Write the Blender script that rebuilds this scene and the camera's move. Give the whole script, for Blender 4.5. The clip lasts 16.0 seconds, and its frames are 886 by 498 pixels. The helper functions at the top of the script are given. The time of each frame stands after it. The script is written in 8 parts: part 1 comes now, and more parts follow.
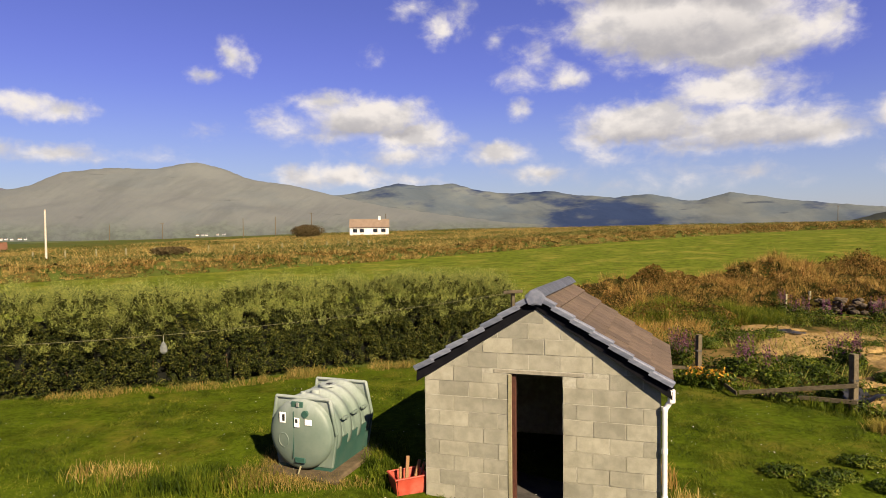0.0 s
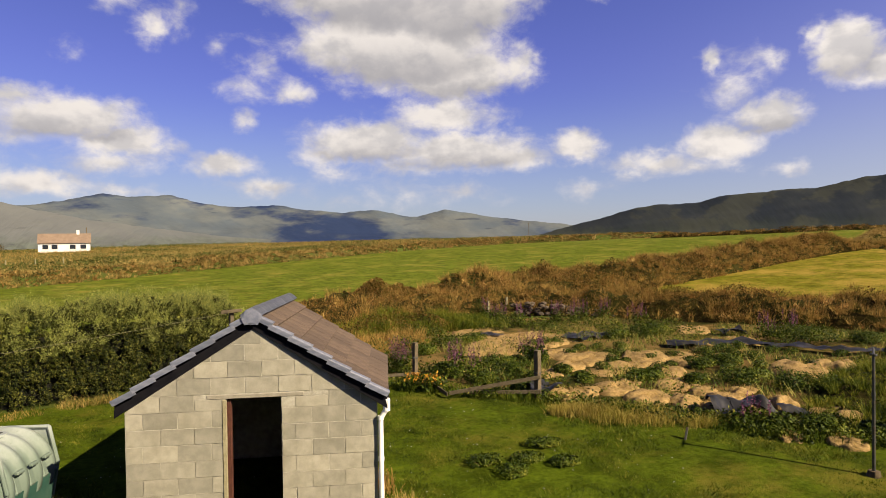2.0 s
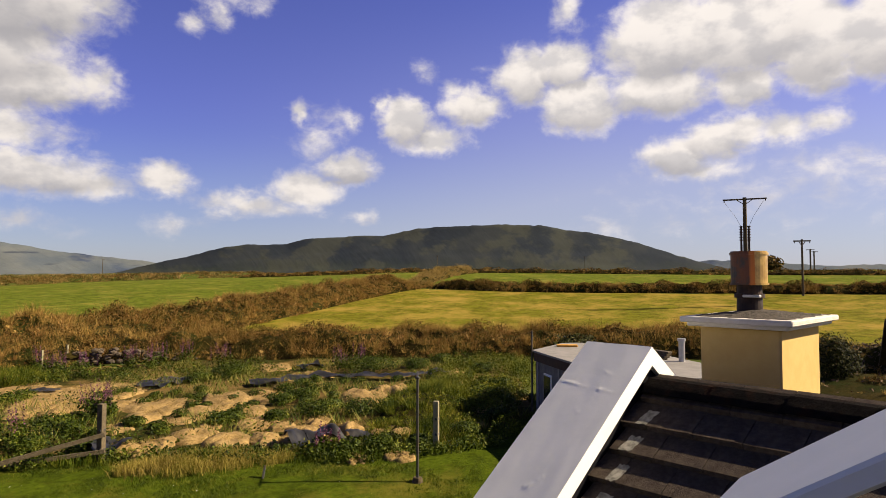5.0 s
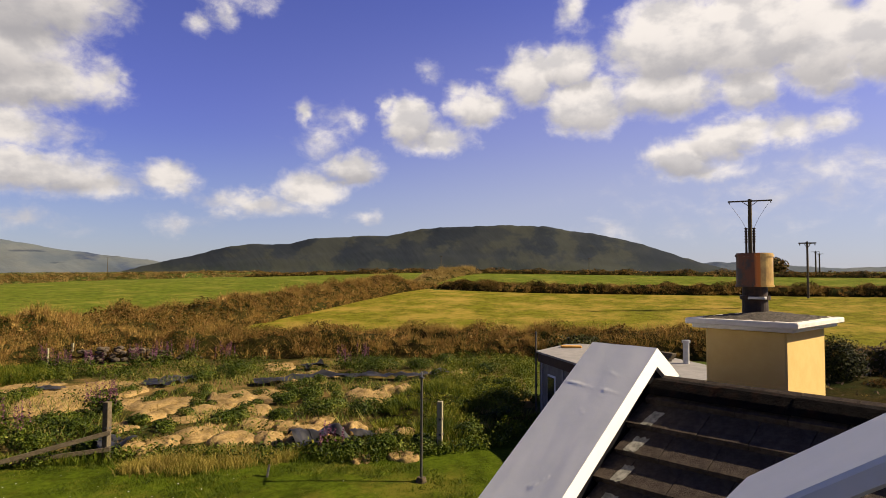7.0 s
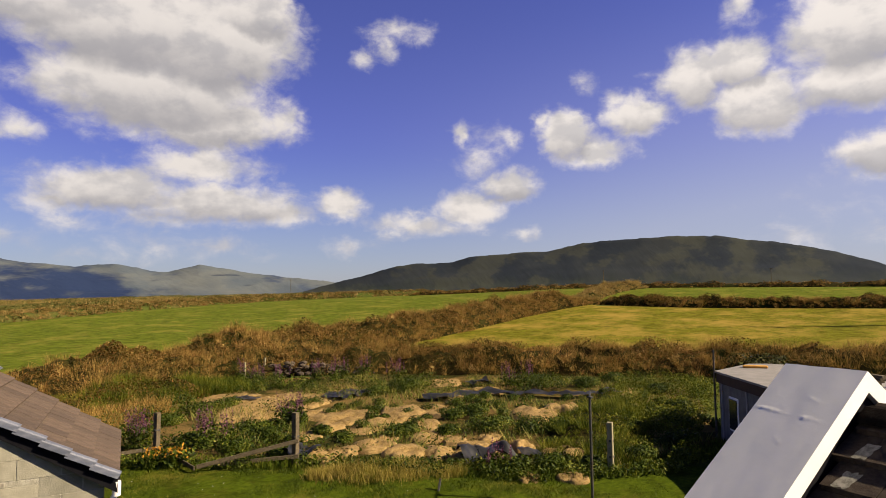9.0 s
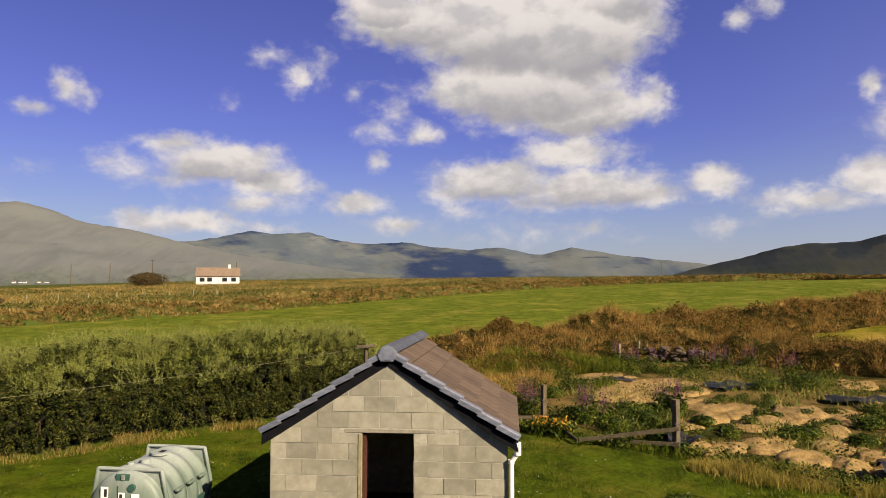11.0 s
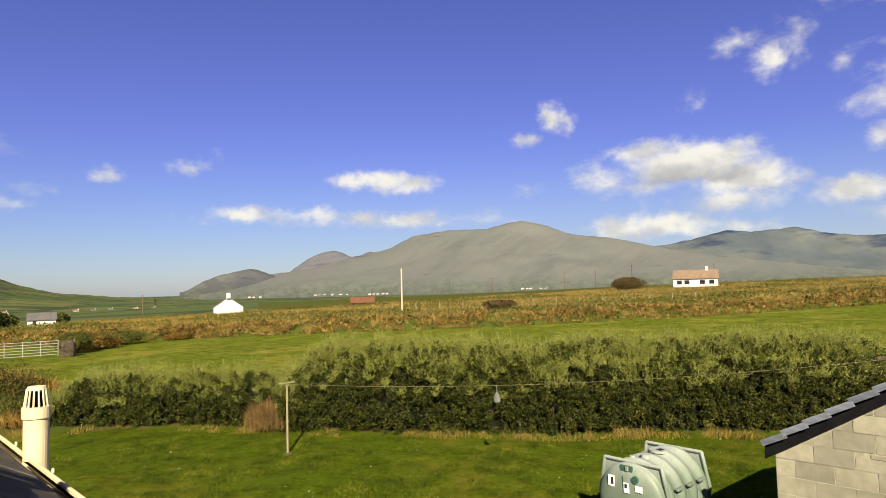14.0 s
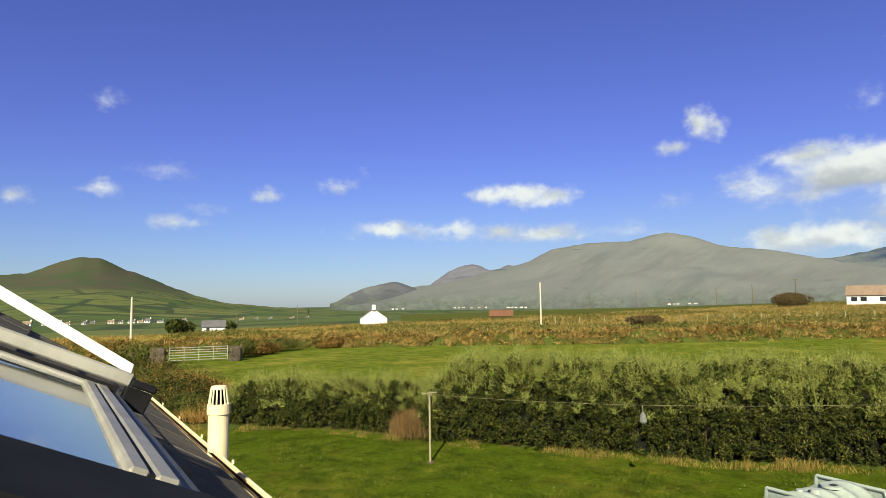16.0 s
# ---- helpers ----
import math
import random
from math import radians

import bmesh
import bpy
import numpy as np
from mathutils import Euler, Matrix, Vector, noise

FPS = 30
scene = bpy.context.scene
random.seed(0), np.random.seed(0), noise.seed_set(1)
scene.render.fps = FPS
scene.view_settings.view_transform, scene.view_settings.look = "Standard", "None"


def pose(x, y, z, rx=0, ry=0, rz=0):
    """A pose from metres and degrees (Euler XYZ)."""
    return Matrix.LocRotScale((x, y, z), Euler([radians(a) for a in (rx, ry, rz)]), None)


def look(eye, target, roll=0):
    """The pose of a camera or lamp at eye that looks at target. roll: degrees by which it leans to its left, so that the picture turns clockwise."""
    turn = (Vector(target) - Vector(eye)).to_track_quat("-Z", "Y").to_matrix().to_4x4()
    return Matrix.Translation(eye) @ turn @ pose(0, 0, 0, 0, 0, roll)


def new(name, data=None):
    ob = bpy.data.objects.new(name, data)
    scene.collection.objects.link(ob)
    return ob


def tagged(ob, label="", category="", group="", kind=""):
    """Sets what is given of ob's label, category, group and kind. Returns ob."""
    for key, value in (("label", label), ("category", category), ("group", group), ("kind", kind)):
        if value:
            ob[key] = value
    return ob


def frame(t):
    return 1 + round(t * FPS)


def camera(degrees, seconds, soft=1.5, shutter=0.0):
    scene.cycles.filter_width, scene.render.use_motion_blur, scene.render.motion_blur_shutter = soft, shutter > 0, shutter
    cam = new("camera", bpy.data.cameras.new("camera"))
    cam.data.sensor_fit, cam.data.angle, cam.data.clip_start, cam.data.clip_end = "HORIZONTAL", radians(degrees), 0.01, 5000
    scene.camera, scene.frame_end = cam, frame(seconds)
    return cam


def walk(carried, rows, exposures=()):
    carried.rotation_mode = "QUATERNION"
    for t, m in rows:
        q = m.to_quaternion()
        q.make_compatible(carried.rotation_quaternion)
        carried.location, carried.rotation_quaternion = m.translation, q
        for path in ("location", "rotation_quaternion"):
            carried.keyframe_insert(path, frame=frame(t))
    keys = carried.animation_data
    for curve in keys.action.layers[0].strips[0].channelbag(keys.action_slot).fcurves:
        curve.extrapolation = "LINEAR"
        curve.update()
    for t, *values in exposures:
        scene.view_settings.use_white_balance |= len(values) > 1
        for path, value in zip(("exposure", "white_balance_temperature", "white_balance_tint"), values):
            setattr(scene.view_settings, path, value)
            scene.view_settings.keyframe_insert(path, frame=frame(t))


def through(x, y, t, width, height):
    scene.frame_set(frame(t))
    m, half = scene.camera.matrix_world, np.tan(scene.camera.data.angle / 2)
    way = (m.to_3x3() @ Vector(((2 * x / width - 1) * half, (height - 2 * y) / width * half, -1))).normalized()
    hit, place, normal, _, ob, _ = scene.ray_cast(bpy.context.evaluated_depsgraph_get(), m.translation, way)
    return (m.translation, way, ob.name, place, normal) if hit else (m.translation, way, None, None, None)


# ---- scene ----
F_DEG = 70.17
EYE = 3.87
EXPOSURES = [(0.0, 1.19, 6550, 13), (1.5, 1.12, 6550, 13), (3.0, 1.16, 6550, 13), (5.0, 1.13, 6550, 13), (8.0, 1.05, 6550, 13), (10.5, 0.99, 6500, 14), (11.8, 1.01, 6500, 14), (12.6, 1.16, 6600, 13), (14.2, 1.27, 6450, 5), (16.0, 1.24, 5950, 0)]
cam = camera(F_DEG, 16.0, 0.75)
# seconds, x, y, z, yaw, pitch, roll; z from the first eye
ROWS = [
    (0.0, -0.001, 0.000, -0.005, 0.05, -1.94, -0.61),
    (0.5, 0.035, -0.007, -0.007, -4.97, -1.19, -0.20),
    (1.0, 0.068, -0.001, -0.007, -10.89, -1.55, -0.54),
    (1.5, 0.105, -0.005, 0.008, -17.05, -0.94, -0.90),
    (2.0, 0.166, 0.002, 0.016, -24.21, -0.90, -0.79),
    (2.5, 0.201, 0.004, -0.003, -31.54, -0.07, -0.14),
    (3.0, 0.222, 0.013, -0.018, -38.89, 0.11, 0.03),
    (3.5, 0.268, -0.020, -0.008, -45.61, 0.35, 0.47),
    (4.0, 0.277, -0.040, 0.008, -50.31, 1.14, 0.58),
    (4.5, 0.276, -0.045, 0.013, -55.74, 1.51, 0.18),
    (5.0, 0.293, -0.049, 0.014, -60.30, 2.41, -0.06),
    (7.5, 0.258, -0.040, 0.012, -59.60, 2.48, 0.52),
    (8.0, 0.248, -0.028, 0.010, -56.66, 2.80, -0.38),
    (10.5, 0.117, -0.004, 0.067, -21.87, 3.24, 0.42),
    (11.0, 0.057, 0.013, 0.066, -12.90, 2.58, 0.07),
    (11.5, 0.010, 0.039, 0.061, -5.31, 2.99, 1.78),
    (12.0, -0.031, 0.051, 0.064, 2.63, 2.17, 1.52),
    (12.5, -0.061, 0.032, 0.073, 11.27, 2.41, 1.04),
    (13.0, -0.076, 0.044, 0.063, 17.26, 2.41, 0.41),
    (13.5, -0.092, 0.026, 0.069, 22.05, 2.61, -0.58),
    (14.0, -0.076, 0.007, 0.065, 28.38, 3.36, -1.47),
    (14.5, -0.068, -0.018, 0.070, 33.10, 4.17, -1.22),
    (15.0, -0.067, -0.035, 0.069, 35.71, 4.31, -1.41),
    (15.5, -0.072, -0.048, 0.068, 39.14, 4.53, -0.93),
    (16.0, -0.069, -0.057, 0.068, 40.89, 4.83, -0.83),
]
walk(cam, [(t, pose(x, y, EYE + z, 90 + pitch, 0, yaw) @ pose(0, 0, 0, 0, 0, roll)) for t, x, y, z, yaw, pitch, roll in ROWS], EXPOSURES)

# ---- sky, sun ----
SUN_AZ, SUN_EL = math.atan2(0.525, -0.851), radians(34)  # clockwise from +y, height
to_sun = Vector((math.sin(SUN_AZ) * math.cos(SUN_EL), math.cos(SUN_AZ) * math.cos(SUN_EL), math.sin(SUN_EL)))
sun = new("sun", bpy.data.lights.new("sun", "SUN"))
sun.data.energy, sun.data.angle, sun.data.color = 5.0, radians(0.55), (1.0, 0.83, 0.58)
sun.matrix_world = look((0, 0, 60), Vector((0, 0, 60)) - to_sun)


class Nodes:
    """Short hand for a node tree."""

    def __init__(self, tree):
        self.tree = tree
        tree.nodes.clear()

    def add(self, kind, *ins, **props):
        n = self.tree.nodes.new(kind)
        if "operation" in props:
            n.operation = props["operation"]
        if "use_clamp" in props:
            n.use_clamp = props["use_clamp"]
        if "interpolation_type" in props:
            n.interpolation_type = props["interpolation_type"]
        if "data_type" in props:
            n.data_type, n.blend_type = props["data_type"], props["blend_type"]
        for i, v in enumerate(ins):
            if v is None:
                continue
            self.put(n.inputs[i], v)
        return n

    def put(self, socket, v):
        if isinstance(v, bpy.types.NodeSocket):
            self.tree.links.new(v, socket)
        elif isinstance(v, bpy.types.Node):
            self.tree.links.new(v.outputs[0], socket)
        else:
            socket.default_value = v

    def math(self, op, a, b=0.0, c=0.0, clamp=False):
        return self.add("ShaderNodeMath", a, b, c, operation=op, use_clamp=clamp).outputs[0]

    def vec(self, op, a, b=(0, 0, 0)):
        n = self.add("ShaderNodeVectorMath", a, b, operation=op)
        return n.outputs["Value"] if op in ("LENGTH", "DOT_PRODUCT") else n.outputs[0]

    def noise(self, vector, scale, detail=4.0, rough=0.55, distortion=0.0):
        n = self.add("ShaderNodeTexNoise")
        self.put(n.inputs["Vector"], vector)
        for k, v in (("Scale", scale), ("Detail", detail), ("Roughness", rough), ("Distortion", distortion)):
            self.put(n.inputs[k], v)
        return n.outputs[0]

    def span(self, v, a, b, c=0.0, d=1.0, smooth=True):
        n = self.add("ShaderNodeMapRange", v, a, b, c, d, interpolation_type="SMOOTHSTEP" if smooth else "LINEAR")
        return n.outputs[0]

    def mix(self, f, a, b, blend="MIX"):
        n = self.add("ShaderNodeMix", data_type="RGBA", blend_type=blend)
        self.put(n.inputs[0], f), self.put(n.inputs[6], a), self.put(n.inputs[7], b)
        return n.outputs[2]


world = bpy.data.worlds.new("sky")
scene.world = world
world.use_nodes = True
W = Nodes(world.node_tree)
sky = W.add("ShaderNodeTexSky")
sky.sky_type, sky.sun_disc, sky.sun_elevation, sky.sun_rotation = "NISHITA", False, SUN_EL, SUN_AZ
sky.air_density, sky.dust_density, sky.ozone_density = 1.0, 0.35, 3.0
way = W.add("ShaderNodeTexCoord").outputs["Generated"]
sep = W.add("ShaderNodeSeparateXYZ", way).outputs
az = W.math("MULTIPLY", W.math("ARCTAN2", W.math("MULTIPLY", sep[0], -1.0), sep[1]), 57.29578)
el = W.math("MULTIPLY", W.math("ARCSINE", sep[2]), 57.29578)
tint = W.mix(W.span(el, 0.0, 16.0), (0.80, 0.84, 1.10, 1), (0.88, 0.71, 1.36, 1))
tint = W.mix(W.span(el, 25.0, 50.0), tint, (0.27, 0.31, 0.46, 1))  # deeper towards the zenith
blue = W.mix(1.0, sky.outputs[0], tint, "MULTIPLY")
spot = W.add("ShaderNodeCombineXYZ", az, el, 0.0).outputs[0]
warp = W.add("ShaderNodeTexNoise")
W.put(warp.inputs["Vector"], spot), W.put(warp.inputs["Scale"], 0.35), W.put(warp.inputs["Detail"], 3.0)
fine = W.add("ShaderNodeTexNoise")
W.put(fine.inputs["Vector"], spot), W.put(fine.inputs["Scale"], 1.3), W.put(fine.inputs["Detail"], 6.0)
spot2 = W.vec("ADD", spot, W.vec("MULTIPLY", W.vec("SUBTRACT", fine.outputs["Color"], (0.5, 0.5, 0.5)), (1.25, 0.85, 0)))
bent = W.vec("ADD", spot2, W.vec("MULTIPLY", W.vec("SUBTRACT", warp.outputs["Color"], (0.5, 0.5, 0.5)), (2.2, 1.1, 0)))
# clouds as puffs: bearing to the left, height, half width, half height, in degrees, and how dense
HEAP = [(-10.1, 22.5, 6.7, 2.5, 1), (-17.3, 22.0, 8.9, 4.2, 1), (-25.7, 21.6, 7.0, 4.7, 1), (-20.5, 17.4, 9.6, 4.2, 1), (-25.2, 14.7, 6.7, 2.4, 1), (-31.1, 15.1, 1.9, 1.9, 0.8), (-7.1, 23.5, 3.5, 1.8, 1), (-24.2, 11.0, 5.6, 1.6, 0.9), (-29.3, 23.8, 3.1, 2.3, 1)]
SHELF = [(-17.5, 8.8, 6.2, 1.9, 1), (-13.9, 7.9, 3.1, 1.2, 0.8), (-25.8, 7.9, 8.1, 1.8, 1), (-30.9, 7.3, 4.0, 1.2, 0.8), (-36.1, 8.1, 2.4, 1.3, 1), (-15.0, 6.0, 2.0, 0.8, 0.6), (-21.1, 6.8, 4.4, 1.0, 0.7), (-20.6, 4.1, 5.7, 1.0, 0.35), (-26.7, 4.2, 1.6, 0.6, 0.5), (-36.5, 4.0, 1.9, 0.5, 0.4)]
LEFT_SHELF = [(14.0, 8.9, 2.4, 1.1, 0.7), (9.8, 11.0, 3.2, 1.0, 0.9), (6.4, 9.9, 5.9, 1.8, 1), (2.5, 8.3, 4.4, 1.4, 1), (3.5, 6.7, 4.9, 1.0, 0.7), (9.9, 8.2, 3.1, 0.9, 0.5), (-5.2, 6.7, 3.1, 1.0, 1), (-8.5, 4.8, 3.3, 0.8, 0.9), (12.1, 4.7, 3.1, 1.1, 1), (8.3, 4.7, 3.8, 1.0, 1), (2.4, 4.2, 2.8, 0.5, 0.7)]
WISPS = [(2.7, 18.9, 1.5, 0.7, 0.6), (-0.2, 17.2, 1.9, 1.1, 0.8), (-1.6, 19.2, 1.1, 0.8, 0.5), (5.6, 14.9, 0.9, 0.5, 0.35), (-4.9, 16.5, 0.6, 0.5, 0.35), (-8.4, 15.2, 1.4, 1.6, 0.4), (-7.1, 13.2, 2.4, 0.9, 0.5), (-11.1, 12.9, 1.8, 0.9, 0.8), (-6.9, 10.4, 1.0, 0.8, 0.8), (-11.9, 10.5, 0.7, 0.4, 0.4), (-40.3, 22.0, 1.1, 1.3, 0.7), (-38.3, 20.7, 0.9, 0.8, 0.8), (-41.9, 23.1, 2.8, 0.9, 0.7)]
STREAK = [(36.0, 9.6, 2.3, 0.8, 1), (33.2, 9.7, 2.4, 0.8, 1), (30.9, 9.2, 2.0, 0.8, 0.9), (35.5, 6.3, 2.8, 0.5, 0.8), (31.2, 6.0, 3.9, 0.6, 0.8), (29.0, 5.6, 1.8, 0.5, 0.7), (18.1, 14.5, 1.3, 1.2, 0.8), (20.2, 12.9, 1.0, 0.5, 0.7), (22.9, 5.9, 1.3, 0.6, 0.4), (5.4, 14.9, 0.7, 0.5, 0.5), (20.5, 8.2, 0.8, 0.3, 0.3)]
FAR_LEFT = [(69.5, 9.4, 1.1, 0.5, 0.7), (64.2, 7.0, 1.7, 0.4, 0.6), (62.7, 8.4, 1.4, 0.4, 0.45), (56.5, 9.7, 1.2, 0.4, 0.7), (50.0, 10.7, 1.9, 0.6, 0.7), (75.4, 8.5, 1.0, 0.3, 0.6), (69.3, 16.3, 0.4, 0.3, 0.3), (65.2, 11.3, 0.9, 0.3, 0.25), (45.7, 6.6, 3.9, 0.6, 0.9), (40.0, 6.4, 3.6, 0.6, 0.8), (32.4, 6.0, 5.0, 0.6, 0.8)]
MIDDLE = [(-47.3, 14.2, 0.7, 1.0, 0.8), (-52.0, 13.6, 0.9, 0.7, 0.7), (-49.0, 12.3, 1.9, 2.2, 0.4), (-58.7, 17.8, 0.6, 0.6, 0.5), (-64.3, 18.4, 0.6, 0.4, 0.5), (-51.7, 9.6, 2.7, 1.6, 1), (-48.1, 7.7, 3.4, 1.5, 1), (-42.8, 6.3, 4.1, 1.1, 0.9), (-45.7, 5.8, 3.9, 0.6, 0.7), (-52.9, 5.3, 1.2, 0.4, 0.7), (-36.9, 4.1, 1.9, 0.5, 0.45), (-26.6, 4.3, 1.4, 0.5, 0.6), (-56.7, 13.8, 2.4, 2.3, 1), (-55.0, 15.2, 0.8, 1.3, 0.8), (-59.5, 12.2, 3.2, 1.3, 1), (-63.0, 15.0, 2.7, 1.8, 1), (-61.1, 16.3, 1.0, 0.8, 0.7)]
TOWERS = [(-68.0, 17.6, 2.9, 2.5, 1), (-71.3, 18.3, 2.5, 2.1, 1), (-72.8, 15.0, 3.5, 2.7, 1), (-80.2, 19.8, 5.7, 3.8, 1), (-85.9, 19.5, 5.2, 4.1, 1), (-91.1, 18.2, 4.0, 3.9, 1), (-79.7, 15.6, 5.3, 2.1, 1), (-86.2, 15.4, 2.4, 2.1, 1), (-91.8, 16.1, 2.9, 2.3, 1), (-95.4, 17.8, 2.6, 3.5, 1), (-71.6, 22.9, 1.2, 1.9, 0.5)]
LOW_RIGHT = [(-80.7, 10.1, 3.3, 1.6, 1), (-83.8, 11.3, 2.5, 1.8, 1), (-86.0, 11.6, 2.5, 1.4, 1), (-82.5, 8.9, 4.0, 0.8, 0.8), (-88.8, 11.5, 2.4, 1.1, 1), (-91.4, 11.9, 1.7, 0.8, 0.9), (-91.6, 8.0, 3.9, 1.4, 0.4), (-94.0, 8.7, 2.4, 1.0, 0.4), (-76.3, 3.9, 2.8, 0.6, 0.3), (-81.8, 5.2, 3.9, 1.0, 0.25), (-88.5, 6.1, 4.9, 1.2, 0.22)]
body, under = -2.0, 0.0
for a, e, w, h, s in HEAP + SHELF + LEFT_SHELF + WISPS + STREAK + FAR_LEFT + MIDDLE + TOWERS + LOW_RIGHT:
    puff = W.vec("MULTIPLY", W.vec("SUBTRACT", bent, (a, e, 0)), (1 / (w * 1.10 + 0.25), 1 / (h * 1.10 + 0.2), 0))
    full = W.math("SUBTRACT", 1.0, W.vec("LENGTH", puff))
    body = W.math("SMOOTH_MAX", body, W.math("MULTIPLY", full, s ** 1.3 * min(1.7, max(0.70, 0.48 + 0.40 * h))), 0.22)
    if h > 1.5 and s == 1:  # the undersides of the larger clouds are grey
        sink = W.math("MULTIPLY", W.add("ShaderNodeSeparateXYZ", puff).outputs[1], -1.0)
        under = W.math("MAXIMUM", under, W.math("MULTIPLY", W.span(sink, -0.15, 0.7), W.span(full, 0.0, 0.35)))
# broken cloud overhead and behind
rest = W.math("MAXIMUM", W.span(el, 30.0, 42.0), W.span(W.math("ABSOLUTE", az), 100.0, 125.0))
wide = W.math("SUBTRACT", W.noise(way, 2.2, 4.0, 0.55), 0.74)
body = W.math("MAXIMUM", body, W.math("ADD", W.math("MULTIPLY", wide, 1.6), W.math("MULTIPLY", W.math("SUBTRACT", rest, 1.0), 3.0)))
stretch = W.vec("MULTIPLY", spot, (1.0, 1.5, 0))
fluff = W.noise(stretch, 0.34, 9.0, 0.60, 0.25)
broad = W.noise(stretch, 0.20, 5.0, 0.52)
lit = W.noise(W.vec("ADD", stretch, (-0.8, 1.6, 0)), 0.20, 5.0, 0.52)
dens = W.math("ADD", body, W.math("MULTIPLY", W.math("SUBTRACT", fluff, 0.52), 1.25))
veil = W.span(dens, -0.14, 0.68)
relief = W.span(W.math("SUBTRACT", broad, lit), -0.14, 0.10)
thick = W.span(W.math("ADD", body, W.math("MULTIPLY", W.math("SUBTRACT", broad, 0.5), 1.8)), 0.35, 1.15)
white = W.mix(relief, (0.84, 0.81, 0.79, 1), (1.20, 1.13, 1.04, 1))
white = W.mix(W.math("MULTIPLY", thick, 0.10), white, (0.74, 0.71, 0.68, 1))
white = W.mix(W.math("MULTIPLY", under, 0.72), white, (0.48, 0.47, 0.49, 1))
white = W.mix(W.span(dens, 0.45, -0.05, 0.0, 0.5), white, (0.78, 0.76, 0.84, 1))  # thin edges let the blue through
haze = W.math("ADD", W.math("MULTIPLY", W.span(el, -1.0, 13.0, 0.62, 0.0), W.span(az, 62.0, 15.0, 0.30, 1.0)), W.math("MULTIPLY", W.span(az, -30.0, -85.0, 0.0, 0.95), W.span(el, 27.0, 3.0)), 0.0, True)  # brighter towards the sun
low = W.mix(0.55, blue, (5.6, 5.8, 6.7, 1))
sunward = W.span(az, 25.0, -65.0, 0.90, 1.08)
bg_sky = W.add("ShaderNodeBackground", W.mix(haze, blue, low), W.math("MULTIPLY", sunward, 0.041))
bg_cloud = W.add("ShaderNodeBackground", white, W.math("MULTIPLY", W.span(az, -25.0, -80.0, 1.0, 1.10), 0.34))
W.add("ShaderNodeOutputWorld", W.add("ShaderNodeMixShader", veil, bg_sky, bg_cloud))
# ---- small helpers ----
TH = radians(17.0)  # the house and the shed stand turned by this
OUT, SIDE = Vector((math.sin(TH), math.cos(TH), 0)), Vector((math.cos(TH), -math.sin(TH), 0))


def smooth_step(v, a, b):
    v = np.clip((np.asarray(v, float) - a) / (b - a), 0, 1)
    return v * v * (3 - 2 * v)


def link_mesh(name, verts, faces, mats, parent=None, label="", smooth=False, index=None):
    me = bpy.data.meshes.new(name)
    me.from_pydata([tuple(v) for v in verts], [], [tuple(f) for f in faces])
    for m in mats if isinstance(mats, (list, tuple)) else [mats]:
        me.materials.append(m)
    if index is not None:
        me.polygons.foreach_set("material_index", np.asarray(index, np.int32))
    if smooth:
        me.polygons.foreach_set("use_smooth", np.ones(len(me.polygons), bool))
    me.update()
    ob = new(name, me)
    ob.parent = parent
    if label:
        tagged(ob, label)
    return ob


def tri_soup(name, tris, mat, parent=None, label=""):
    """One mesh out of an array of triangles (n, 3, 3)."""
    tris = np.asarray(tris, np.float32).reshape(-1, 3, 3)
    n = len(tris)
    me = bpy.data.meshes.new(name)
    me.vertices.add(n * 3), me.loops.add(n * 3), me.polygons.add(n)
    me.vertices.foreach_set("co", tris.ravel())
    me.loops.foreach_set("vertex_index", np.arange(n * 3, dtype=np.int32))
    me.polygons.foreach_set("loop_start", np.arange(0, n * 3, 3, dtype=np.int32))
    me.materials.append(mat)
    me.update(calc_edges=True)
    ob = new(name, me)
    ob.parent = parent
    if label:
        tagged(ob, label)
    return ob


def part(name, bm, mat, parent=None, label="", smooth=False):
    me = bpy.data.meshes.new(name)
    bm.normal_update()
    bm.to_mesh(me)
    bm.free()
    me.materials.append(mat)
    if smooth:
        me.polygons.foreach_set("use_smooth", np.ones(len(me.polygons), bool))
    ob = new(name, me)
    ob.parent = parent
    if label:
        tagged(ob, label)
    return ob


def empty(name, m, label, category, group="", kind=""):
    ob = new(name)
    ob.matrix_world = m
    return tagged(ob, label, category, group, kind)


def box(sx, sy, sz, at=(0, 0, 0), bevel=0.0, m=None, bm=None):
    """A block with its base centre at at."""
    fresh = bmesh.new()
    bmesh.ops.create_cube(fresh, size=1)
    bmesh.ops.transform(fresh, matrix=Matrix.Translation((at[0], at[1], at[2] + sz / 2)) @ Matrix.Diagonal((sx, sy, sz, 1)), verts=fresh.verts)
    if bevel:
        bmesh.ops.bevel(fresh, geom=fresh.edges[:], offset=bevel, segments=1, affect="EDGES")
    if m is not None:
        fresh.transform(m)
    return join_bm(bm, fresh)


def rod(r1, r2, a, b, seg=12, bm=None, caps=True):
    """A tapered round bar from a to b."""
    a, b = Vector(a), Vector(b)
    fresh = bmesh.new()
    bmesh.ops.create_cone(fresh, cap_ends=caps, segments=seg, radius1=r1, radius2=r2, depth=(b - a).length)
    q = (b - a).to_track_quat("Z", "Y").to_matrix().to_4x4()
    fresh.transform(Matrix.Translation((a + b) / 2) @ q)
    return join_bm(bm, fresh)


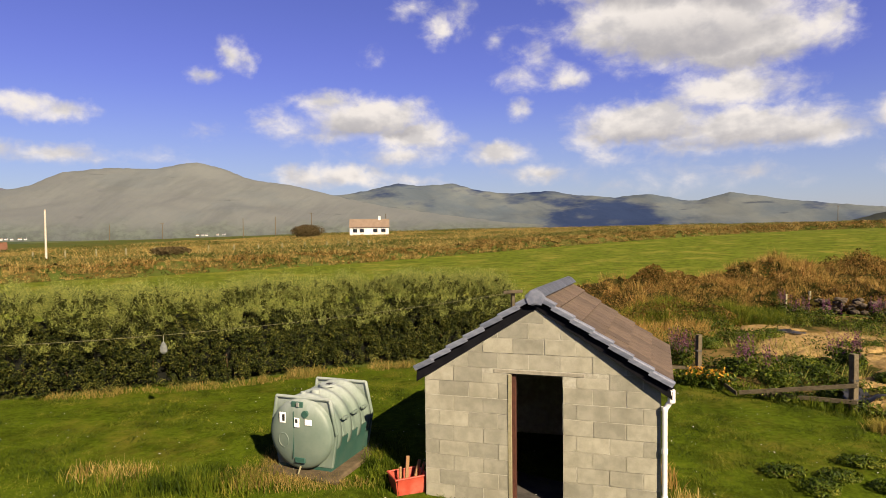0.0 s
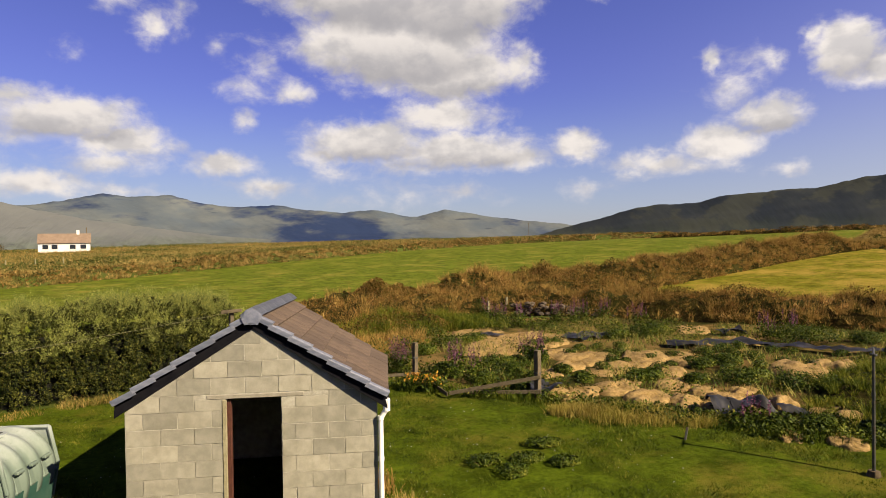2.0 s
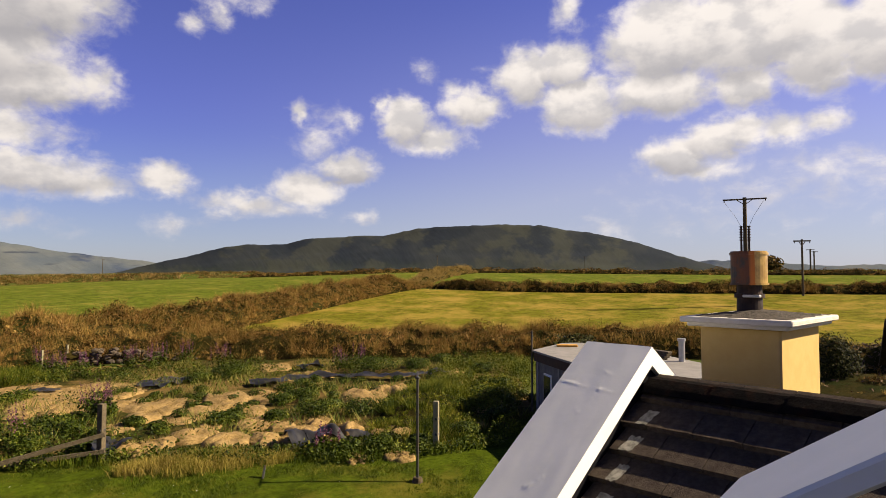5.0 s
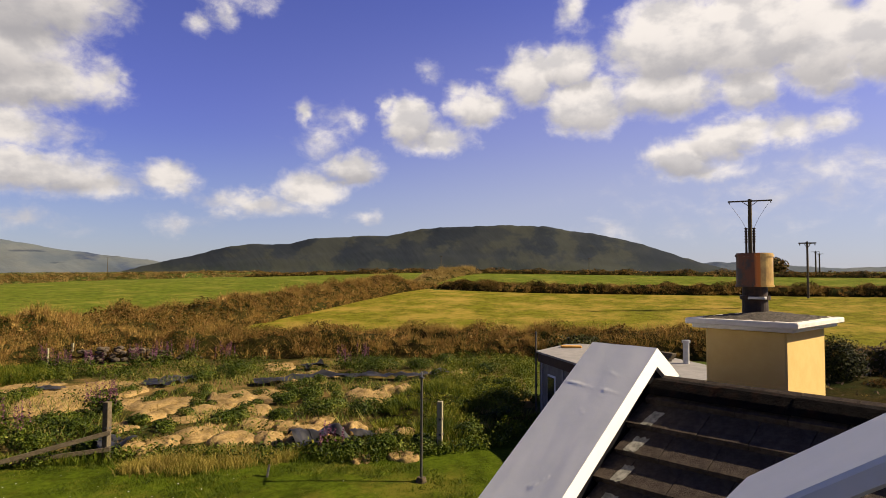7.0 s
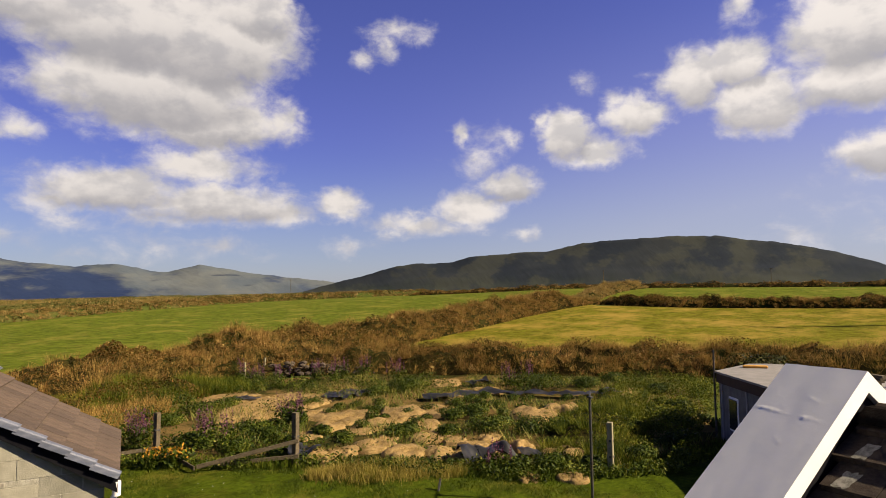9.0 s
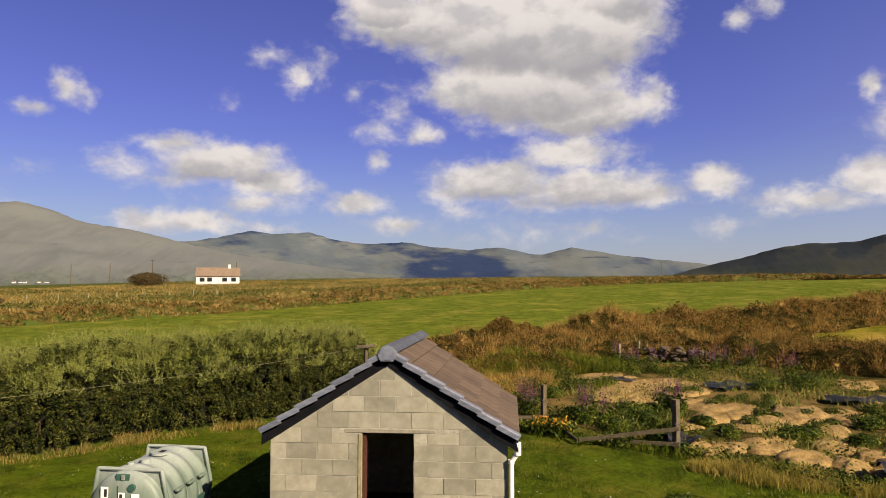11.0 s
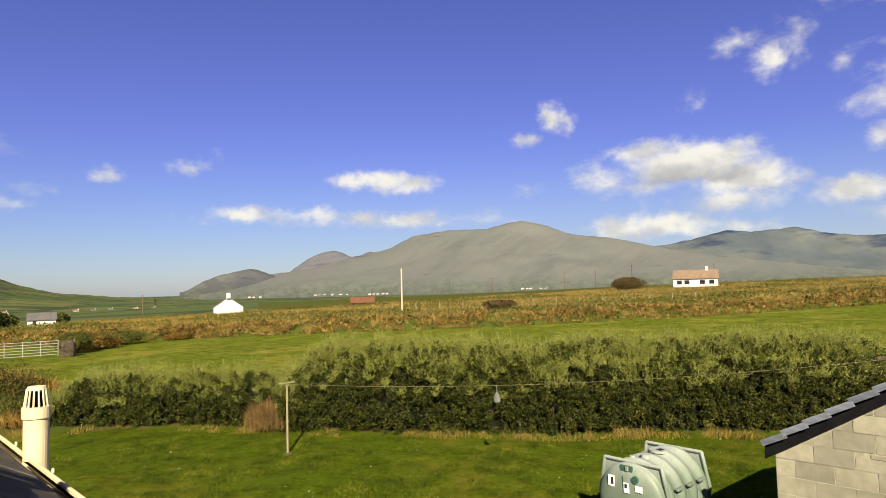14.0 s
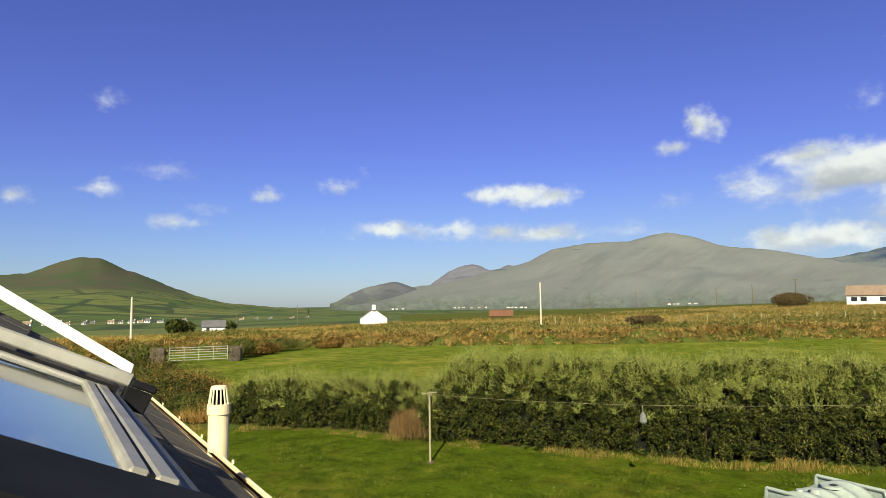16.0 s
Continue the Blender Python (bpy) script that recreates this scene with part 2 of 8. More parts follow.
def join_bm(bm, fresh):
    if bm is None:
        return fresh
    me = bpy.data.meshes.new("tmp")
    fresh.to_mesh(me)
    bm.from_mesh(me)
    fresh.free()
    bpy.data.meshes.remove(me)
    return bm


def prism(outline, depth, m=None, bm=None, bevel=0.0):
    """A flat outline in x, z pushed along y by depth."""
    fresh = bmesh.new()
    vs = [fresh.verts.new((x, 0, z)) for x, z in outline]
    f = fresh.faces.new(vs)
    got = bmesh.ops.extrude_face_region(fresh, geom=[f])
    bmesh.ops.translate(fresh, vec=(0, depth, 0), verts=[g for g in got["geom"] if isinstance(g, bmesh.types.BMVert)])
    bmesh.ops.recalc_face_normals(fresh, faces=fresh.faces[:])
    if bevel:
        bmesh.ops.bevel(fresh, geom=fresh.edges[:], offset=bevel, segments=1, affect="EDGES")
    if m is not None:
        fresh.transform(m)
    return join_bm(bm, fresh)


A_AZ = [-180, -95, -57, -20, 8, 30, 65, 95, 180]
A_RISE = [3.0, 4.0, 4.4, 2.0, 0.6, 0.0, -1.2, -1.6, 0.0]
B_RISE = [2.0, 1.5, 0.8, 1.6, 1.7, -0.6, -4.0, -4.0, 0.0]


def land(x, y):
    """Height of the ground."""
    x, y = np.asarray(x, float), np.asarray(y, float)
    d, a = np.hypot(x, y), np.degrees(np.arctan2(-x, y))
    z = -0.2 * (1 - smooth_step(d, 9, 14))
    z = z + np.interp(a, A_AZ, A_RISE) * smooth_step(d, 26, 110) + np.interp(a, A_AZ, B_RISE) * smooth_step(d, 110, 230)
    far = smooth_step(d, 270, 1100)
    return z * (1 - far) - 19 * far


def land_at(x, y):
    return float(land(x, y))
# ---- materials ----
def material(name, rough=0.8, metal=0.0, spec=0.3):
    m = bpy.data.materials.new(name)
    m.use_nodes = True
    n = Nodes(m.node_tree)
    bsdf = n.add("ShaderNodeBsdfPrincipled")
    n.add("ShaderNodeOutputMaterial", bsdf)
    bsdf.inputs["Roughness"].default_value, bsdf.inputs["Metallic"].default_value = rough, metal
    bsdf.inputs["Specular IOR Level"].default_value = spec
    return m, n, bsdf


def rgb(*c):
    return (*c, 1.0)


def surface(name, a, b, scale=6.0, rough=0.8, metal=0.0, spec=0.3, stain=None, stain_scale=1.2, bump=0.15, bump_scale=None, vary=0.0, stain_amount=0.6, coords="Object"):
    """Two-tone grain, larger stains and fine relief, in metres."""
    m, n, bsdf = material(name, rough, metal, spec)
    where = n.add("ShaderNodeTexCoord").outputs[coords]
    col = n.mix(n.span(n.noise(where, scale, 6.0, 0.62), 0.32, 0.68), rgb(*a), rgb(*b))
    if stain:
        col = n.mix(n.math("MULTIPLY", n.span(n.noise(where, stain_scale, 5.0, 0.6), 0.45, 0.72), stain_amount), col, rgb(*stain))
    if vary:
        rnd = n.add("ShaderNodeObjectInfo").outputs["Random"]
        col = n.mix(1.0, col, n.mix(rnd, rgb(1 - vary, 1 - vary, 1 - vary), rgb(1 + vary, 1 + vary * 0.9, 1 + vary * 0.8)), "MULTIPLY")
    n.put(bsdf.inputs["Base Color"], col)
    if bump:
        b_ = n.add("ShaderNodeBump")
        n.put(b_.inputs["Strength"], bump), n.put(b_.inputs["Distance"], 0.02)
        n.put(b_.inputs["Height"], n.noise(where, bump_scale or scale * 4, 5.0, 0.65))
        n.put(bsdf.inputs["Normal"], b_.outputs[0])
    return m


def leafy(name, tones, rough=0.55, spec=0.3, patch=0.6, through=0.25, own=0.65):
    """Leaves and blades: one tone per piece out of several, in patches."""
    m, n, bsdf = material(name, rough, 0.0, spec)
    rnd = n.add("ShaderNodeNewGeometry").outputs["Random Per Island"]
    where = n.add("ShaderNodeTexCoord").outputs["Object"]
    big = n.noise(where, patch, 5.0, 0.62)
    f = n.math("ADD", n.math("MULTIPLY", n.math("SUBTRACT", rnd, 0.5), own), n.math("MULTIPLY_ADD", n.math("SUBTRACT", big, 0.5), 2.6 * (1.05 - own), 0.5))
    ramp = n.add("ShaderNodeValToRGB", f)
    el_ = ramp.color_ramp.elements
    while len(el_) < len(tones):
        el_.new(0.5)
    for i, t in enumerate(tones):
        el_[i].position, el_[i].color = 0.1 + 0.8 * i / (len(tones) - 1), rgb(*t)
    n.put(bsdf.inputs["Base Color"], ramp.outputs[0])
    if through:
        tr = n.add("ShaderNodeBsdfTranslucent", ramp.outputs[0])
        mixed = n.add("ShaderNodeMixShader", through, bsdf, tr)
        out = [k for k in n.tree.nodes if k.type == "OUTPUT_MATERIAL"][0]
        n.put(out.inputs[0], mixed)
    return m


def meadow(name, a, b, dry, dry_lo=0.5, dry_hi=0.7, rows=0.0):
    m, n, bsdf = material(name, 0.95, 0.0, 0.02)
    where = n.add("ShaderNodeTexCoord").outputs["Object"]
    fine = n.noise(where, 9.0, 5.0, 0.7)
    mid = n.noise(where, 1.3, 7.0, 0.72)
    col = n.mix(n.span(fine, 0.3, 0.7), rgb(*a), rgb(*b))
    wide = n.noise(n.vec("MULTIPLY", where, (1.0, 1.0, 0.0)), 0.22, 8.0, 0.78)
    col = n.mix(n.span(mid, 0.40, 0.66, 0.0, 0.85), col, rgb(*[0.42 * (p + q) / 2 for p, q in zip(a, b)]))
    col = n.mix(n.span(wide, dry_lo, dry_hi), col, rgb(*dry))
    n.put(bsdf.inputs["Base Color"], col)
    b_ = n.add("ShaderNodeBump")
    n.put(b_.inputs["Strength"], 0.6), n.put(b_.inputs["Distance"], 0.05), n.put(b_.inputs["Height"], n.noise(where, 22.0, 4.0, 0.7))
    n.put(bsdf.inputs["Normal"], b_.outputs[0])
    return m


M_LAWN = meadow("lawn_grass", (0.036, 0.058, 0.0032), (0.080, 0.110, 0.0068), (0.130, 0.116, 0.017), 0.50, 0.70)
M_FIELD = meadow("pasture", (0.080, 0.112, 0.009), (0.128, 0.155, 0.016), (0.200, 0.178, 0.032), 0.48, 0.68)
M_HAYFIELD = meadow("mown_pasture", (0.105, 0.112, 0.0075), (0.172, 0.162, 0.015), (0.27, 0.195, 0.038), 0.43, 0.64)
M_MOOR = meadow("rough_ground", (0.066, 0.066, 0.015), (0.130, 0.108, 0.032), (0.056, 0.076, 0.014), 0.42, 0.54)
M_PLOT = meadow("garden_ground", (0.022, 0.030, 0.005), (0.060, 0.052, 0.014), (0.155, 0.104, 0.036), 0.44, 0.58)
def hillside_material(name, heath_from=45.0, heath_to=75.0):
    """Walled green fields low down, heather above."""
    m, n, bsdf = material(name, 0.95, 0.0, 0.05)
    where = n.add("ShaderNodeTexCoord").outputs["Object"]
    cells = n.add("ShaderNodeTexVoronoi", n.vec("MULTIPLY", where, (0.011, 0.0075, 0.0)))
    cells.inputs["Scale"].default_value = 1.0
    edge = n.add("ShaderNodeTexVoronoi", n.vec("MULTIPLY", where, (0.011, 0.0075, 0.0)))
    edge.feature = "DISTANCE_TO_EDGE"
    edge.inputs["Scale"].default_value = 1.0
    tone = n.add("ShaderNodeSeparateColor", cells.outputs["Color"]).outputs[0]
    fields = n.mix(tone, rgb(0.045, 0.078, 0.022), rgb(0.105, 0.116, 0.040))
    fields = n.mix(n.span(n.noise(where, 0.03, 6.0, 0.65), 0.5, 0.62, 0.0, 0.7), fields, rgb(0.060, 0.064, 0.026))
    fields = n.mix(n.span(edge.outputs["Distance"], 0.03, 0.07), rgb(0.035, 0.05, 0.025), fields)
    heath = n.mix(n.span(n.noise(where, 0.012, 6.0, 0.65), 0.4, 0.62), rgb(0.058, 0.056, 0.036), rgb(0.044, 0.060, 0.028))
    z = n.add("ShaderNodeSeparateXYZ", where).outputs[2]
    high = n.span(n.math("ADD", z, n.math("MULTIPLY", n.noise(where, 0.006, 5.0), 40.0)), heath_from, heath_to)
    n.put(bsdf.inputs["Base Color"], n.mix(high, fields, heath))
    return m


M_PLAIN = hillside_material("far_farmland", 900.0, 950.0)
M_BLOCK = surface("concrete_block", (0.228, 0.222, 0.172), (0.300, 0.290, 0.228), 6.0, 0.95, stain=(0.160, 0.153, 0.112), stain_scale=1.6, bump=0.35, bump_scale=60, vary=0.19)
M_MORTAR = surface("mortar", (0.30, 0.29, 0.23), (0.40, 0.385, 0.31), 9.0, 0.95, stain=(0.17, 0.16, 0.12), stain_scale=3.0, bump=0.6, bump_scale=80)
M_LINTEL = surface("cast_lintel", (0.205, 0.193, 0.148), (0.279, 0.262, 0.205), 9.0, 0.9, stain=(0.148, 0.131, 0.0943), stain_scale=5.0, bump=0.4)
M_TILE = surface("brown_roof_tile", (0.075, 0.055, 0.039), (0.115, 0.083, 0.06), 10.0, 0.85, stain=(0.055, 0.05, 0.04), stain_scale=1.6, bump=0.4, bump_scale=60, vary=0.2)
M_SLATE = surface("dark_ridge_tile", (0.100, 0.116, 0.156), (0.165, 0.182, 0.228), 9.0, 0.45, stain=(0.24, 0.25, 0.275), stain_scale=2.5, bump=0.3, vary=0.2)
M_DARKTILE = surface("dark_roof_tile", (0.0225, 0.018, 0.014), (0.041, 0.032, 0.024), 18.0, 0.9, spec=0.06, stain=(0.056, 0.048, 0.037), stain_scale=2.2, bump=0.45, bump_scale=70, vary=0.18, stain_amount=0.5)
M_MAINTILE = surface("weathered_grey_tile", (0.085, 0.079, 0.068), (0.125, 0.116, 0.100), 20.0, 0.9, spec=0.06, stain=(0.060, 0.056, 0.048), stain_scale=2.5, bump=0.5, bump_scale=80, vary=0.15)
M_WINGTILE = surface("dark_brown_concrete_tile", (0.050, 0.039, 0.031), (0.082, 0.066, 0.052), 22.0, 0.9, spec=0.06, stain=(0.045, 0.038, 0.032), stain_scale=3.0, bump=0.5, bump_scale=80, vary=0.15)
M_RIDGE = surface("weathered_ridge", (0.008, 0.007, 0.0065), (0.016, 0.0135, 0.012), 12.0, 0.9, spec=0.06, stain=(0.085, 0.030, 0.010), stain_scale=9.0, bump=0.5, stain_amount=0.22)
# Near-black, with the shade below roof edges put into the colour.
M_SOFFIT = surface("black_soffit_and_shade", (0.005, 0.005, 0.007), (0.009, 0.009, 0.011), 8.0, 0.8, spec=0.05, bump=0.05)
M_PVC = surface("white_pvc", (0.78, 0.77, 0.72), (0.84, 0.83, 0.79), 3.0, 0.35, stain=(0.62, 0.58, 0.48), stain_scale=4.0, bump=0.02, stain_amount=0.35)
M_COPING = surface("white_painted_coping", (0.76, 0.78, 0.73), (0.81, 0.82, 0.77), 3.0, 0.5, stain=(0.66, 0.68, 0.64), stain_scale=2.2, bump=0.05, bump_scale=9, stain_amount=0.35)
M_RENDER = surface("cream_yellow_render", (0.52, 0.355, 0.112), (0.56, 0.39, 0.132), 8.0, 0.85, stain=(0.47, 0.31, 0.092), stain_scale=1.5, bump=0.12, bump_scale=60, stain_amount=0.4)
M_WALL = surface("white_house_render", (0.502, 0.488, 0.446), (0.544, 0.53, 0.488), 6.0, 0.9, stain=(0.418, 0.397, 0.348), bump=0.3, bump_scale=40)
M_CAP = surface("cement_cap", (0.58, 0.55, 0.49), (0.68, 0.65, 0.58), 12.0, 0.9, stain=(0.44, 0.41, 0.36), bump=0.4)
M_FLAUNCH = surface("pebbled_flaunching", (0.030, 0.025, 0.018), (0.105, 0.090, 0.066), 45.0, 0.95, bump=1.0, bump_scale=60)


def streaked_steel(name):
    """Galvanised sheet with rust running down it, its bright and dark sides put into the colour."""
    m, n, bsdf = material(name, 0.32, 0.75, 0.5)
    where = n.add("ShaderNodeTexCoord").outputs["Object"]
    sep = n.add("ShaderNodeSeparateXYZ", where).outputs
    runs = n.noise(n.vec("MULTIPLY", where, (14.0, 14.0, 0.9)), 1.0, 4.0, 0.55)
    patch = n.noise(where, 9.0, 5.0, 0.6)
    # dark rust, an orange run, then gold towards the sun as painted sheen
    dark_side = n.math("ADD", n.math("MULTIPLY_ADD", sep[1], 0.94, n.math("MULTIPLY_ADD", sep[0], -0.33, -0.075)), n.math("MULTIPLY", n.math("SUBTRACT", runs, 0.5), 0.10))
    col = n.mix(n.span(patch, 0.4, 0.62), rgb(0.66, 0.43, 0.13), rgb(0.46, 0.28, 0.09))
    col = n.mix(n.span(dark_side, -0.052, -0.042), col, rgb(0.55, 0.17, 0.03))
    col = n.mix(n.span(dark_side, -0.022, 0.0), col, n.mix(n.span(patch, 0.42, 0.6), rgb(0.15, 0.055, 0.022), rgb(0.060, 0.050, 0.038)))
    n.put(bsdf.inputs["Base Color"], col)
    n.put(bsdf.inputs["Metallic"], n.span(dark_side, -0.05, 0.0, 0.45, 0.25))
    n.put(bsdf.inputs["Roughness"], n.span(dark_side, -0.05, 0.0, 0.28, 0.5))
    return m


M_RUSTY = streaked_steel("rusty_galvanised_steel")
M_FLUE = surface("black_flue_steel", (0.0246, 0.0197, 0.0164), (0.0492, 0.0369, 0.0287), 9.0, 0.6, 0.5, stain=(0.115, 0.0574, 0.0246), stain_scale=6.0, bump=0.1)
M_VENT = surface("cream_vent_pipe", (0.608, 0.528, 0.336), (0.656, 0.576, 0.384), 4.0, 0.5, stain=(0.48, 0.4, 0.24), stain_scale=3.0, bump=0.05, stain_amount=0.4)
M_ALU = surface("grey_aluminium", (0.24, 0.23, 0.20), (0.31, 0.30, 0.265), 5.0, 0.5, 0.25, 0.4, stain=(0.18, 0.17, 0.14), stain_scale=3.0, bump=0.05)
M_ALUDARK = surface("dark_seal_and_shade", (0.006, 0.006, 0.007), (0.011, 0.011, 0.012), 8.0, 0.75, spec=0.1, bump=0.05)
def bleached(name, a, b, pale, lo, hi):
    """Polyethylene paler towards the top, part sun-bleaching, part sunlight put into the colour, with faint streaks."""
    m, n, bsdf = material(name, 0.5, 0.0, 0.35)
    where = n.add("ShaderNodeTexCoord").outputs["Object"]
    z = n.add("ShaderNodeSeparateXYZ", where).outputs[2]
    col = n.mix(n.span(n.noise(where, 2.4, 6.0, 0.6), 0.32, 0.68), rgb(*a), rgb(*b))
    streak = n.noise(n.vec("MULTIPLY", where, (9.0, 9.0, 1.2)), 1.0, 4.0, 0.6)
    col = n.mix(n.math("MULTIPLY", n.span(n.math("MULTIPLY_ADD", n.math("SUBTRACT", streak, 0.5), 0.35, z), lo, hi), 0.8), col, rgb(*pale))
    col = n.mix(n.span(n.noise(where, 14.0, 5.0, 0.7), 0.60, 0.75, 0.0, 0.35), col, rgb(*[0.6 * v for v in a]))
    n.put(bsdf.inputs["Base Color"], col)
    b_ = n.add("ShaderNodeBump")
    n.put(b_.inputs["Strength"], 0.05), n.put(b_.inputs["Distance"], 0.02), n.put(b_.inputs["Height"], n.noise(where, 12.0, 5.0, 0.6))
    n.put(bsdf.inputs["Normal"], b_.outputs[0])
    return m


M_TANK = bleached("faded_green_polyethylene", (0.112, 0.152, 0.122), (0.146, 0.186, 0.150), (0.33, 0.365, 0.345), 0.85, 1.3)
# Darker copy of the tank green; carries the shade of the lower skirt.
M_TANKLOW = surface("dark_shaded_polyethylene", (0.0216, 0.0677, 0.0523), (0.0339, 0.0918, 0.0708), 3.0, 0.45, 0.0, 0.4, stain=(0.0615, 0.105, 0.0799), stain_scale=2.0, bump=0.05)
M_LABEL = surface("white_sticker", (0.80, 0.80, 0.78), (0.86, 0.86, 0.84), 20.0, 0.5, bump=0.0)
M_INK = surface("black_ink", (0.015, 0.015, 0.015), (0.03, 0.03, 0.03), 20.0, 0.6, bump=0.0)
M_SLAB = surface("weathered_concrete_slab", (0.062, 0.044, 0.023), (0.110, 0.080, 0.044), 7.0, 0.95, stain=(0.0328, 0.0369, 0.0123), stain_scale=3.0, bump=0.5)
M_CRATE = surface("faded_red_plastic", (0.328, 0.0451, 0.0246), (0.394, 0.0697, 0.041), 5.0, 0.5, stain=(0.443, 0.131, 0.0902), stain_scale=3.0, bump=0.1)
M_TIMBER = surface("rough_sawn_timber", (0.241, 0.132, 0.0574), (0.316, 0.189, 0.0918), 12.0, 0.85, stain=(0.149, 0.0861, 0.0402), stain_scale=3.0, bump=0.5, vary=0.15)
M_POST = surface("weathered_post_wood", (0.0799, 0.0613, 0.0347), (0.117, 0.0959, 0.0586), 14.0, 0.9, stain=(0.0533, 0.0453, 0.0267), stain_scale=4.0, bump=0.6, vary=0.15)
M_PALEPOST = surface("pale_timber_post", (0.209, 0.19, 0.105), (0.271, 0.246, 0.154), 14.0, 0.85, stain=(0.154, 0.142, 0.0861), bump=0.4)
M_FRAMEWOOD = surface("brown_stained_door_frame", (0.0492, 0.018, 0.0115), (0.082, 0.0295, 0.018), 14.0, 0.6, bump=0.3)
M_STEELPOLE = surface("painted_steel_pole", (0.0492, 0.0533, 0.0492), (0.082, 0.082, 0.0738), 9.0, 0.5, 0.4, stain=(0.131, 0.082, 0.041), stain_scale=5.0, bump=0.1)
M_GALV = surface("galvanised_steel", (0.42, 0.42, 0.40), (0.52, 0.52, 0.49), 6.0, 0.45, 0.7, 0.5, bump=0.05)
M_DARKIN = surface("dark_shed_floor", (0.041, 0.0369, 0.0328), (0.0738, 0.0656, 0.0574), 5.0, 0.95, bump=0.3)


def glass_material(name, tint, rough=0.02):
    m, n, bsdf = material(name, rough, 0.0, 0.5)
    bsdf.inputs["Base Color"].default_value = rgb(*tint)
    bsdf.inputs["Transmission Weight"].default_value = 1.0
    bsdf.inputs["IOR"].default_value = 1.5
    where = n.add("ShaderNodeTexCoord").outputs["Object"]
    n.put(bsdf.inputs["Roughness"], n.span(n.noise(where, 3.0, 5.0), 0.4, 0.7, rough, 0.06))
    return m


M_GLASS = glass_material("window_glass", (0.75, 0.82, 0.85))
# ---- ground: one sheet to the horizon ----
def inside(px, py, poly):
    """Which of the points lie inside the outline."""
    hit = np.zeros(len(px), bool)
    for (x1, y1), (x2, y2) in zip(poly, poly[1:] + poly[:1]):
        cross = ((y1 > py) != (y2 > py)) & (px < (x2 - x1) * (py - y1) / (y2 - y1 + 1e-12) + x1)
        hit ^= cross
    return hit


LAWN = [(-30, -12), (-30, 8), (-20.6, 9.4), (-16.6, 12.6), (-12.3, 13.8), (-10, 14.5), (-5.5, 16), (-2, 17.8), (2, 19), (5.2, 17.0), (8.3, 13.3), (11.6, 8.2), (13.3, 6.9), (14.6, 6.0), (14.2, 3), (14, -12)]
PLOT = [(5.2, 17.0), (8.3, 13.3), (11.6, 8.2), (13.3, 6.9), (17, 6.5), (22, 9.0), (27, 12), (23, 21), (15, 27), (9, 26), (6, 21)]
GREEN = [(-75, 20), (-60, 33), (-26, 52), (10, 80), (60, 110), (100, 95), (64, 43), (44, 37.5), (27, 33.5), (13, 32), (4, 29), (-4, 24), (-20, 19), (-40, 15)]
HAY = [(25, 27), (28, 31.5), (34, 34.6), (42, 36.4), (50, 37.4), (60, 38), (62.5, 28), (64, 21.5), (66.5, 13.4), (68, 6), (69.8, -8), (74, -32), (60, -40), (36, -2), (31, 10)]
FAR_FIELD = [(61, 38), (100, 95), (190, 90), (230, -10), (115, -32), (75, -32), (71, -8), (69, 6), (66, 20)]


def build_ground():
    az = np.radians(np.concatenate([np.arange(-180, -100, 4), np.arange(-100, 80, 0.4), np.arange(80, 180, 4)]))
    ring = np.concatenate([np.arange(0.8, 30, 0.4), np.arange(30, 110, 0.8), np.geomspace(110, 4650, 80)])
    A, R = np.meshgrid(az, ring)
    X, Y = -np.sin(A) * R, np.cos(A) * R
    Zz = land(X, Y)
    Zz = Zz + 0.03 * np.sin(X * 1.3 + Y * 0.7) * np.sin(Y * 1.1 - X * 0.4) * (R < 40)
    nr, na = A.shape
    verts = np.stack([X, Y, Zz], -1).reshape(-1, 3)
    i = np.arange(nr - 1)[:, None] * na + np.arange(na)[None, :]
    j = np.arange(nr - 1)[:, None] * na + (np.arange(na)[None, :] + 1) % na
    faces = np.stack([i, j, j + na, i + na], -1).reshape(-1, 4)
    mid = verts[faces].mean(1)
    rr = np.hypot(mid[:, 0], mid[:, 1])
    aa = np.degrees(np.arctan2(-mid[:, 0], mid[:, 1]))
    index = np.full(len(faces), 3)
    index[rr > 420] = 4
    for k, poly in ((1, GREEN), (2, HAY), (1, FAR_FIELD), (5, PLOT), (0, LAWN)):
        index[inside(mid[:, 0], mid[:, 1], poly)] = k
    index[(aa > 45) & (rr > 130) & (rr < 420)] = 4
    index[(aa > 46) & (aa < 80) & (rr > 66) & (rr < 150)] = 2
    faces = np.concatenate([faces, np.stack([np.zeros(na - 1, int), np.arange(1, na), np.arange(1, na), np.zeros(na - 1, int)], -1)[:0]])
    ob = link_mesh("ground", verts, faces, [M_LAWN, M_FIELD, M_HAYFIELD, M_MOOR, M_PLAIN, M_PLOT], None, "", True, index)
    tagged(ob, "grassy ground with mown lawn, pasture fields and rough moor", "ground", "", "structure")


build_ground()


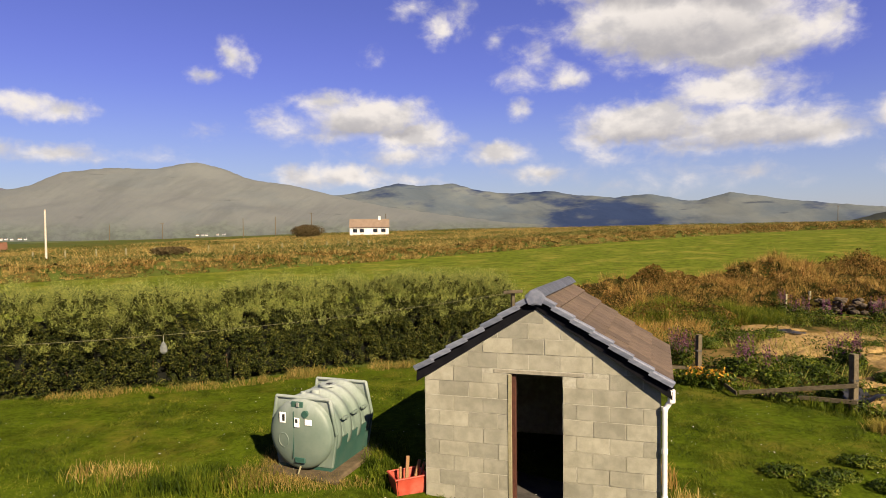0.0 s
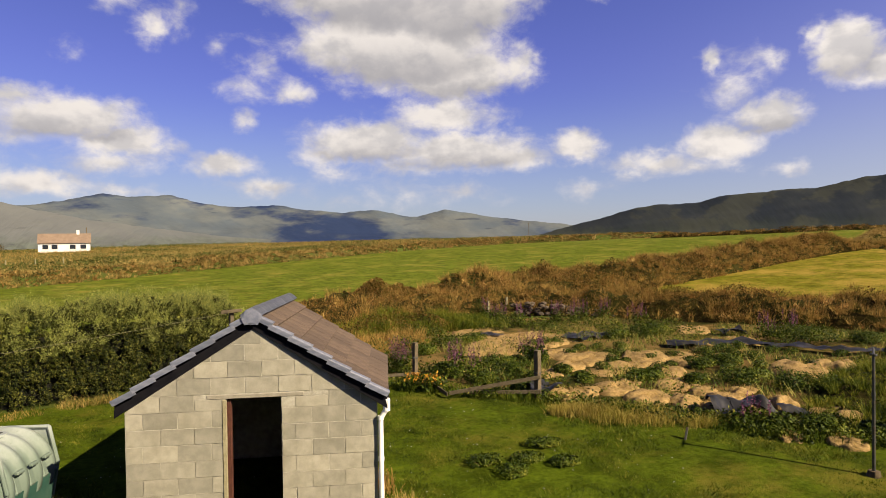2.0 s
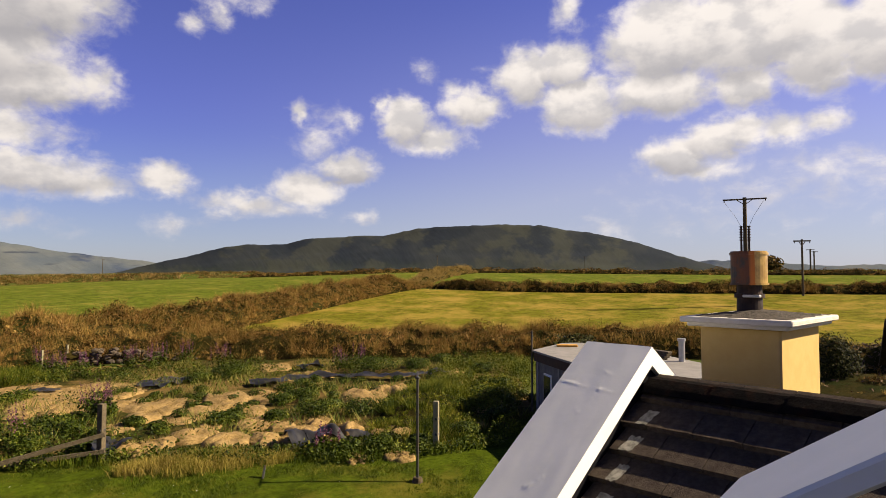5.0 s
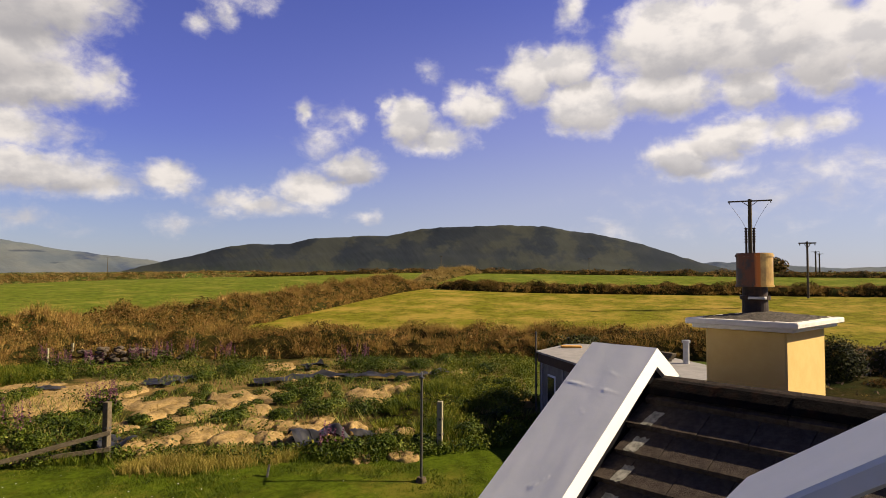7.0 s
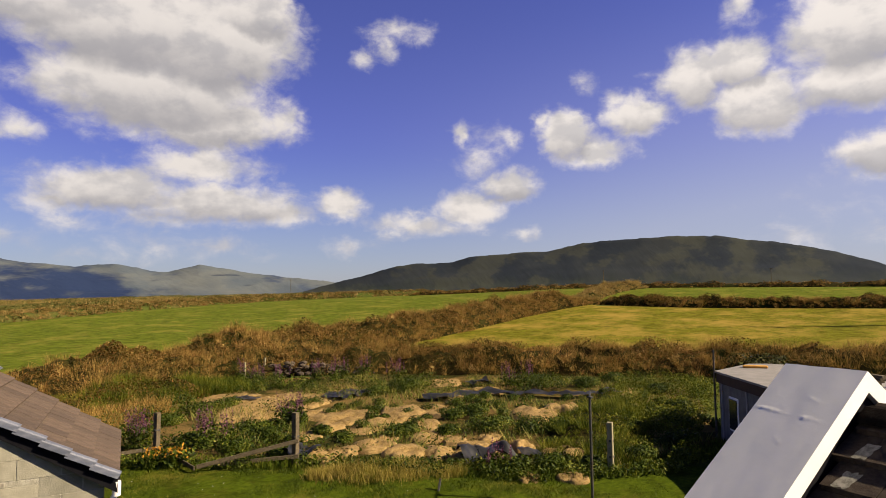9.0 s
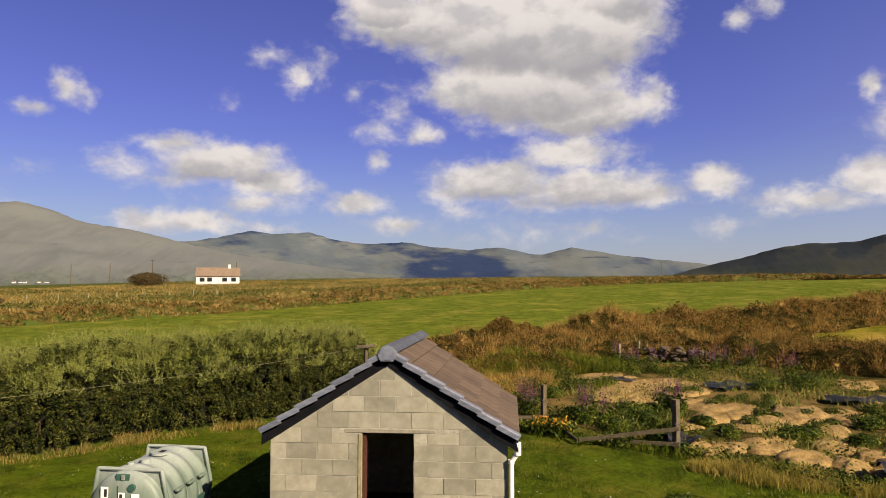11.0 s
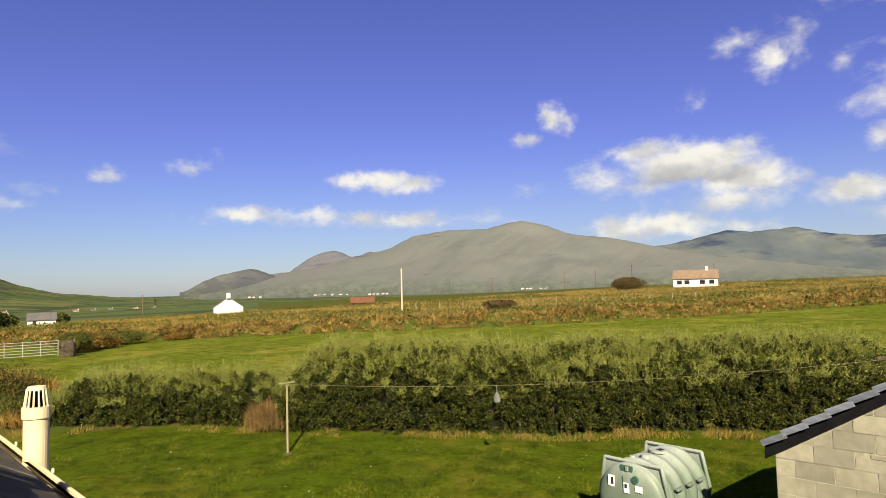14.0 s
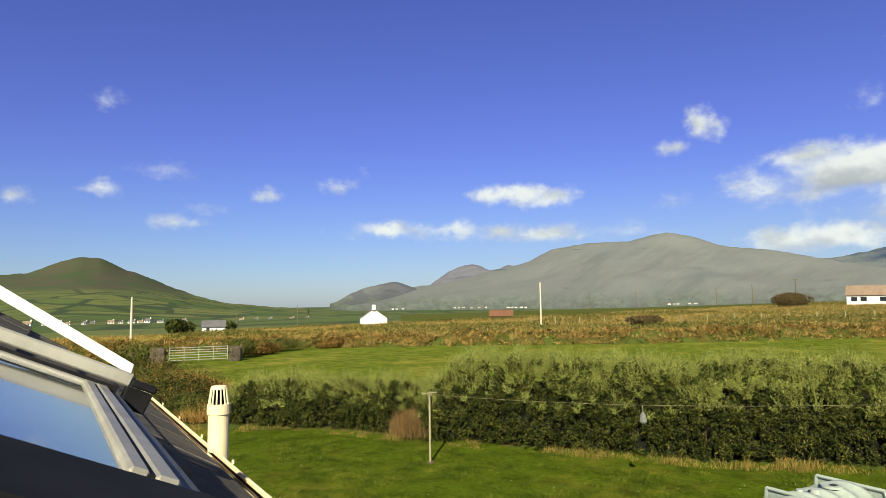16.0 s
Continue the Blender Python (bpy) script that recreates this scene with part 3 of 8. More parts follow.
def mountain_material(name, a, b, c, scale=0.004, blotch=5.0, much=0.8, shift=0.0, foot=None, cleft=0.45):
    """Moorland: broad tones, patches of a third tone, dark streaks for gullies down the slope and, low down, paler
    fields.
    """
    m, n, bsdf = material(name, 0.95, 0.0, 0.05)
    sep = n.add("ShaderNodeSeparateXYZ", n.add("ShaderNodeTexCoord").outputs["Object"]).outputs
    round_ = n.math("MULTIPLY_ADD", n.math("ARCTAN2", sep[0], sep[1]), 2200.0, shift)
    where = n.add("ShaderNodeCombineXYZ", round_, n.math("MULTIPLY", sep[2], 1.6), 0.0).outputs[0]
    slope = n.math("MULTIPLY", n.math("ABSOLUTE", round_), 1.0)
    runs = n.add("ShaderNodeCombineXYZ", n.math("MULTIPLY_ADD", sep[2], 0.9, slope), n.math("MULTIPLY", sep[2], 0.7), 4.0).outputs[0]
    col = n.mix(n.span(n.noise(where, scale, 6.0, 0.6), 0.38, 0.64), rgb(*a), rgb(*b))
    col = n.mix(n.span(n.noise(runs, scale * 2.6, 6.0, 0.6), 0.48, 0.72, 0.0, cleft), col, rgb(*[0.62 * v for v in a]))
    if foot:
        low_ = n.math("ADD", sep[2], n.math("MULTIPLY", n.noise(where, scale * 4, 5.0, 0.6), 90.0))
        col = n.mix(n.span(low_, 95.0, 30.0, 0.0, 0.75), col, n.mix(n.span(n.noise(where, scale * 9, 5.0, 0.7), 0.4, 0.6), rgb(*foot), rgb(*[0.6 * v for v in foot])))
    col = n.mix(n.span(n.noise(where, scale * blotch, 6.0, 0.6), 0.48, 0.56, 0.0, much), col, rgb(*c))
    # sparse darker flecks, drawn out sideways
    dark_flecks = n.noise(n.vec("MULTIPLY", where, (1.0, 2.6, 1.0)), scale * 1.5, 4.0, 0.55)
    col = n.mix(n.span(dark_flecks, 0.645, 0.72, 0.0, 0.6), col, rgb(*[0.55 * v for v in c]))
    n.put(bsdf.inputs["Base Color"], col)
    b_ = n.add("ShaderNodeBump")
    n.put(b_.inputs["Strength"], 0.4), n.put(b_.inputs["Distance"], 60.0 * cleft), n.put(b_.inputs["Height"], n.noise(runs, scale * 4, 7.0, 0.62))
    n.put(bsdf.inputs["Normal"], b_.outputs[0])
    return m


# Distance haze is put into the grey-blue tones of these far slopes.
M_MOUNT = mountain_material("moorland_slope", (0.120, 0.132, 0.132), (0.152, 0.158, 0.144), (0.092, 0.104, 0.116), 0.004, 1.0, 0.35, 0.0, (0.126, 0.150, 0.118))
# Hill under cloud: shade is in the dark tones, sunlit patches in the olive.
M_HEATHER_SHADED = mountain_material("cloud_shaded_heather", (0.013, 0.018, 0.024), (0.024, 0.029, 0.030), (0.046, 0.050, 0.034), 0.005, 1.3, 0.5, 0.0, (0.036, 0.046, 0.026), 0.12)
# Navy patches paint cloud shadows on the range; shift turns them into place.
M_BLUE = mountain_material("hazy_cloud_shaded_slope", (0.076, 0.096, 0.114), (0.116, 0.130, 0.128), (0.020, 0.034, 0.080), 0.004, 0.42, 1.0, 384.0)
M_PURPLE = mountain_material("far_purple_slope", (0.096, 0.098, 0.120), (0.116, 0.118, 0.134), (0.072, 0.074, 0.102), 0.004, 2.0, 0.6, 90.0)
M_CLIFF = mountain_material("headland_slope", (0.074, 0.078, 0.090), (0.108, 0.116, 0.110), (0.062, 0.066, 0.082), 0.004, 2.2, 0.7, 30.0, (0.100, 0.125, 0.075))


M_HILL = hillside_material("walled_fields_and_heather")


def mountain(name, label, mat, near, crest, skyline, rough=0.12, seed=0.0, back=500.0, curve=1.6):
    """A range in polar form round the camera: its skyline is given as bearing to the left and height, in degrees."""
    line = sorted(skyline)
    lo, hi = line[0][0], line[-1][0]
    az = np.arange(lo, hi + 0.01, 0.2)
    ring = np.concatenate([np.linspace(near, crest, 30), np.linspace(crest, crest + back, 6)[1:]])
    top = np.interp(az, [p[0] for p in line], [p[1] for p in line])
    top = np.convolve(np.pad(top, 2, "edge"), np.array([1, 2, 3, 2, 1]) / 9, "valid")
    soft = np.convolve(np.pad(top, 30, "edge"), np.ones(61) / 61, "valid")
    verts, faces = [], []
    na = len(az)
    for r in ring:
        f = (r - near) / (crest - near)
        for k, a in enumerate(az):
            x, y = -math.sin(radians(a)) * r, math.cos(radians(a)) * r
            g = min(f, 1.0)
            blend = g ** 5
            sight = float(top[k]) * blend + float(soft[k]) * (1 - blend)
            v = noise.fractal(Vector((x * 0.0016 + seed, y * 0.0016, 0)), 1.0, 2.1, 6)
            gully = abs(noise.noise(Vector((x * 0.0028 + seed, y * 0.0028, 3.0))))
            high = EYE + crest * math.tan(radians(sight))
            rise = g ** curve * (1 + 1.8 * rough * v * (1 - g)) - 1.5 * rough * gully * g * (1 - g)
            if f > 1:
                rise = 1 - 1.2 * (f - 1) ** 1.2
            tip = 0.0011 * noise.fractal(Vector((a * 1.7 + seed, 0.3, 0.0)), 1.0, 2.0, 5) * crest * g ** 12
            verts.append((x, y, -22 + (high + 22) * max(rise, 0) + tip))
    for i in range(len(ring) - 1):
        for k in range(na - 1):
            q = i * na + k
            faces.append((q, q + na, q + na + 1, q + 1))
    ob = link_mesh(name, verts, faces, mat, None, "", True)
    return tagged(ob, label, "mountain", "", "structure")


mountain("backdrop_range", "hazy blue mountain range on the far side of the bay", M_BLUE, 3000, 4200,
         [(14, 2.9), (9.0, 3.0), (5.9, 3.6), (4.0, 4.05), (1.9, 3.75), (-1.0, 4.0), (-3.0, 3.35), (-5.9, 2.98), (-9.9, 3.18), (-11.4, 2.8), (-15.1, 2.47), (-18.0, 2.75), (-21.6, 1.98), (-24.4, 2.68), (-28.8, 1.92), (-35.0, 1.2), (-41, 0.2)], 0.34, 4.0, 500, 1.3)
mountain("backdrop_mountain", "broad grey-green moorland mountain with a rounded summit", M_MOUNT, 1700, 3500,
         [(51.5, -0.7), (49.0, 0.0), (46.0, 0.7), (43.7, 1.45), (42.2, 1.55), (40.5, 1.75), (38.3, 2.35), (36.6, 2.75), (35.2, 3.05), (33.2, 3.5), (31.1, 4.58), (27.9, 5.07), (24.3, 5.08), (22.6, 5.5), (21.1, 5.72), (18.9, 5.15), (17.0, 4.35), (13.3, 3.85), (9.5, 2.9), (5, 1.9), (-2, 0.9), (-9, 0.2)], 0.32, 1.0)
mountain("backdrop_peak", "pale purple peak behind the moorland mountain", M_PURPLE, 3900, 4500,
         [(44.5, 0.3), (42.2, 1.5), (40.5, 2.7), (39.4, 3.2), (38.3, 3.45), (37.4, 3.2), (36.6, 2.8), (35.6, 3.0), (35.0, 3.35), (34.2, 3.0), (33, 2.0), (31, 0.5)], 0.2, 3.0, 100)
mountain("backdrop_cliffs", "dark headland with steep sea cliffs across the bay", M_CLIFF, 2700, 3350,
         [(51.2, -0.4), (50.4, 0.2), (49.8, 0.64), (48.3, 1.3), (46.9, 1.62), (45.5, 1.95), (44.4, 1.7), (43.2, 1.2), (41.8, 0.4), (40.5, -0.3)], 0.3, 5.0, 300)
mountain("backdrop_hill", "long heather-covered hill beyond the fields, cloud shade in its dark colour", M_HEATHER_SHADED, 700, 2000,
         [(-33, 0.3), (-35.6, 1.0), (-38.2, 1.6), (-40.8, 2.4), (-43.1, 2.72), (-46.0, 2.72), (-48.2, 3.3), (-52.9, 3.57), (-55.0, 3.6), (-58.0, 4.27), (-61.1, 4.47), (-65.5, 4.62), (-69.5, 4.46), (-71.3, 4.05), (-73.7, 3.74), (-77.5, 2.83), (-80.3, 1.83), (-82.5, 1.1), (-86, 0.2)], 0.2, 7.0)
mountain("backdrop_headland", "grassy conical hill with a heather summit above farms", M_HILL, 700, 2300,
         [(100, 2.0), (86, 2.3), (76.0, 2.5), (74.3, 2.65), (73.4, 3.05), (72.1, 3.6), (71.0, 3.98), (69.4, 3.92), (68.0, 3.15), (66.1, 2.45), (64.4, 1.66), (62.1, 0.8), (59.9, 0.2), (57.6, -0.05), (53, -0.4)], 0.15, 11.0)
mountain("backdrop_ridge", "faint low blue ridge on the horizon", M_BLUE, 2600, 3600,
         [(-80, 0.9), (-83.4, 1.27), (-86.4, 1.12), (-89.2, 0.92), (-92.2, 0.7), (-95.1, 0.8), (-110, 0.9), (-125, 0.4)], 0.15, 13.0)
m_sea, n_, b_ = material("sea_water", 0.25, 0.0, 0.5)
b_.inputs["Base Color"].default_value = (0.10, 0.15, 0.24, 1)
sea = link_mesh("water", [(-4900, -4900, -21), (4900, -4900, -21), (4900, 4900, -21), (-4900, 4900, -21)], [(0, 1, 2, 3)], m_sea)
tagged(sea, "calm blue sea in the bay below the mountains", "sea", "", "structure")
# ---- the house under the camera: roof, skylight, wing, chimney ----
HOUSE = Matrix(((SIDE.x, OUT.x, 0, 0), (SIDE.y, OUT.y, 0, 0), (0, 0, 1, 0), (0, 0, 0, 1)))  # x along the house, y towards the garden
PITCH = radians(35)
EAVE_O, EAVE_Z = 0.62, 3.26
ROOF_Z = 3.135  # tiles and gutter lie below the window's sash
S_LEFT, S_RIGHT = -7.5, 1.68


def slope_frame(o, z):
    """On the garden slope: x along the house, y up the slope, z away from the roof; origin at the eave line."""
    up = Vector((0, -math.cos(PITCH), math.sin(PITCH)))
    away = Vector((0, math.sin(PITCH), math.cos(PITCH)))
    return HOUSE @ Matrix(((-1, up.x, away.x, 0), (0, up.y, away.y, o), (0, up.z, away.z, z), (0, 0, 0, 1)))


def wing_frame(s, z):
    """On the wing's slope that faces the main house: x towards the garden, y up the slope, z away from it."""
    up = Vector((math.cos(PITCH), 0, math.sin(PITCH)))
    away = Vector((-math.sin(PITCH), 0, math.cos(PITCH)))
    return HOUSE @ Matrix(((0, up.x, away.x, s), (-1, up.y, away.y, 0), (0, up.z, away.z, z), (0, 0, 0, 1)))


def tile_mesh(w, l, t, gap=0.006):
    """A flat interlocking tile: its lower end at y = 0, tilted so that its lower edge stands proud."""
    bm = bmesh.new()
    rise = t * 1.05
    out = [(gap, 0, 0), (w - gap, 0, 0), (w - gap, l, -rise), (gap, l, -rise)]
    low = [bm.verts.new((x, y, z)) for x, y, z in out]
    high = [bm.verts.new((x, y + (0.006 if y == 0 else 0), z + t)) for x, y, z in out]
    bm.faces.new(high)
    bm.faces.new(low[::-1])
    for a in range(4):
        b = (a + 1) % 4
        bm.faces.new((low[a], low[b], high[b], high[a]))
    me = bpy.data.meshes.new("roof_tile")
    bm.normal_update()
    bm.to_mesh(me)
    bm.free()
    return me


def lay_tiles(me, mat, frame_m, x0, x1, rows, w, gauge, parent, shift=0.5, keep=None):
    if not me.materials:
        me.materials.append(mat)
    rnd = random.Random(5)
    for r in range(rows):
        k = 0
        x = x0 - (w * shift if r % 2 else 0)
        while x < x1 - 0.02:
            if x >= x0 - 0.01 and x + w <= x1 + 0.02 and (keep is None or keep(x, r)):
                ob = new("roof_tile", me)
                ob.parent = parent
                ob.matrix_parent_inverse = parent.matrix_world.inverted() if parent else Matrix()
                ob.matrix_world = frame_m @ Matrix.Translation((x, r * gauge, 0.004 + rnd.uniform(-0.002, 0.002))) @ pose(0, 0, 0, 0, 0, rnd.uniform(-0.25, 0.25))
            x += w


def blister(s, o):
    """Lifted cracks and flakes in the paint of the wide coping."""
    lift = 0.0
    for s0, o0, s1, o1, wide, high in ((4.03, 2.77, 3.99, 2.34, 0.006, 0.0035), (3.29, 2.50, 3.37, 2.43, 0.010, 0.004), (4.15, 2.50, 4.12, 2.42, 0.007, 0.0015), (3.84, 2.52, 3.81, 2.48, 0.005, 0.0012), (3.64, 2.76, 3.66, 2.72, 0.005, 0.0015)):
        f = min(1.0, max(0.0, ((s - s0) * (s1 - s0) + (o - o0) * (o1 - o0)) / ((s1 - s0) ** 2 + (o1 - o0) ** 2)))
        d = math.hypot(s - s0 - f * (s1 - s0), o - o0 - f * (o1 - o0)) + 0.016 * noise.noise(Vector((s * 11, o * 11, 1)))
        lift += high * math.exp(-(d / wide) ** 2) * (0.25 + 1.3 * abs(noise.noise(Vector((s * 24, o * 24, 5)))))
    return lift


def house_shell():
    root = empty("dwelling_house", Matrix(), "white rendered bungalow with dark tiled roofs and white gable copings", "house")
    # walls of the main range and of the wing
    part("wall", box(S_RIGHT - S_LEFT, 6.6, 3.3, ((S_LEFT + S_RIGHT) / 2, -3.05, -0.25), 0.01, HOUSE), M_WALL, root)
    wing = box(3.9, 6.4, 1.75, (4.39, -0.55, -0.25), 0.01)
    wing = prism([(2.45, 1.5), (6.33, 1.5), (6.33, 1.55), (4.39, 2.9), (2.45, 1.55)], 6.38, Matrix.Translation((0, -3.74, 0)), wing)
    wing.transform(HOUSE)
    part("wing_wall", wing, M_WALL, root)
    # roof decks
    top_o, top_z = -2.7, ROOF_Z + (EAVE_O + 2.7) * math.tan(PITCH)
    deck = prism([(EAVE_O - 0.02, ROOF_Z - 0.03), (EAVE_O - 0.02, ROOF_Z - 0.14), (top_o, top_z - 0.14), (-6.0, ROOF_Z - 0.14), (-6.0, ROOF_Z - 0.03), (top_o, top_z - 0.03)], S_RIGHT - S_LEFT)
    deck.transform(HOUSE @ Matrix(((0, 1, 0, S_LEFT), (1, 0, 0, 0), (0, 0, 1, 0), (0, 0, 0, 1))))
    bmesh.ops.recalc_face_normals(deck, faces=deck.faces[:])
    roof = part("roof_deck", deck, M_RIDGE, root, "dark main roof")
    zr = 3.15
    wd = prism([(2.2, zr - 2.19 * math.tan(PITCH) - 0.06), (4.39, zr - 0.06), (6.58, zr - 2.19 * math.tan(PITCH) - 0.06), (6.58, zr - 2.19 * math.tan(PITCH) - 0.16), (4.39, zr - 0.16), (2.2, zr - 2.19 * math.tan(PITCH) - 0.16)], 6.1)
    wd.transform(HOUSE @ Matrix.Translation((0, -3.8, 0)))
    wroof = part("wing_roof_deck", wd, M_RIDGE, root, "dark wing roof")
    # gutter along the garden eave: a half round channel and its white lip with brackets
    bm = bmesh.new()
    prof = [(0.055 * math.cos(a), 0.055 * math.sin(a)) for a in np.linspace(math.pi, 2 * math.pi, 9)] + [(0.062, 0.0), (0.070, 0.022), (0.046, 0.022)]
    rings = []
    for s in np.linspace(S_LEFT, S_RIGHT, 2):
        rings.append([bm.verts.new((s, EAVE_O + 0.045 + a, ROOF_Z - 0.03 + b)) for a, b in prof])
    for a, b in zip(range(len(prof) - 1), range(1, len(prof))):
        bm.faces.new((rings[0][a], rings[0][b], rings[1][b], rings[1][a]))
    bmesh.ops.solidify(bm, geom=bm.faces[:], thickness=0.004)
    bm.transform(HOUSE)
    gutter = part("gutter", bm, M_VENT, root, "cream plastic gutter")
    part("gutter_lip", box(S_RIGHT - S_LEFT, 0.016, 0.022, ((S_LEFT + S_RIGHT) / 2, EAVE_O + 0.112, ROOF_Z - 0.008), 0.004, HOUSE), M_VENT, gutter)
    for i in range(12):
        part("gutter_bracket", box(0.018, 0.012, 0.022, (S_LEFT + 0.4 + i * 0.75, EAVE_O + 0.120, ROOF_Z + 0.012), 0.004, HOUSE), M_VENT, gutter)
    # copings of the main roof
    for s, w, o0, lift in ((S_LEFT - 0.12, 0.24, 0.73, 0.145), (S_RIGHT + 0.08, 0.36, 0.70, 0.172)):
        o1 = -2.7
        z0 = EAVE_Z + lift - (o0 - EAVE_O) * math.tan(PITCH)
        z1 = z0 + (o0 - o1) * math.tan(PITCH)
        deep = 0.11 if s < 0 else 0.035
        bm = prism([(o0, z0), (o0 - 0.03, z0 - deep), (o1, z1 - deep - 0.02), (o1, z1)], w, None, None, 0.008)
        bm.transform(HOUSE @ Matrix(((0, 1, 0, s - w / 2), (1, 0, 0, 0), (0, 0, 1, 0), (0, 0, 0, 1))))
        if s > 0:  # its top falls towards the tiles
            for v in bm.verts:
                v.co.z -= 0.18 * (s + w / 2 - SIDE.dot(v.co))
        bmesh.ops.recalc_face_normals(bm, faces=bm.faces[:])
        part("coping", bm, M_COPING, root, "white painted gable coping")
    # copings of the wing's gable, with a softly uneven painted top
    for flip in (1, -1):
        bm = bmesh.new()
        n_s, n_o = (230, 56) if flip == 1 else (34, 8)
        s0 = 2.0 if flip == 1 else 6.78
        grid = []
        for i in range(n_s + 1):
            s = s0 + (4.39 - s0) * i / n_s
            z = 3.386 - abs(4.39 - s) * math.tan(PITCH)
            grid.append([bm.verts.new((s, 2.26 + 0.53 * j / n_o, z + blister(s, 2.26 + 0.53 * j / n_o) + 0.0007 * noise.noise(Vector((s * 5, 9.0 * j / n_o, flip))) + 0.003 * noise.noise(Vector((s * 1.1, 2.4 * j / n_o, 2))))) for j in range(n_o + 1)])
        for i in range(n_s):
            for j in range(n_o):
                bm.faces.new((grid[i][j], grid[i + 1][j], grid[i + 1][j + 1], grid[i][j + 1]))
        got = bmesh.ops.extrude_face_region(bm, geom=bm.faces[:])
        bmesh.ops.translate(bm, vec=(0, 0, -0.13), verts=[g for g in got["geom"] if isinstance(g, bmesh.types.BMVert)])
        bmesh.ops.recalc_face_normals(bm, faces=bm.faces[:])
        for f in bm.faces:
            f.smooth = f.normal.z > 0.5
        for e in bm.edges:
            e.smooth = len(e.link_faces) == 2 and e.calc_face_angle() < 0.5
        bm.transform(HOUSE)
        part("wing_coping", bm, M_COPING, root, "wide white painted gable coping")
        # wall face below the coping, coloured black for the shade on it
        under = bmesh.new()
        e0 = 2.2 if flip == 1 else 6.58
        prism([(e0, 3.27 - abs(4.39 - e0) * math.tan(PITCH)), (4.39, 3.27), (4.39, 2.9), (e0, 2.9 - abs(4.39 - e0) * math.tan(PITCH))], 0.46, Matrix.Translation((0, 2.30, 0)), under)
        under.transform(HOUSE)
        bmesh.ops.recalc_face_normals(under, faces=under.faces[:])
        part("gable_upstand", under, M_SOFFIT, root, "upstand under the coping, its shade put in as black")
    # ridge tiles of the wing
    for i in range(13):
        o = 2.25 - 0.45 * (i + 1)
        bm = bmesh.new()
        prof = [(-0.16, -0.085), (-0.12, -0.045), (-0.05, 0.0), (0.05, 0.0), (0.12, -0.045), (0.16, -0.085)]
        rs = [[bm.verts.new((4.39 + a, o + d, 3.17 + b + (0.006 if d else 0))) for a, b in prof] for d in (0.0, 0.462)]
        for a in range(5):
            bm.faces.new((rs[0][a], rs[0][a + 1], rs[1][a + 1], rs[1][a]))
        bmesh.ops.solidify(bm, geom=bm.faces[:], thickness=0.02)
        bm.transform(HOUSE)
        part("ridge_tile", bm, M_RIDGE, wroof)
    return root, roof, wroof


HOUSE_ROOT, MAIN_ROOF, WING_ROOF = house_shell()


def chimney():
    root = empty("chimney", HOUSE @ Matrix.Translation((5.685, 2.01, 1.9)), "cream yellow rendered chimney with pale moulded cement cap", "chimney")
    part("shaft", box(0.87, 0.60, 1.585, (0, 0, 0), 0.014), M_RENDER, root)
    bm = box(1.02, 0.75, 0.035, (0, 0, 1.583), 0.008)
    bm = box(1.10, 0.83, 0.045, (0, 0, 1.614), 0.008, None, bm)
    part("cap", bm, M_CAP, root, "stepped cement cap")
    fl = bmesh.new()
    n = 18
    rows = []
    for i in range(n + 1):
        row = []
        for j in range(n + 1):
            x, y = (i / n - 0.5) * 1.07, (j / n - 0.5) * 0.80
            r = max(abs(x) / 0.535, abs(y) / 0.40)
            z = 1.652 + 0.06 * (1 - r) + 0.014 * noise.noise(Vector((x * 14, y * 14, 0)))
            row.append(fl.verts.new((x, y, z)))
        rows.append(row)
    for i in range(n):
        for j in range(n):
            fl.faces.new((rows[i][j], rows[i + 1][j], rows[i + 1][j + 1], rows[i][j + 1]))
    part("flaunching", fl, M_FLAUNCH, root, "dark pebbled mortar bed")
    cx, cy = 0.0, 0.08
    flue = part("flue_pipe", rod(0.100, 0.094, (cx, cy, 1.66), (cx, cy, 1.93), 24), M_FLUE, root, "sooty black flue pipe")
    part("clamp_band", rod(0.115, 0.115, (cx, cy, 1.80), (cx, cy, 1.832), 24), M_FLUE, flue)
    part("clamp_bolt", box(0.05, 0.13, 0.022, (cx - 0.11, cy - 0.06, 1.805), 0.004), M_GALV, flue)
    cowl = rod(0.138, 0.138, (cx, cy, 1.905), (cx, cy, 2.18), 32)
    cowl = rod(0.146, 0.146, (cx, cy, 1.905), (cx, cy, 1.922), 32, cowl)
    cowl = rod(0.146, 0.146, (cx, cy, 2.150), (cx, cy, 2.168), 32, cowl)
    part("cowl", cowl, M_RUSTY, root, "rust-streaked steel chimney cowl")


chimney()


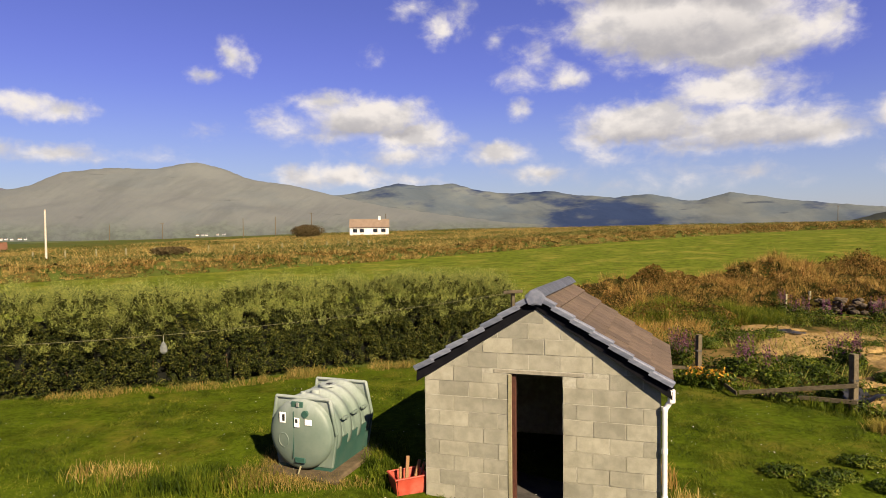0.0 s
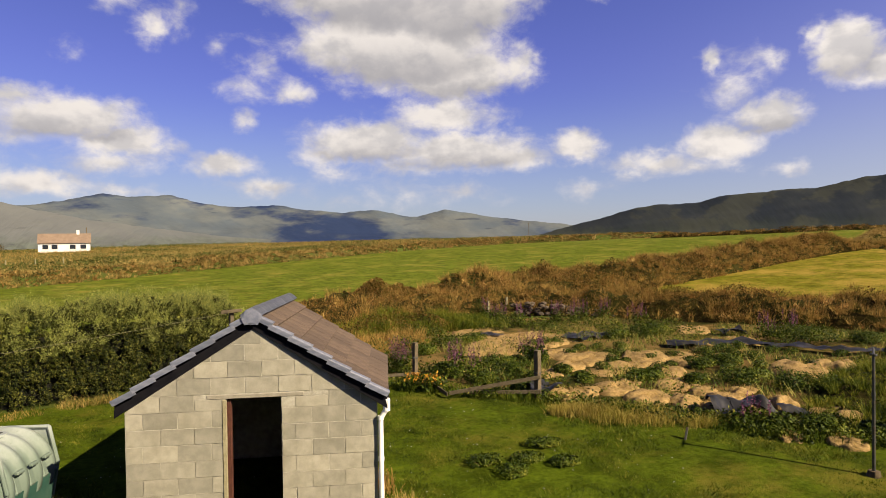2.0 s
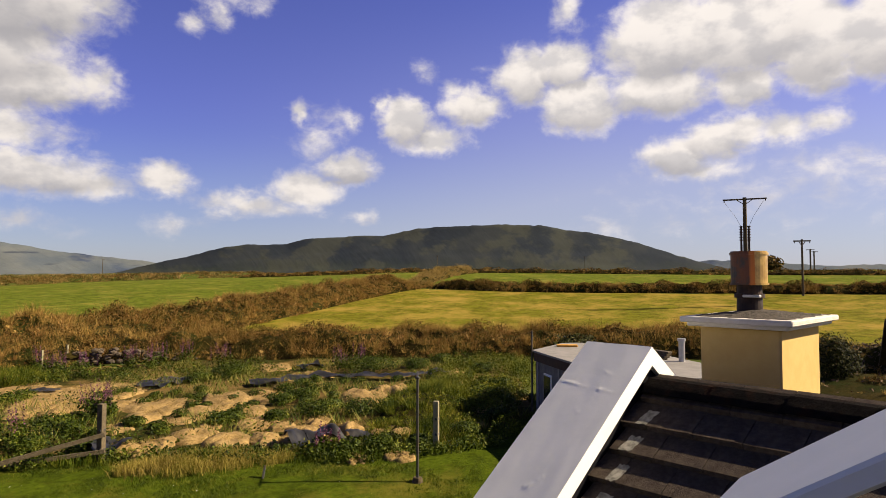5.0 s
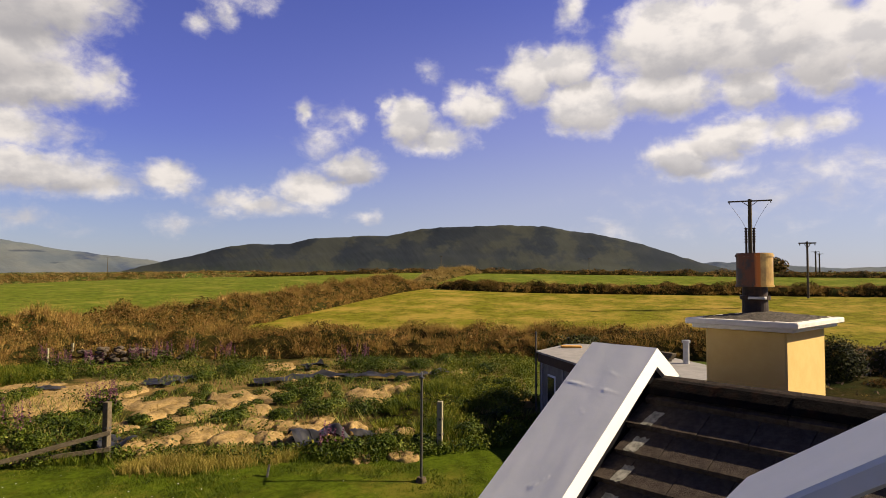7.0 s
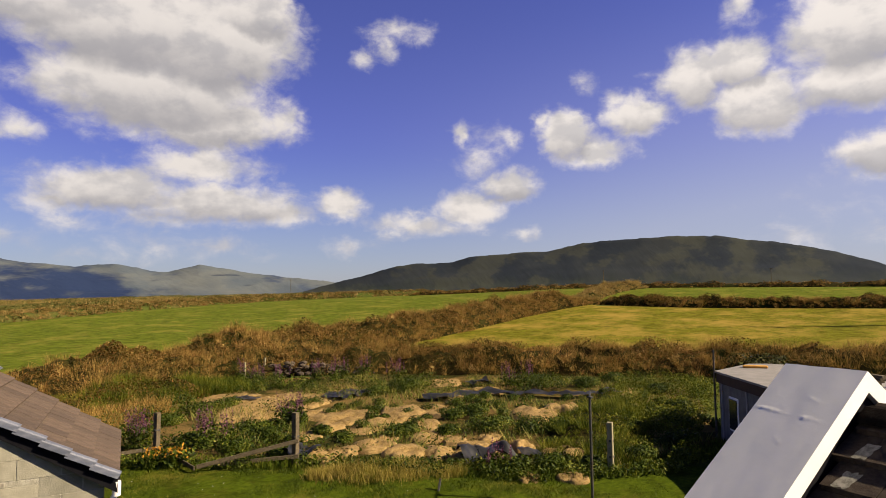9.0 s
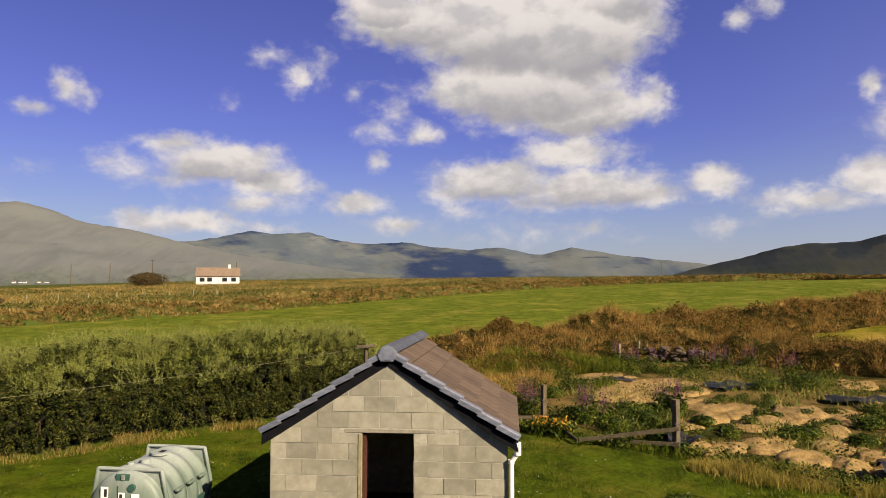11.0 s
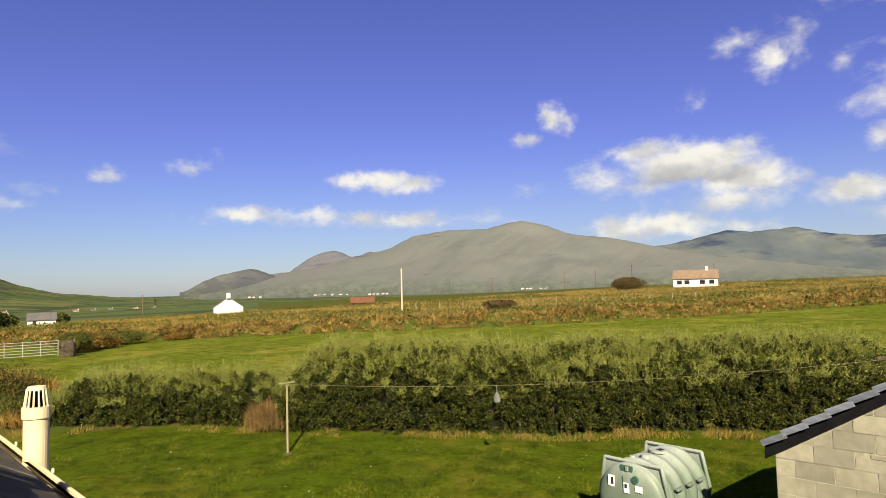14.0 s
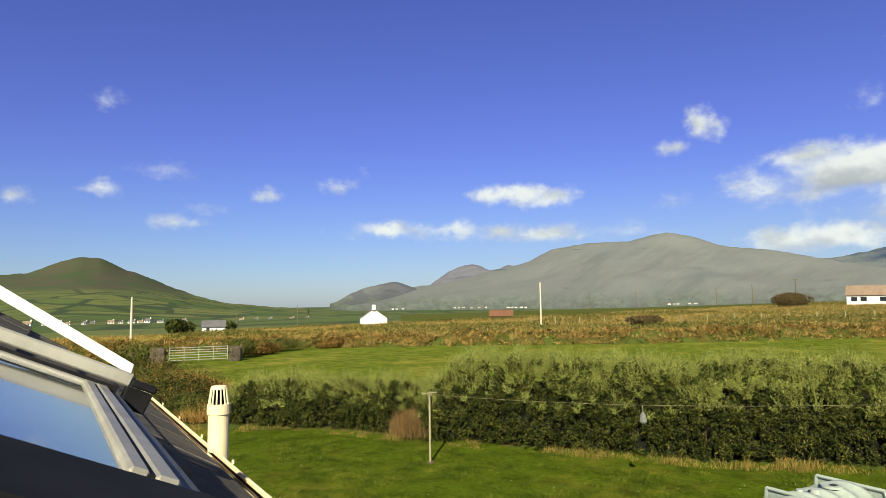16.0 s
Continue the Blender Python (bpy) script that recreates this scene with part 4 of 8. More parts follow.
def vent_pipe():
    root = empty("soil_vent_pipe", HOUSE @ Matrix.Translation((-3.80, 0.768, -0.2)), "cream plastic soil vent pipe with a slotted cage top", "vent pipe")
    part("pipe", rod(0.057, 0.057, (0, 0, 0), (0, 0, 3.56), 24), M_VENT, root)
    part("collar", rod(0.064, 0.064, (0, 0, 3.53), (0, 0, 3.585), 24), M_VENT, root)
    part("coupling", rod(0.062, 0.062, (0, 0, 3.22), (0, 0, 3.235), 24), M_VENT, root)
    for k in range(14):
        a = 2 * math.pi * k / 14
        part("cage_bar", rod(0.0045, 0.0045, (0.055 * math.cos(a), 0.055 * math.sin(a), 3.575), (0.041 * math.cos(a), 0.041 * math.sin(a), 3.675), 6), M_VENT, root)
    part("cage_top", rod(0.045, 0.040, (0, 0, 3.668), (0, 0, 3.685), 20), M_VENT, root)
    # black filler rod for the shade within the cage
    part("inner_dark", rod(0.034, 0.030, (0, 0, 3.575), (0, 0, 3.66), 12), M_SOFFIT, root, "black rod standing in for the unlit hollow of the vent")


vent_pipe()


M_SASH = surface("dark_blue_grey_sash_edge", (0.035, 0.04, 0.05), (0.055, 0.06, 0.07), 6.0, 0.6, bump=0.05)


def skylight():
    """A top-hung roof window beside the camera, its sash lifted a little at the lower edge."""
    f = slope_frame(EAVE_O, EAVE_Z)
    root = empty("roof_window", f @ Matrix.Translation((0, 0.505, 0.105)) @ pose(0, 0, 0, -10.3, 0, 0), "grey aluminium roof window tilted open and reflecting blue sky", "skylight")
    x0, x1 = 1.115, 2.44
    mid, wide = (x0 + x1) / 2, x1 - x0
    part("pane", box(wide + 0.06, 1.15, 0.010, (mid - 0.03, 0.235 + 0.575, -0.055), 0), M_GLASS, root, "sky-reflecting window glass").visible_shadow = False
    # dark sheet added under the pane for the unlit room
    part("blind", box(wide + 0.06, 1.15, 0.008, (mid - 0.03, 0.775, -0.105), 0), M_ALUDARK, root, "dark sheet in place of the unlit room below the glass")
    part("bottom_rail", box(wide + 0.03, 0.032, 0.03, (mid, 0.221, -0.062), 0.005), M_ALU, root)
    part("seal", box(wide + 0.03, 0.008, 0.03, (mid, 0.201, -0.066), 0), M_ALUDARK, root)
    part("bottom_cover", box(wide + 0.05, 0.038, 0.04, (mid, 0.178, -0.072), 0.005), M_ALU, root)
    part("drip_edge", box(wide + 0.06, 0.045, 0.05, (mid, 0.136, -0.095), 0.003), M_SASH, root)
    # near rail drawn near-black, its shade put into the colour
    part("near_jamb", box(0.29, 1.42, 0.068, (x0 - 0.205, 0.80, -0.100), 0.006), M_ALUDARK, root, "side rail with shade put into its near-black colour")
    part("far_strip", box(0.05, 1.25, 0.02, (x1 + 0.028, 0.78, -0.055), 0.004), M_ALU, root)
    part("far_seal", box(0.02, 1.25, 0.03, (x1 + 0.064, 0.75, -0.055), 0), M_ALUDARK, root)
    part("side_bar", box(0.045, 1.0, 0.045, (x1 + 0.098, 0.59, -0.016), 0.006), M_ALU, root, "raised aluminium side bar")
    part("bar_end", box(0.05, 0.09, 0.026, (x1 + 0.098, 0.045, -0.012), 0.006), M_ALUDARK, root, "dark bar end")
    part("hinge_block", box(0.06, 0.09, 0.07, (x1 + 0.085, 0.055, -0.085), 0.004), M_ALUDARK, root, "black hinge block")
    # upstand and flashing in the roof under the sash
    base = empty("window_frame", f, "dark upstand and grey flashing of the roof window", "window frame")
    part("upstand", box(wide + 0.16, 0.06, 0.045, (mid + 0.02, 0.64, -0.10), 0.004), M_ALUDARK, base)
    part("side_upstand", box(0.06, 1.3, 0.045, (x1 + 0.08, 1.25, -0.10), 0.004), M_ALUDARK, base)
    part("flashing", box(wide + 0.10, 0.10, 0.012, (mid + 0.02, 0.555, -0.075), 0.003), M_ALU, base, "grey metal flashing")


skylight()
T_MAIN = tile_mesh(0.33, 0.41, 0.028)
lay_tiles(T_MAIN, M_MAINTILE, slope_frame(EAVE_O + 0.03, ROOF_Z - 0.005), -S_RIGHT + 0.01, -S_LEFT, 11, 0.33, 0.345, MAIN_ROOF, 0.5, lambda x, r: not (r >= 1 and -0.62 < x < 2.35 and r < 6))
T_WING = tile_mesh(0.30, 0.30, 0.05, 0.0025)
WING_EAVE = wing_frame(2.2, 3.15 - 2.19 * math.tan(PITCH) - 0.045) @ Matrix.Translation((0, -0.077, 0))
lay_tiles(T_WING, M_WINGTILE, WING_EAVE, -2.42, 3.8, 12, 0.30, 0.235, WING_ROOF, 0.5)


def paint_smears():
    """Brushed coping paint on the end tile of each course."""
    for r in range(2, 11):
        bm = bmesh.new()
        ring = []
        for k in range(24):
            a = 2 * math.pi * k / 24
            u, v = math.cos(a), math.sin(a)
            u, v = u / max(abs(u), abs(v)), v / max(abs(u), abs(v))
            wob = 1 + 0.35 * noise.noise(Vector((u * 2.1, v * 2.1, r * 3.1)))
            y = 0.085 + 0.075 * v * wob
            x = -2.17 + 0.012 * (r % 3) + (0.038 + 0.006 * (r % 2)) * u * wob + 0.16 * y
            ring.append(bm.verts.new((x, r * 0.235 + y, 0.0595 - 0.0525 * y / 0.30)))
        bm.faces.new(ring)
        bm.transform(WING_EAVE)
        part("paint_smear", bm, M_SMEAR, WING_ROOF, "pale smear of paint")


M_SMEAR = surface("thin_pale_paint", (0.13, 0.125, 0.105), (0.30, 0.29, 0.25), 26.0, 0.85, bump=0.2)
paint_smears()
# ---- the block shed ----
SHED_S, SHED_O, SHED_Z, SHED_W, SHED_D = -3.06, 8.965, -0.22, 3.38, 3.1
SHED = HOUSE @ Matrix.Translation((SHED_S, SHED_O, SHED_Z))  # x along its front, y to its back
WALL_H, APEX_H, MID = 1.83, 2.90, SHED_W / 2
SLOPE = math.atan2(1.17, 1.84)
DOOR_X0, DOOR_X1, DOOR_H = 1.31, 2.06, 1.955


def clip_poly(poly, a, b, c):
    """Keep the part of an outline where a x + b z <= c."""
    out = []
    for (x1, z1), (x2, z2) in zip(poly, poly[1:] + poly[:1]):
        d1, d2 = a * x1 + b * z1 - c, a * x2 + b * z2 - c
        if d1 <= 0:
            out.append((x1, z1))
        if d1 * d2 < 0:
            t = d1 / (d1 - d2)
            out.append((x1 + t * (x2 - x1), z1 + t * (z2 - z1)))
    return out


ROOF_TURN = Matrix.Translation((MID, -0.1, 0)) @ pose(0, 0, 0, -1.5, 0, -1.9) @ Matrix.Translation((-MID, 0.1, 0))  # the roof sits slightly askew on the walls
ROOF_LIFT = 0.075


def shed():
    root = empty("garden_shed", SHED, "grey concrete block garden shed with brown tiled roof and open doorway", "shed")
    t = math.tan(SLOPE)
    # core of the walls, set back as mortar
    front = [(0, 0), (DOOR_X0, 0), (DOOR_X0, DOOR_H), (DOOR_X1, DOOR_H), (DOOR_X1, 0), (SHED_W, 0), (SHED_W, WALL_H), (MID, WALL_H + MID * t), (0, WALL_H)]
    bm = bmesh.new()
    f = [bm.verts.new((x, 0.005, z)) for x, z in front]
    bk = [bm.verts.new((x, 0.20, z)) for x, z in front]
    for quad in ((0, 1, 2, 8), (3, 4, 5, 6), (2, 3, 6, 7, 8)):
        bm.faces.new([f[i] for i in quad])
        bm.faces.new([bk[i] for i in reversed(quad)])
    for i in range(9):
        j = (i + 1) % 9
        bm.faces.new((f[i], bk[i], bk[j], f[j]))
    bmesh.ops.recalc_face_normals(bm, faces=bm.faces[:])
    wall = part("front_wall", bm, M_MORTAR, root, "blockwork front wall with flush mortar")
    part("side_wall", box(0.2, SHED_D - 0.2, WALL_H, (0.1, SHED_D / 2 + 0.1, 0)), M_MORTAR, root)
    part("side_wall", box(0.2, SHED_D - 0.2, WALL_H, (SHED_W - 0.1, SHED_D / 2 + 0.1, 0)), M_MORTAR, root)
    part("back_wall", prism([(0.2, 0), (SHED_W - 0.2, 0), (SHED_W - 0.2, WALL_H), (MID, WALL_H + (MID - 0.2) * t), (0.2, WALL_H)], 0.2, Matrix.Translation((0, SHED_D - 0.2, 0))), M_MORTAR, root)
    part("floor_slab", box(SHED_W, SHED_D, 0.06, (MID, SHED_D / 2, -0.02)), M_DARKIN, root)
    # roof deck, two slopes
    hang = 0.14
    ov = 0.085
    for sgn in (-1, 1):
        ex = MID + sgn * (MID + hang)
        z_e = WALL_H + MID * t + 0.02 - (MID + hang) * t
        pts = [(MID, WALL_H + MID * t + 0.02), (ex, z_e), (ex, z_e + 0.1 + ROOF_LIFT), (MID, WALL_H + MID * t + 0.12 + ROOF_LIFT)]
        deck = part("roof_slope", prism(pts, SHED_D + 2 * ov, Matrix.Translation((0, -ov, 0))), M_SOFFIT, root, "dark roof deck and soffit")
        deck.matrix_local = ROOF_TURN
        low = [(MID, WALL_H + MID * t + 0.012), (ex, z_e - 0.008), (ex, z_e + 0.10), (MID, WALL_H + MID * t + 0.15)]
        board = part("bargeboard", prism(low, 0.03, Matrix.Translation((0, -ov - 0.012, 0))), M_SOFFIT, root, "bargeboard under the verge, shade put into its black")
        board.matrix_local = ROOF_TURN
    # door frame and lintel
    for x in (DOOR_X0 + 0.035,):
        part("door_frame", box(0.06, 0.09, DOOR_H - 0.03, (x, 0.10, 0), 0.006), M_FRAMEWOOD, root, "brown stained door frame")
    part("jamb_board", box(0.055, 0.05, DOOR_H - 0.01, (DOOR_X0 - 0.012, 0.012, 0), 0.006), M_PALEPOST, root, "pale bare timber jamb board")
    part("door_sill", box(DOOR_X1 - DOOR_X0, 0.3, 0.05, ((DOOR_X0 + DOOR_X1) / 2, 0.06, 0.0), 0.01), M_LINTEL, root)
    part("lintel", box(DOOR_X1 - DOOR_X0 + 0.55, 0.205, 0.055, ((DOOR_X0 + DOOR_X1) / 2 + 0.03, 0.099, DOOR_H + 0.002), 0.005), M_LINTEL, root, "thin cast concrete lintel")
    # gutter and downpipe at the lit corner
    g = part("gutter", box(0.09, SHED_D + 0.2, 0.075, (SHED_W + 0.13, SHED_D / 2, WALL_H - 0.03), 0.02), M_SOFFIT, root, "dark plastic gutter")
    for k in range(7):
        part("gutter_clip", box(0.02, 0.02, 0.05, (SHED_W + 0.175, k * 0.5, WALL_H - 0.005), 0.004), M_SOFFIT, g)
    dp = rod(0.036, 0.036, (SHED_W + 0.045, -0.04, 0.0), (SHED_W + 0.045, -0.04, WALL_H - 0.22), 14)
    dp = rod(0.036, 0.036, (SHED_W + 0.045, -0.04, WALL_H - 0.23), (SHED_W + 0.13, -0.06, WALL_H - 0.09), 14, dp)
    dp = rod(0.05, 0.05, (SHED_W + 0.13, -0.06, WALL_H - 0.12), (SHED_W + 0.13, -0.06, WALL_H + 0.05), 14, dp)
    pipe = part("downpipe", dp, M_PVC, root, "white plastic downpipe")
    for z in (0.35, 1.0, 1.58):
        part("pipe_socket", rod(0.043, 0.043, (SHED_W + 0.045, -0.04, z), (SHED_W + 0.045, -0.04, z + 0.06), 14), M_PVC, pipe)
    return root, wall


SHED_ROOT, SHED_FRONT = shed()


def shed_roof_cover():
    root, t = SHED_ROOT, math.tan(SLOPE)
    top = WALL_H + MID * t + 0.12 + ROOF_LIFT
    hang, ov = 0.14, 0.14
    length = (MID + hang) / math.cos(SLOPE)
    me = tile_mesh(0.338, length / 6 + 0.05, 0.03)
    me.materials.append(M_TILE)
    verge = bmesh.new()
    prof = [(-0.04, 0.030), (0.066, 0.030), (0.075, 0.012), (0.075, -0.050), (0.06, -0.050), (0.06, 0.0), (-0.04, 0.015)]
    a = [verge.verts.new((p - 0.055, 0, q)) for p, q in prof]
    b = [verge.verts.new((p - 0.055, length / 7 + 0.03, q - 0.034)) for p, q in prof]
    for i in range(len(prof)):
        j = (i + 1) % len(prof)
        verge.faces.new((a[i], a[j], b[j], b[i]))
    verge.faces.new(a[::-1])
    verge.faces.new(b)
    vm = bpy.data.meshes.new("verge_cap")
    bmesh.ops.recalc_face_normals(verge, faces=verge.faces[:])
    verge.to_mesh(vm)
    verge.free()
    vm.materials.append(M_SLATE)
    rnd = random.Random(3)
    for sgn in (1, -1):
        # frame on the slope: x along the depth, y up the slope
        up = Vector((-sgn * math.cos(SLOPE), 0, math.sin(SLOPE)))
        away = Vector((sgn * math.sin(SLOPE), 0, math.cos(SLOPE)))
        along = up.cross(away)
        ex = MID + sgn * (MID + hang)
        m = ROOF_TURN @ Matrix(((along.x, up.x, away.x, ex), (along.y, up.y, away.y, 0), (along.z, up.z, away.z, top - (MID + hang) * t), (0, 0, 0, 1)))
        start = -ov if along.y > 0 else -(SHED_D + ov)
        for r in range(6):
            for c in range(10):
                x = start + c * 0.338
                ob = new("roof_tile", me)
                ob.parent = root
                ob.matrix_local = m @ Matrix.Translation((x, r * length / 6, 0.016 + rnd.uniform(-0.002, 0.002)))
        for k in range(7):
            ob = new("verge_cap", vm)
            ob.parent = root
            edge = -ov if along.y > 0 else ov
            flip = pose(0, 0, 0, 0, 0, 0) if along.y < 0 else Matrix.Diagonal((-1, 1, 1, 1))
            ob.matrix_local = m @ Matrix.Translation((edge + rnd.uniform(-0.006, 0.006), k * length / 7, 0.042 + rnd.uniform(-0.003, 0.003))) @ flip
    for k in range(8):
        bm = bmesh.new()
        prof = [(-0.15, -0.085), (-0.07, -0.01), (0, 0.02), (0.07, -0.01), (0.15, -0.085)]
        rs = [[bm.verts.new((MID + p, y, top + 0.090 + q + (0.008 if y else 0))) for p, q in prof] for y in (0.0, 0.44)]
        for i in range(4):
            bm.faces.new((rs[0][i], rs[1][i], rs[1][i + 1], rs[0][i + 1]))
        if k == 0:
            drop = [bm.verts.new((MID + p, -0.012, top + q)) for p, q in ((-0.13, -0.05), (-0.09, -0.125), (0.09, -0.125), (0.13, -0.05))]
            bm.faces.new((rs[0][0], rs[0][1], rs[0][2], rs[0][3], rs[0][4], drop[3], drop[2], drop[1], drop[0]))
        bmesh.ops.solidify(bm, geom=bm.faces[:], thickness=0.018)
        ob = part("ridge_tile", bm, M_SLATE, root, "blue-grey ridge tile")
        ob.matrix_local = ROOF_TURN @ Matrix.Translation((0, -ov - 0.03 + k * 0.43, 0))


shed_roof_cover()


def shed_blocks():
    """Blocks of the front wall, each on its own, proud of the mortar by a few millimetres."""
    t = math.tan(SLOPE)
    rnd = random.Random(11)
    course, joint = 0.225, 0.010
    for r in range(14):
        z0, z1 = r * course + joint / 2 + rnd.uniform(-0.003, 0.003), (r + 1) * course - joint / 2 + rnd.uniform(-0.003, 0.003)
        x = -0.225 if r % 2 else 0.0
        while x < SHED_W:
            w = 0.45
            spans = [(x, x + w)]
            if z0 < DOOR_H - 0.05:
                spans = [(a, min(b, DOOR_X0)) for a, b in spans if a < DOOR_X0 - 0.03] + [(max(a, DOOR_X1), b) for a, b in spans if b > DOOR_X1 + 0.03]
            for a, b in spans:
                a, b = max(a, 0) + joint / 2 + rnd.uniform(-0.003, 0.006), min(b, SHED_W) - joint / 2 + rnd.uniform(-0.006, 0.003)
                if b - a < 0.04:
                    continue
                lo_z = z0
                poly = [(a, lo_z), (b, lo_z), (b, z1), (a, z1)]
                if z0 < DOOR_H + 0.06 and z1 > DOOR_H and b > DOOR_X0 - 0.24 and a < DOOR_X1 + 0.30:
                    poly = [(a, DOOR_H + 0.064), (b, DOOR_H + 0.064), (b, z1), (a, z1)] if z1 > DOOR_H + 0.09 else []
                    if a < DOOR_X0 - 0.24 or b > DOOR_X1 + 0.3:
                        poly = [(a, lo_z), (b, lo_z), (b, DOOR_H - 0.006), (a, DOOR_H - 0.006)] if lo_z < DOOR_H - 0.05 else []
                if poly:
                    poly = clip_poly(poly, -t, 1, WALL_H - 0.0)
                if poly:
                    poly = clip_poly(poly, t, 1, WALL_H + SHED_W * t)
                if len(poly) < 3:
                    continue
                bm = bmesh.new()
                dy = rnd.uniform(-0.003, 0.002)
                fr = [bm.verts.new((p, dy, q)) for p, q in poly]
                bk = [bm.verts.new((p, 0.05, q)) for p, q in poly]
                bm.faces.new(fr)
                n = len(poly)
                for i in range(n):
                    bm.faces.new((fr[i], bk[i], bk[(i + 1) % n], fr[(i + 1) % n]))
                bmesh.ops.recalc_face_normals(bm, faces=bm.faces[:])
                part("block", bm, M_BLOCK, SHED_FRONT)
            x += w


shed_blocks()
# ---- oil tank on its slab, crate ----
def tank():
    yaw = -20.0
    z0 = land_at(-2.2, 10.6) - 0.0
    root = empty("oil_tank", Matrix.Translation((-2.36, 10.22, z0 + 0.055)) @ pose(0, 0, 0, 0, 0, yaw), "faded green plastic oil tank with moulded ribs on a slab", "tank")
    R, L = 0.575, 1.42

    def ring(y, r, squash=1.0, n=40, zc=0.60, lift=0.0):
        return [(r * math.sin(2 * math.pi * k / n), y, zc + lift + r * squash * math.cos(2 * math.pi * k / n)) for k in range(n)]

    def lathe(sections):
        bm = bmesh.new()
        rows = [[bm.verts.new(p) for p in s] for s in sections]
        n = len(rows[0])
        for a, b in zip(rows, rows[1:]):
            for k in range(n):
                bm.faces.new((a[k], a[(k + 1) % n], b[(k + 1) % n], b[k]))
        bm.faces.new(rows[0][::-1])
        bm.faces.new(rows[-1])
        bmesh.ops.recalc_face_normals(bm, faces=bm.faces[:])
        return bm

    dome = [ring(-0.15 * math.cos(a), 0.02 + (R - 0.02) * math.sin(a)) for a in np.linspace(0.02, math.pi / 2, 9)]
    shell = dome
    # arched ribs along the barrel
    for k in range(4):
        c = 0.20 + 0.34 * k
        for dy, dr in ((-0.075, 0.0), (-0.05, 0.045), (0.05, 0.045), (0.075, 0.0)):
            if c + dy < L - 0.02:
                shell = shell + [ring(c + dy, R + dr)]
    shell = shell + [ring(L - 0.02, R), ring(L, R - 0.04)]
    part("barrel", lathe(shell), M_TANK, root, "ribbed barrel with a domed end", True)
    # end frames with flat shoulders
    for y, wide, name in ((0.03, 0.13, "front_frame"), (L - 0.12, 0.13, "rear_frame")):
        outer = [(-0.60, 0.62), (-0.50, 1.18), (0.50, 1.18), (0.62, 0.62), (0.52, 0.05), (-0.50, 0.05)]
        bm = prism(outer, wide * 0.5, Matrix.Translation((0, y + 0.04, 0)), None, 0.012)
        part(name, bm, M_TANK, root, "moulded end frame with flat shoulders")
        rim = bmesh.new()
        for (x1, z1), (x2, z2) in zip(outer[:4], outer[1:4]):
            rim = rod(0.028, 0.028, (x1, y + 0.03, z1), (x2, y + 0.03, z2), 8, rim)
        part("frame_rim", rim, M_TANK, root)
    # skirt and side pockets
    for sgn in (-1, 1):
        sk = prism([(0.0, 0.0), (0.50 * 1.0, 0.0), (0.60, 0.52), (0.0, 0.52)], L - 0.12, Matrix.Translation((0, 0.08, 0)))
        if sgn < 0:
            sk.transform(Matrix.Diagonal((-1, 1, 1, 1)))
            bmesh.ops.recalc_face_normals(sk, faces=sk.faces[:])
        part("skirt", sk, M_TANKLOW, root, "lower green skirt with shade in its dark colour")
        for k in range(3):
            y = 0.36 + 0.34 * k
            pk = box(0.10, 0.15, 0.30, (0, 0, 0), 0.03)
            pk.transform(Matrix.Translation((sgn * 0.575, y, 0.50)) @ pose(0, 0, 0, 0, sgn * -14, 0))
            part("side_pocket", pk, M_TANK, root)
            ld = box(0.06, 0.17, 0.05, (sgn * 0.615, y, 0.80), 0.012)
            part("lifting_lug", ld, M_TANK, root)
    # fittings
    top = part("filler_cap", rod(0.075, 0.07, (0.02, 0.42, 1.17), (0.02, 0.42, 1.235), 20), M_TANK, root, "round filler cap")
    part("vent_cap", rod(0.05, 0.045, (-0.08, 0.2, 1.17), (-0.08, 0.2, 1.24), 16), M_TANK, root)
    part("manhole", rod(0.15, 0.15, (0.0, 0.86, 1.19), (0.0, 0.86, 1.225), 24), M_TANK, root)
    part("manhole_mark", box(0.09, 0.12, 0.004, (0.03, 0.86, 1.226)), M_INK, root, "dark maker's mark")
    part("gauge_recess", box(0.22, 0.03, 0.10, (-0.02, -0.075, 1.05), 0.008), M_TANKLOW, root, "dark recessed gauge housing")
    part("gauge", box(0.05, 0.03, 0.07, (0.0, -0.10, 1.07), 0.006), M_GALV, root)
    part("round_plug", rod(0.055, 0.055, (0.15, -0.14, 0.97), (0.15, -0.095, 0.97), 20), M_TANKLOW, root)
    for x, z, w, hh, y in ((-0.27, 0.80, 0.11, 0.17, -0.125), (0.02, 0.76, 0.09, 0.15, -0.160), (0.22, 0.80, 0.12, 0.09, -0.140)):
        part("sticker", box(w, 0.012, hh, (x, y, z)), M_LABEL, root, "white paper sticker")
    part("sticker_print", box(0.045, 0.014, 0.11, (-0.25, -0.1275, 0.83)), M_INK, root, "black printed symbol")
    part("sticker_print", box(0.045, 0.014, 0.06, (0.015, -0.1625, 0.83)), M_INK, root, "black printed symbol")
    seam = rod(0.006, 0.006, (-0.055, -0.153, 0.25), (-0.055, -0.135, 1.0), 6)
    part("mould_seam", seam, M_TANKLOW, root)
    em = bmesh.new()
    for k in range(24):
        a, b = 2 * math.pi * k / 24, 2 * math.pi * (k + 1) / 24
        ends = []
        for v in (a, b):
            x, z = -0.25 + 0.1 * math.cos(v), -0.08 + 0.115 * math.sin(v)
            ends.append((x, -0.15 * math.sqrt(1 - ((math.hypot(x, z) - 0.02) / 0.555) ** 2) - 0.002, 0.60 + z))
        em = rod(0.006, 0.006, *ends, 5, em)
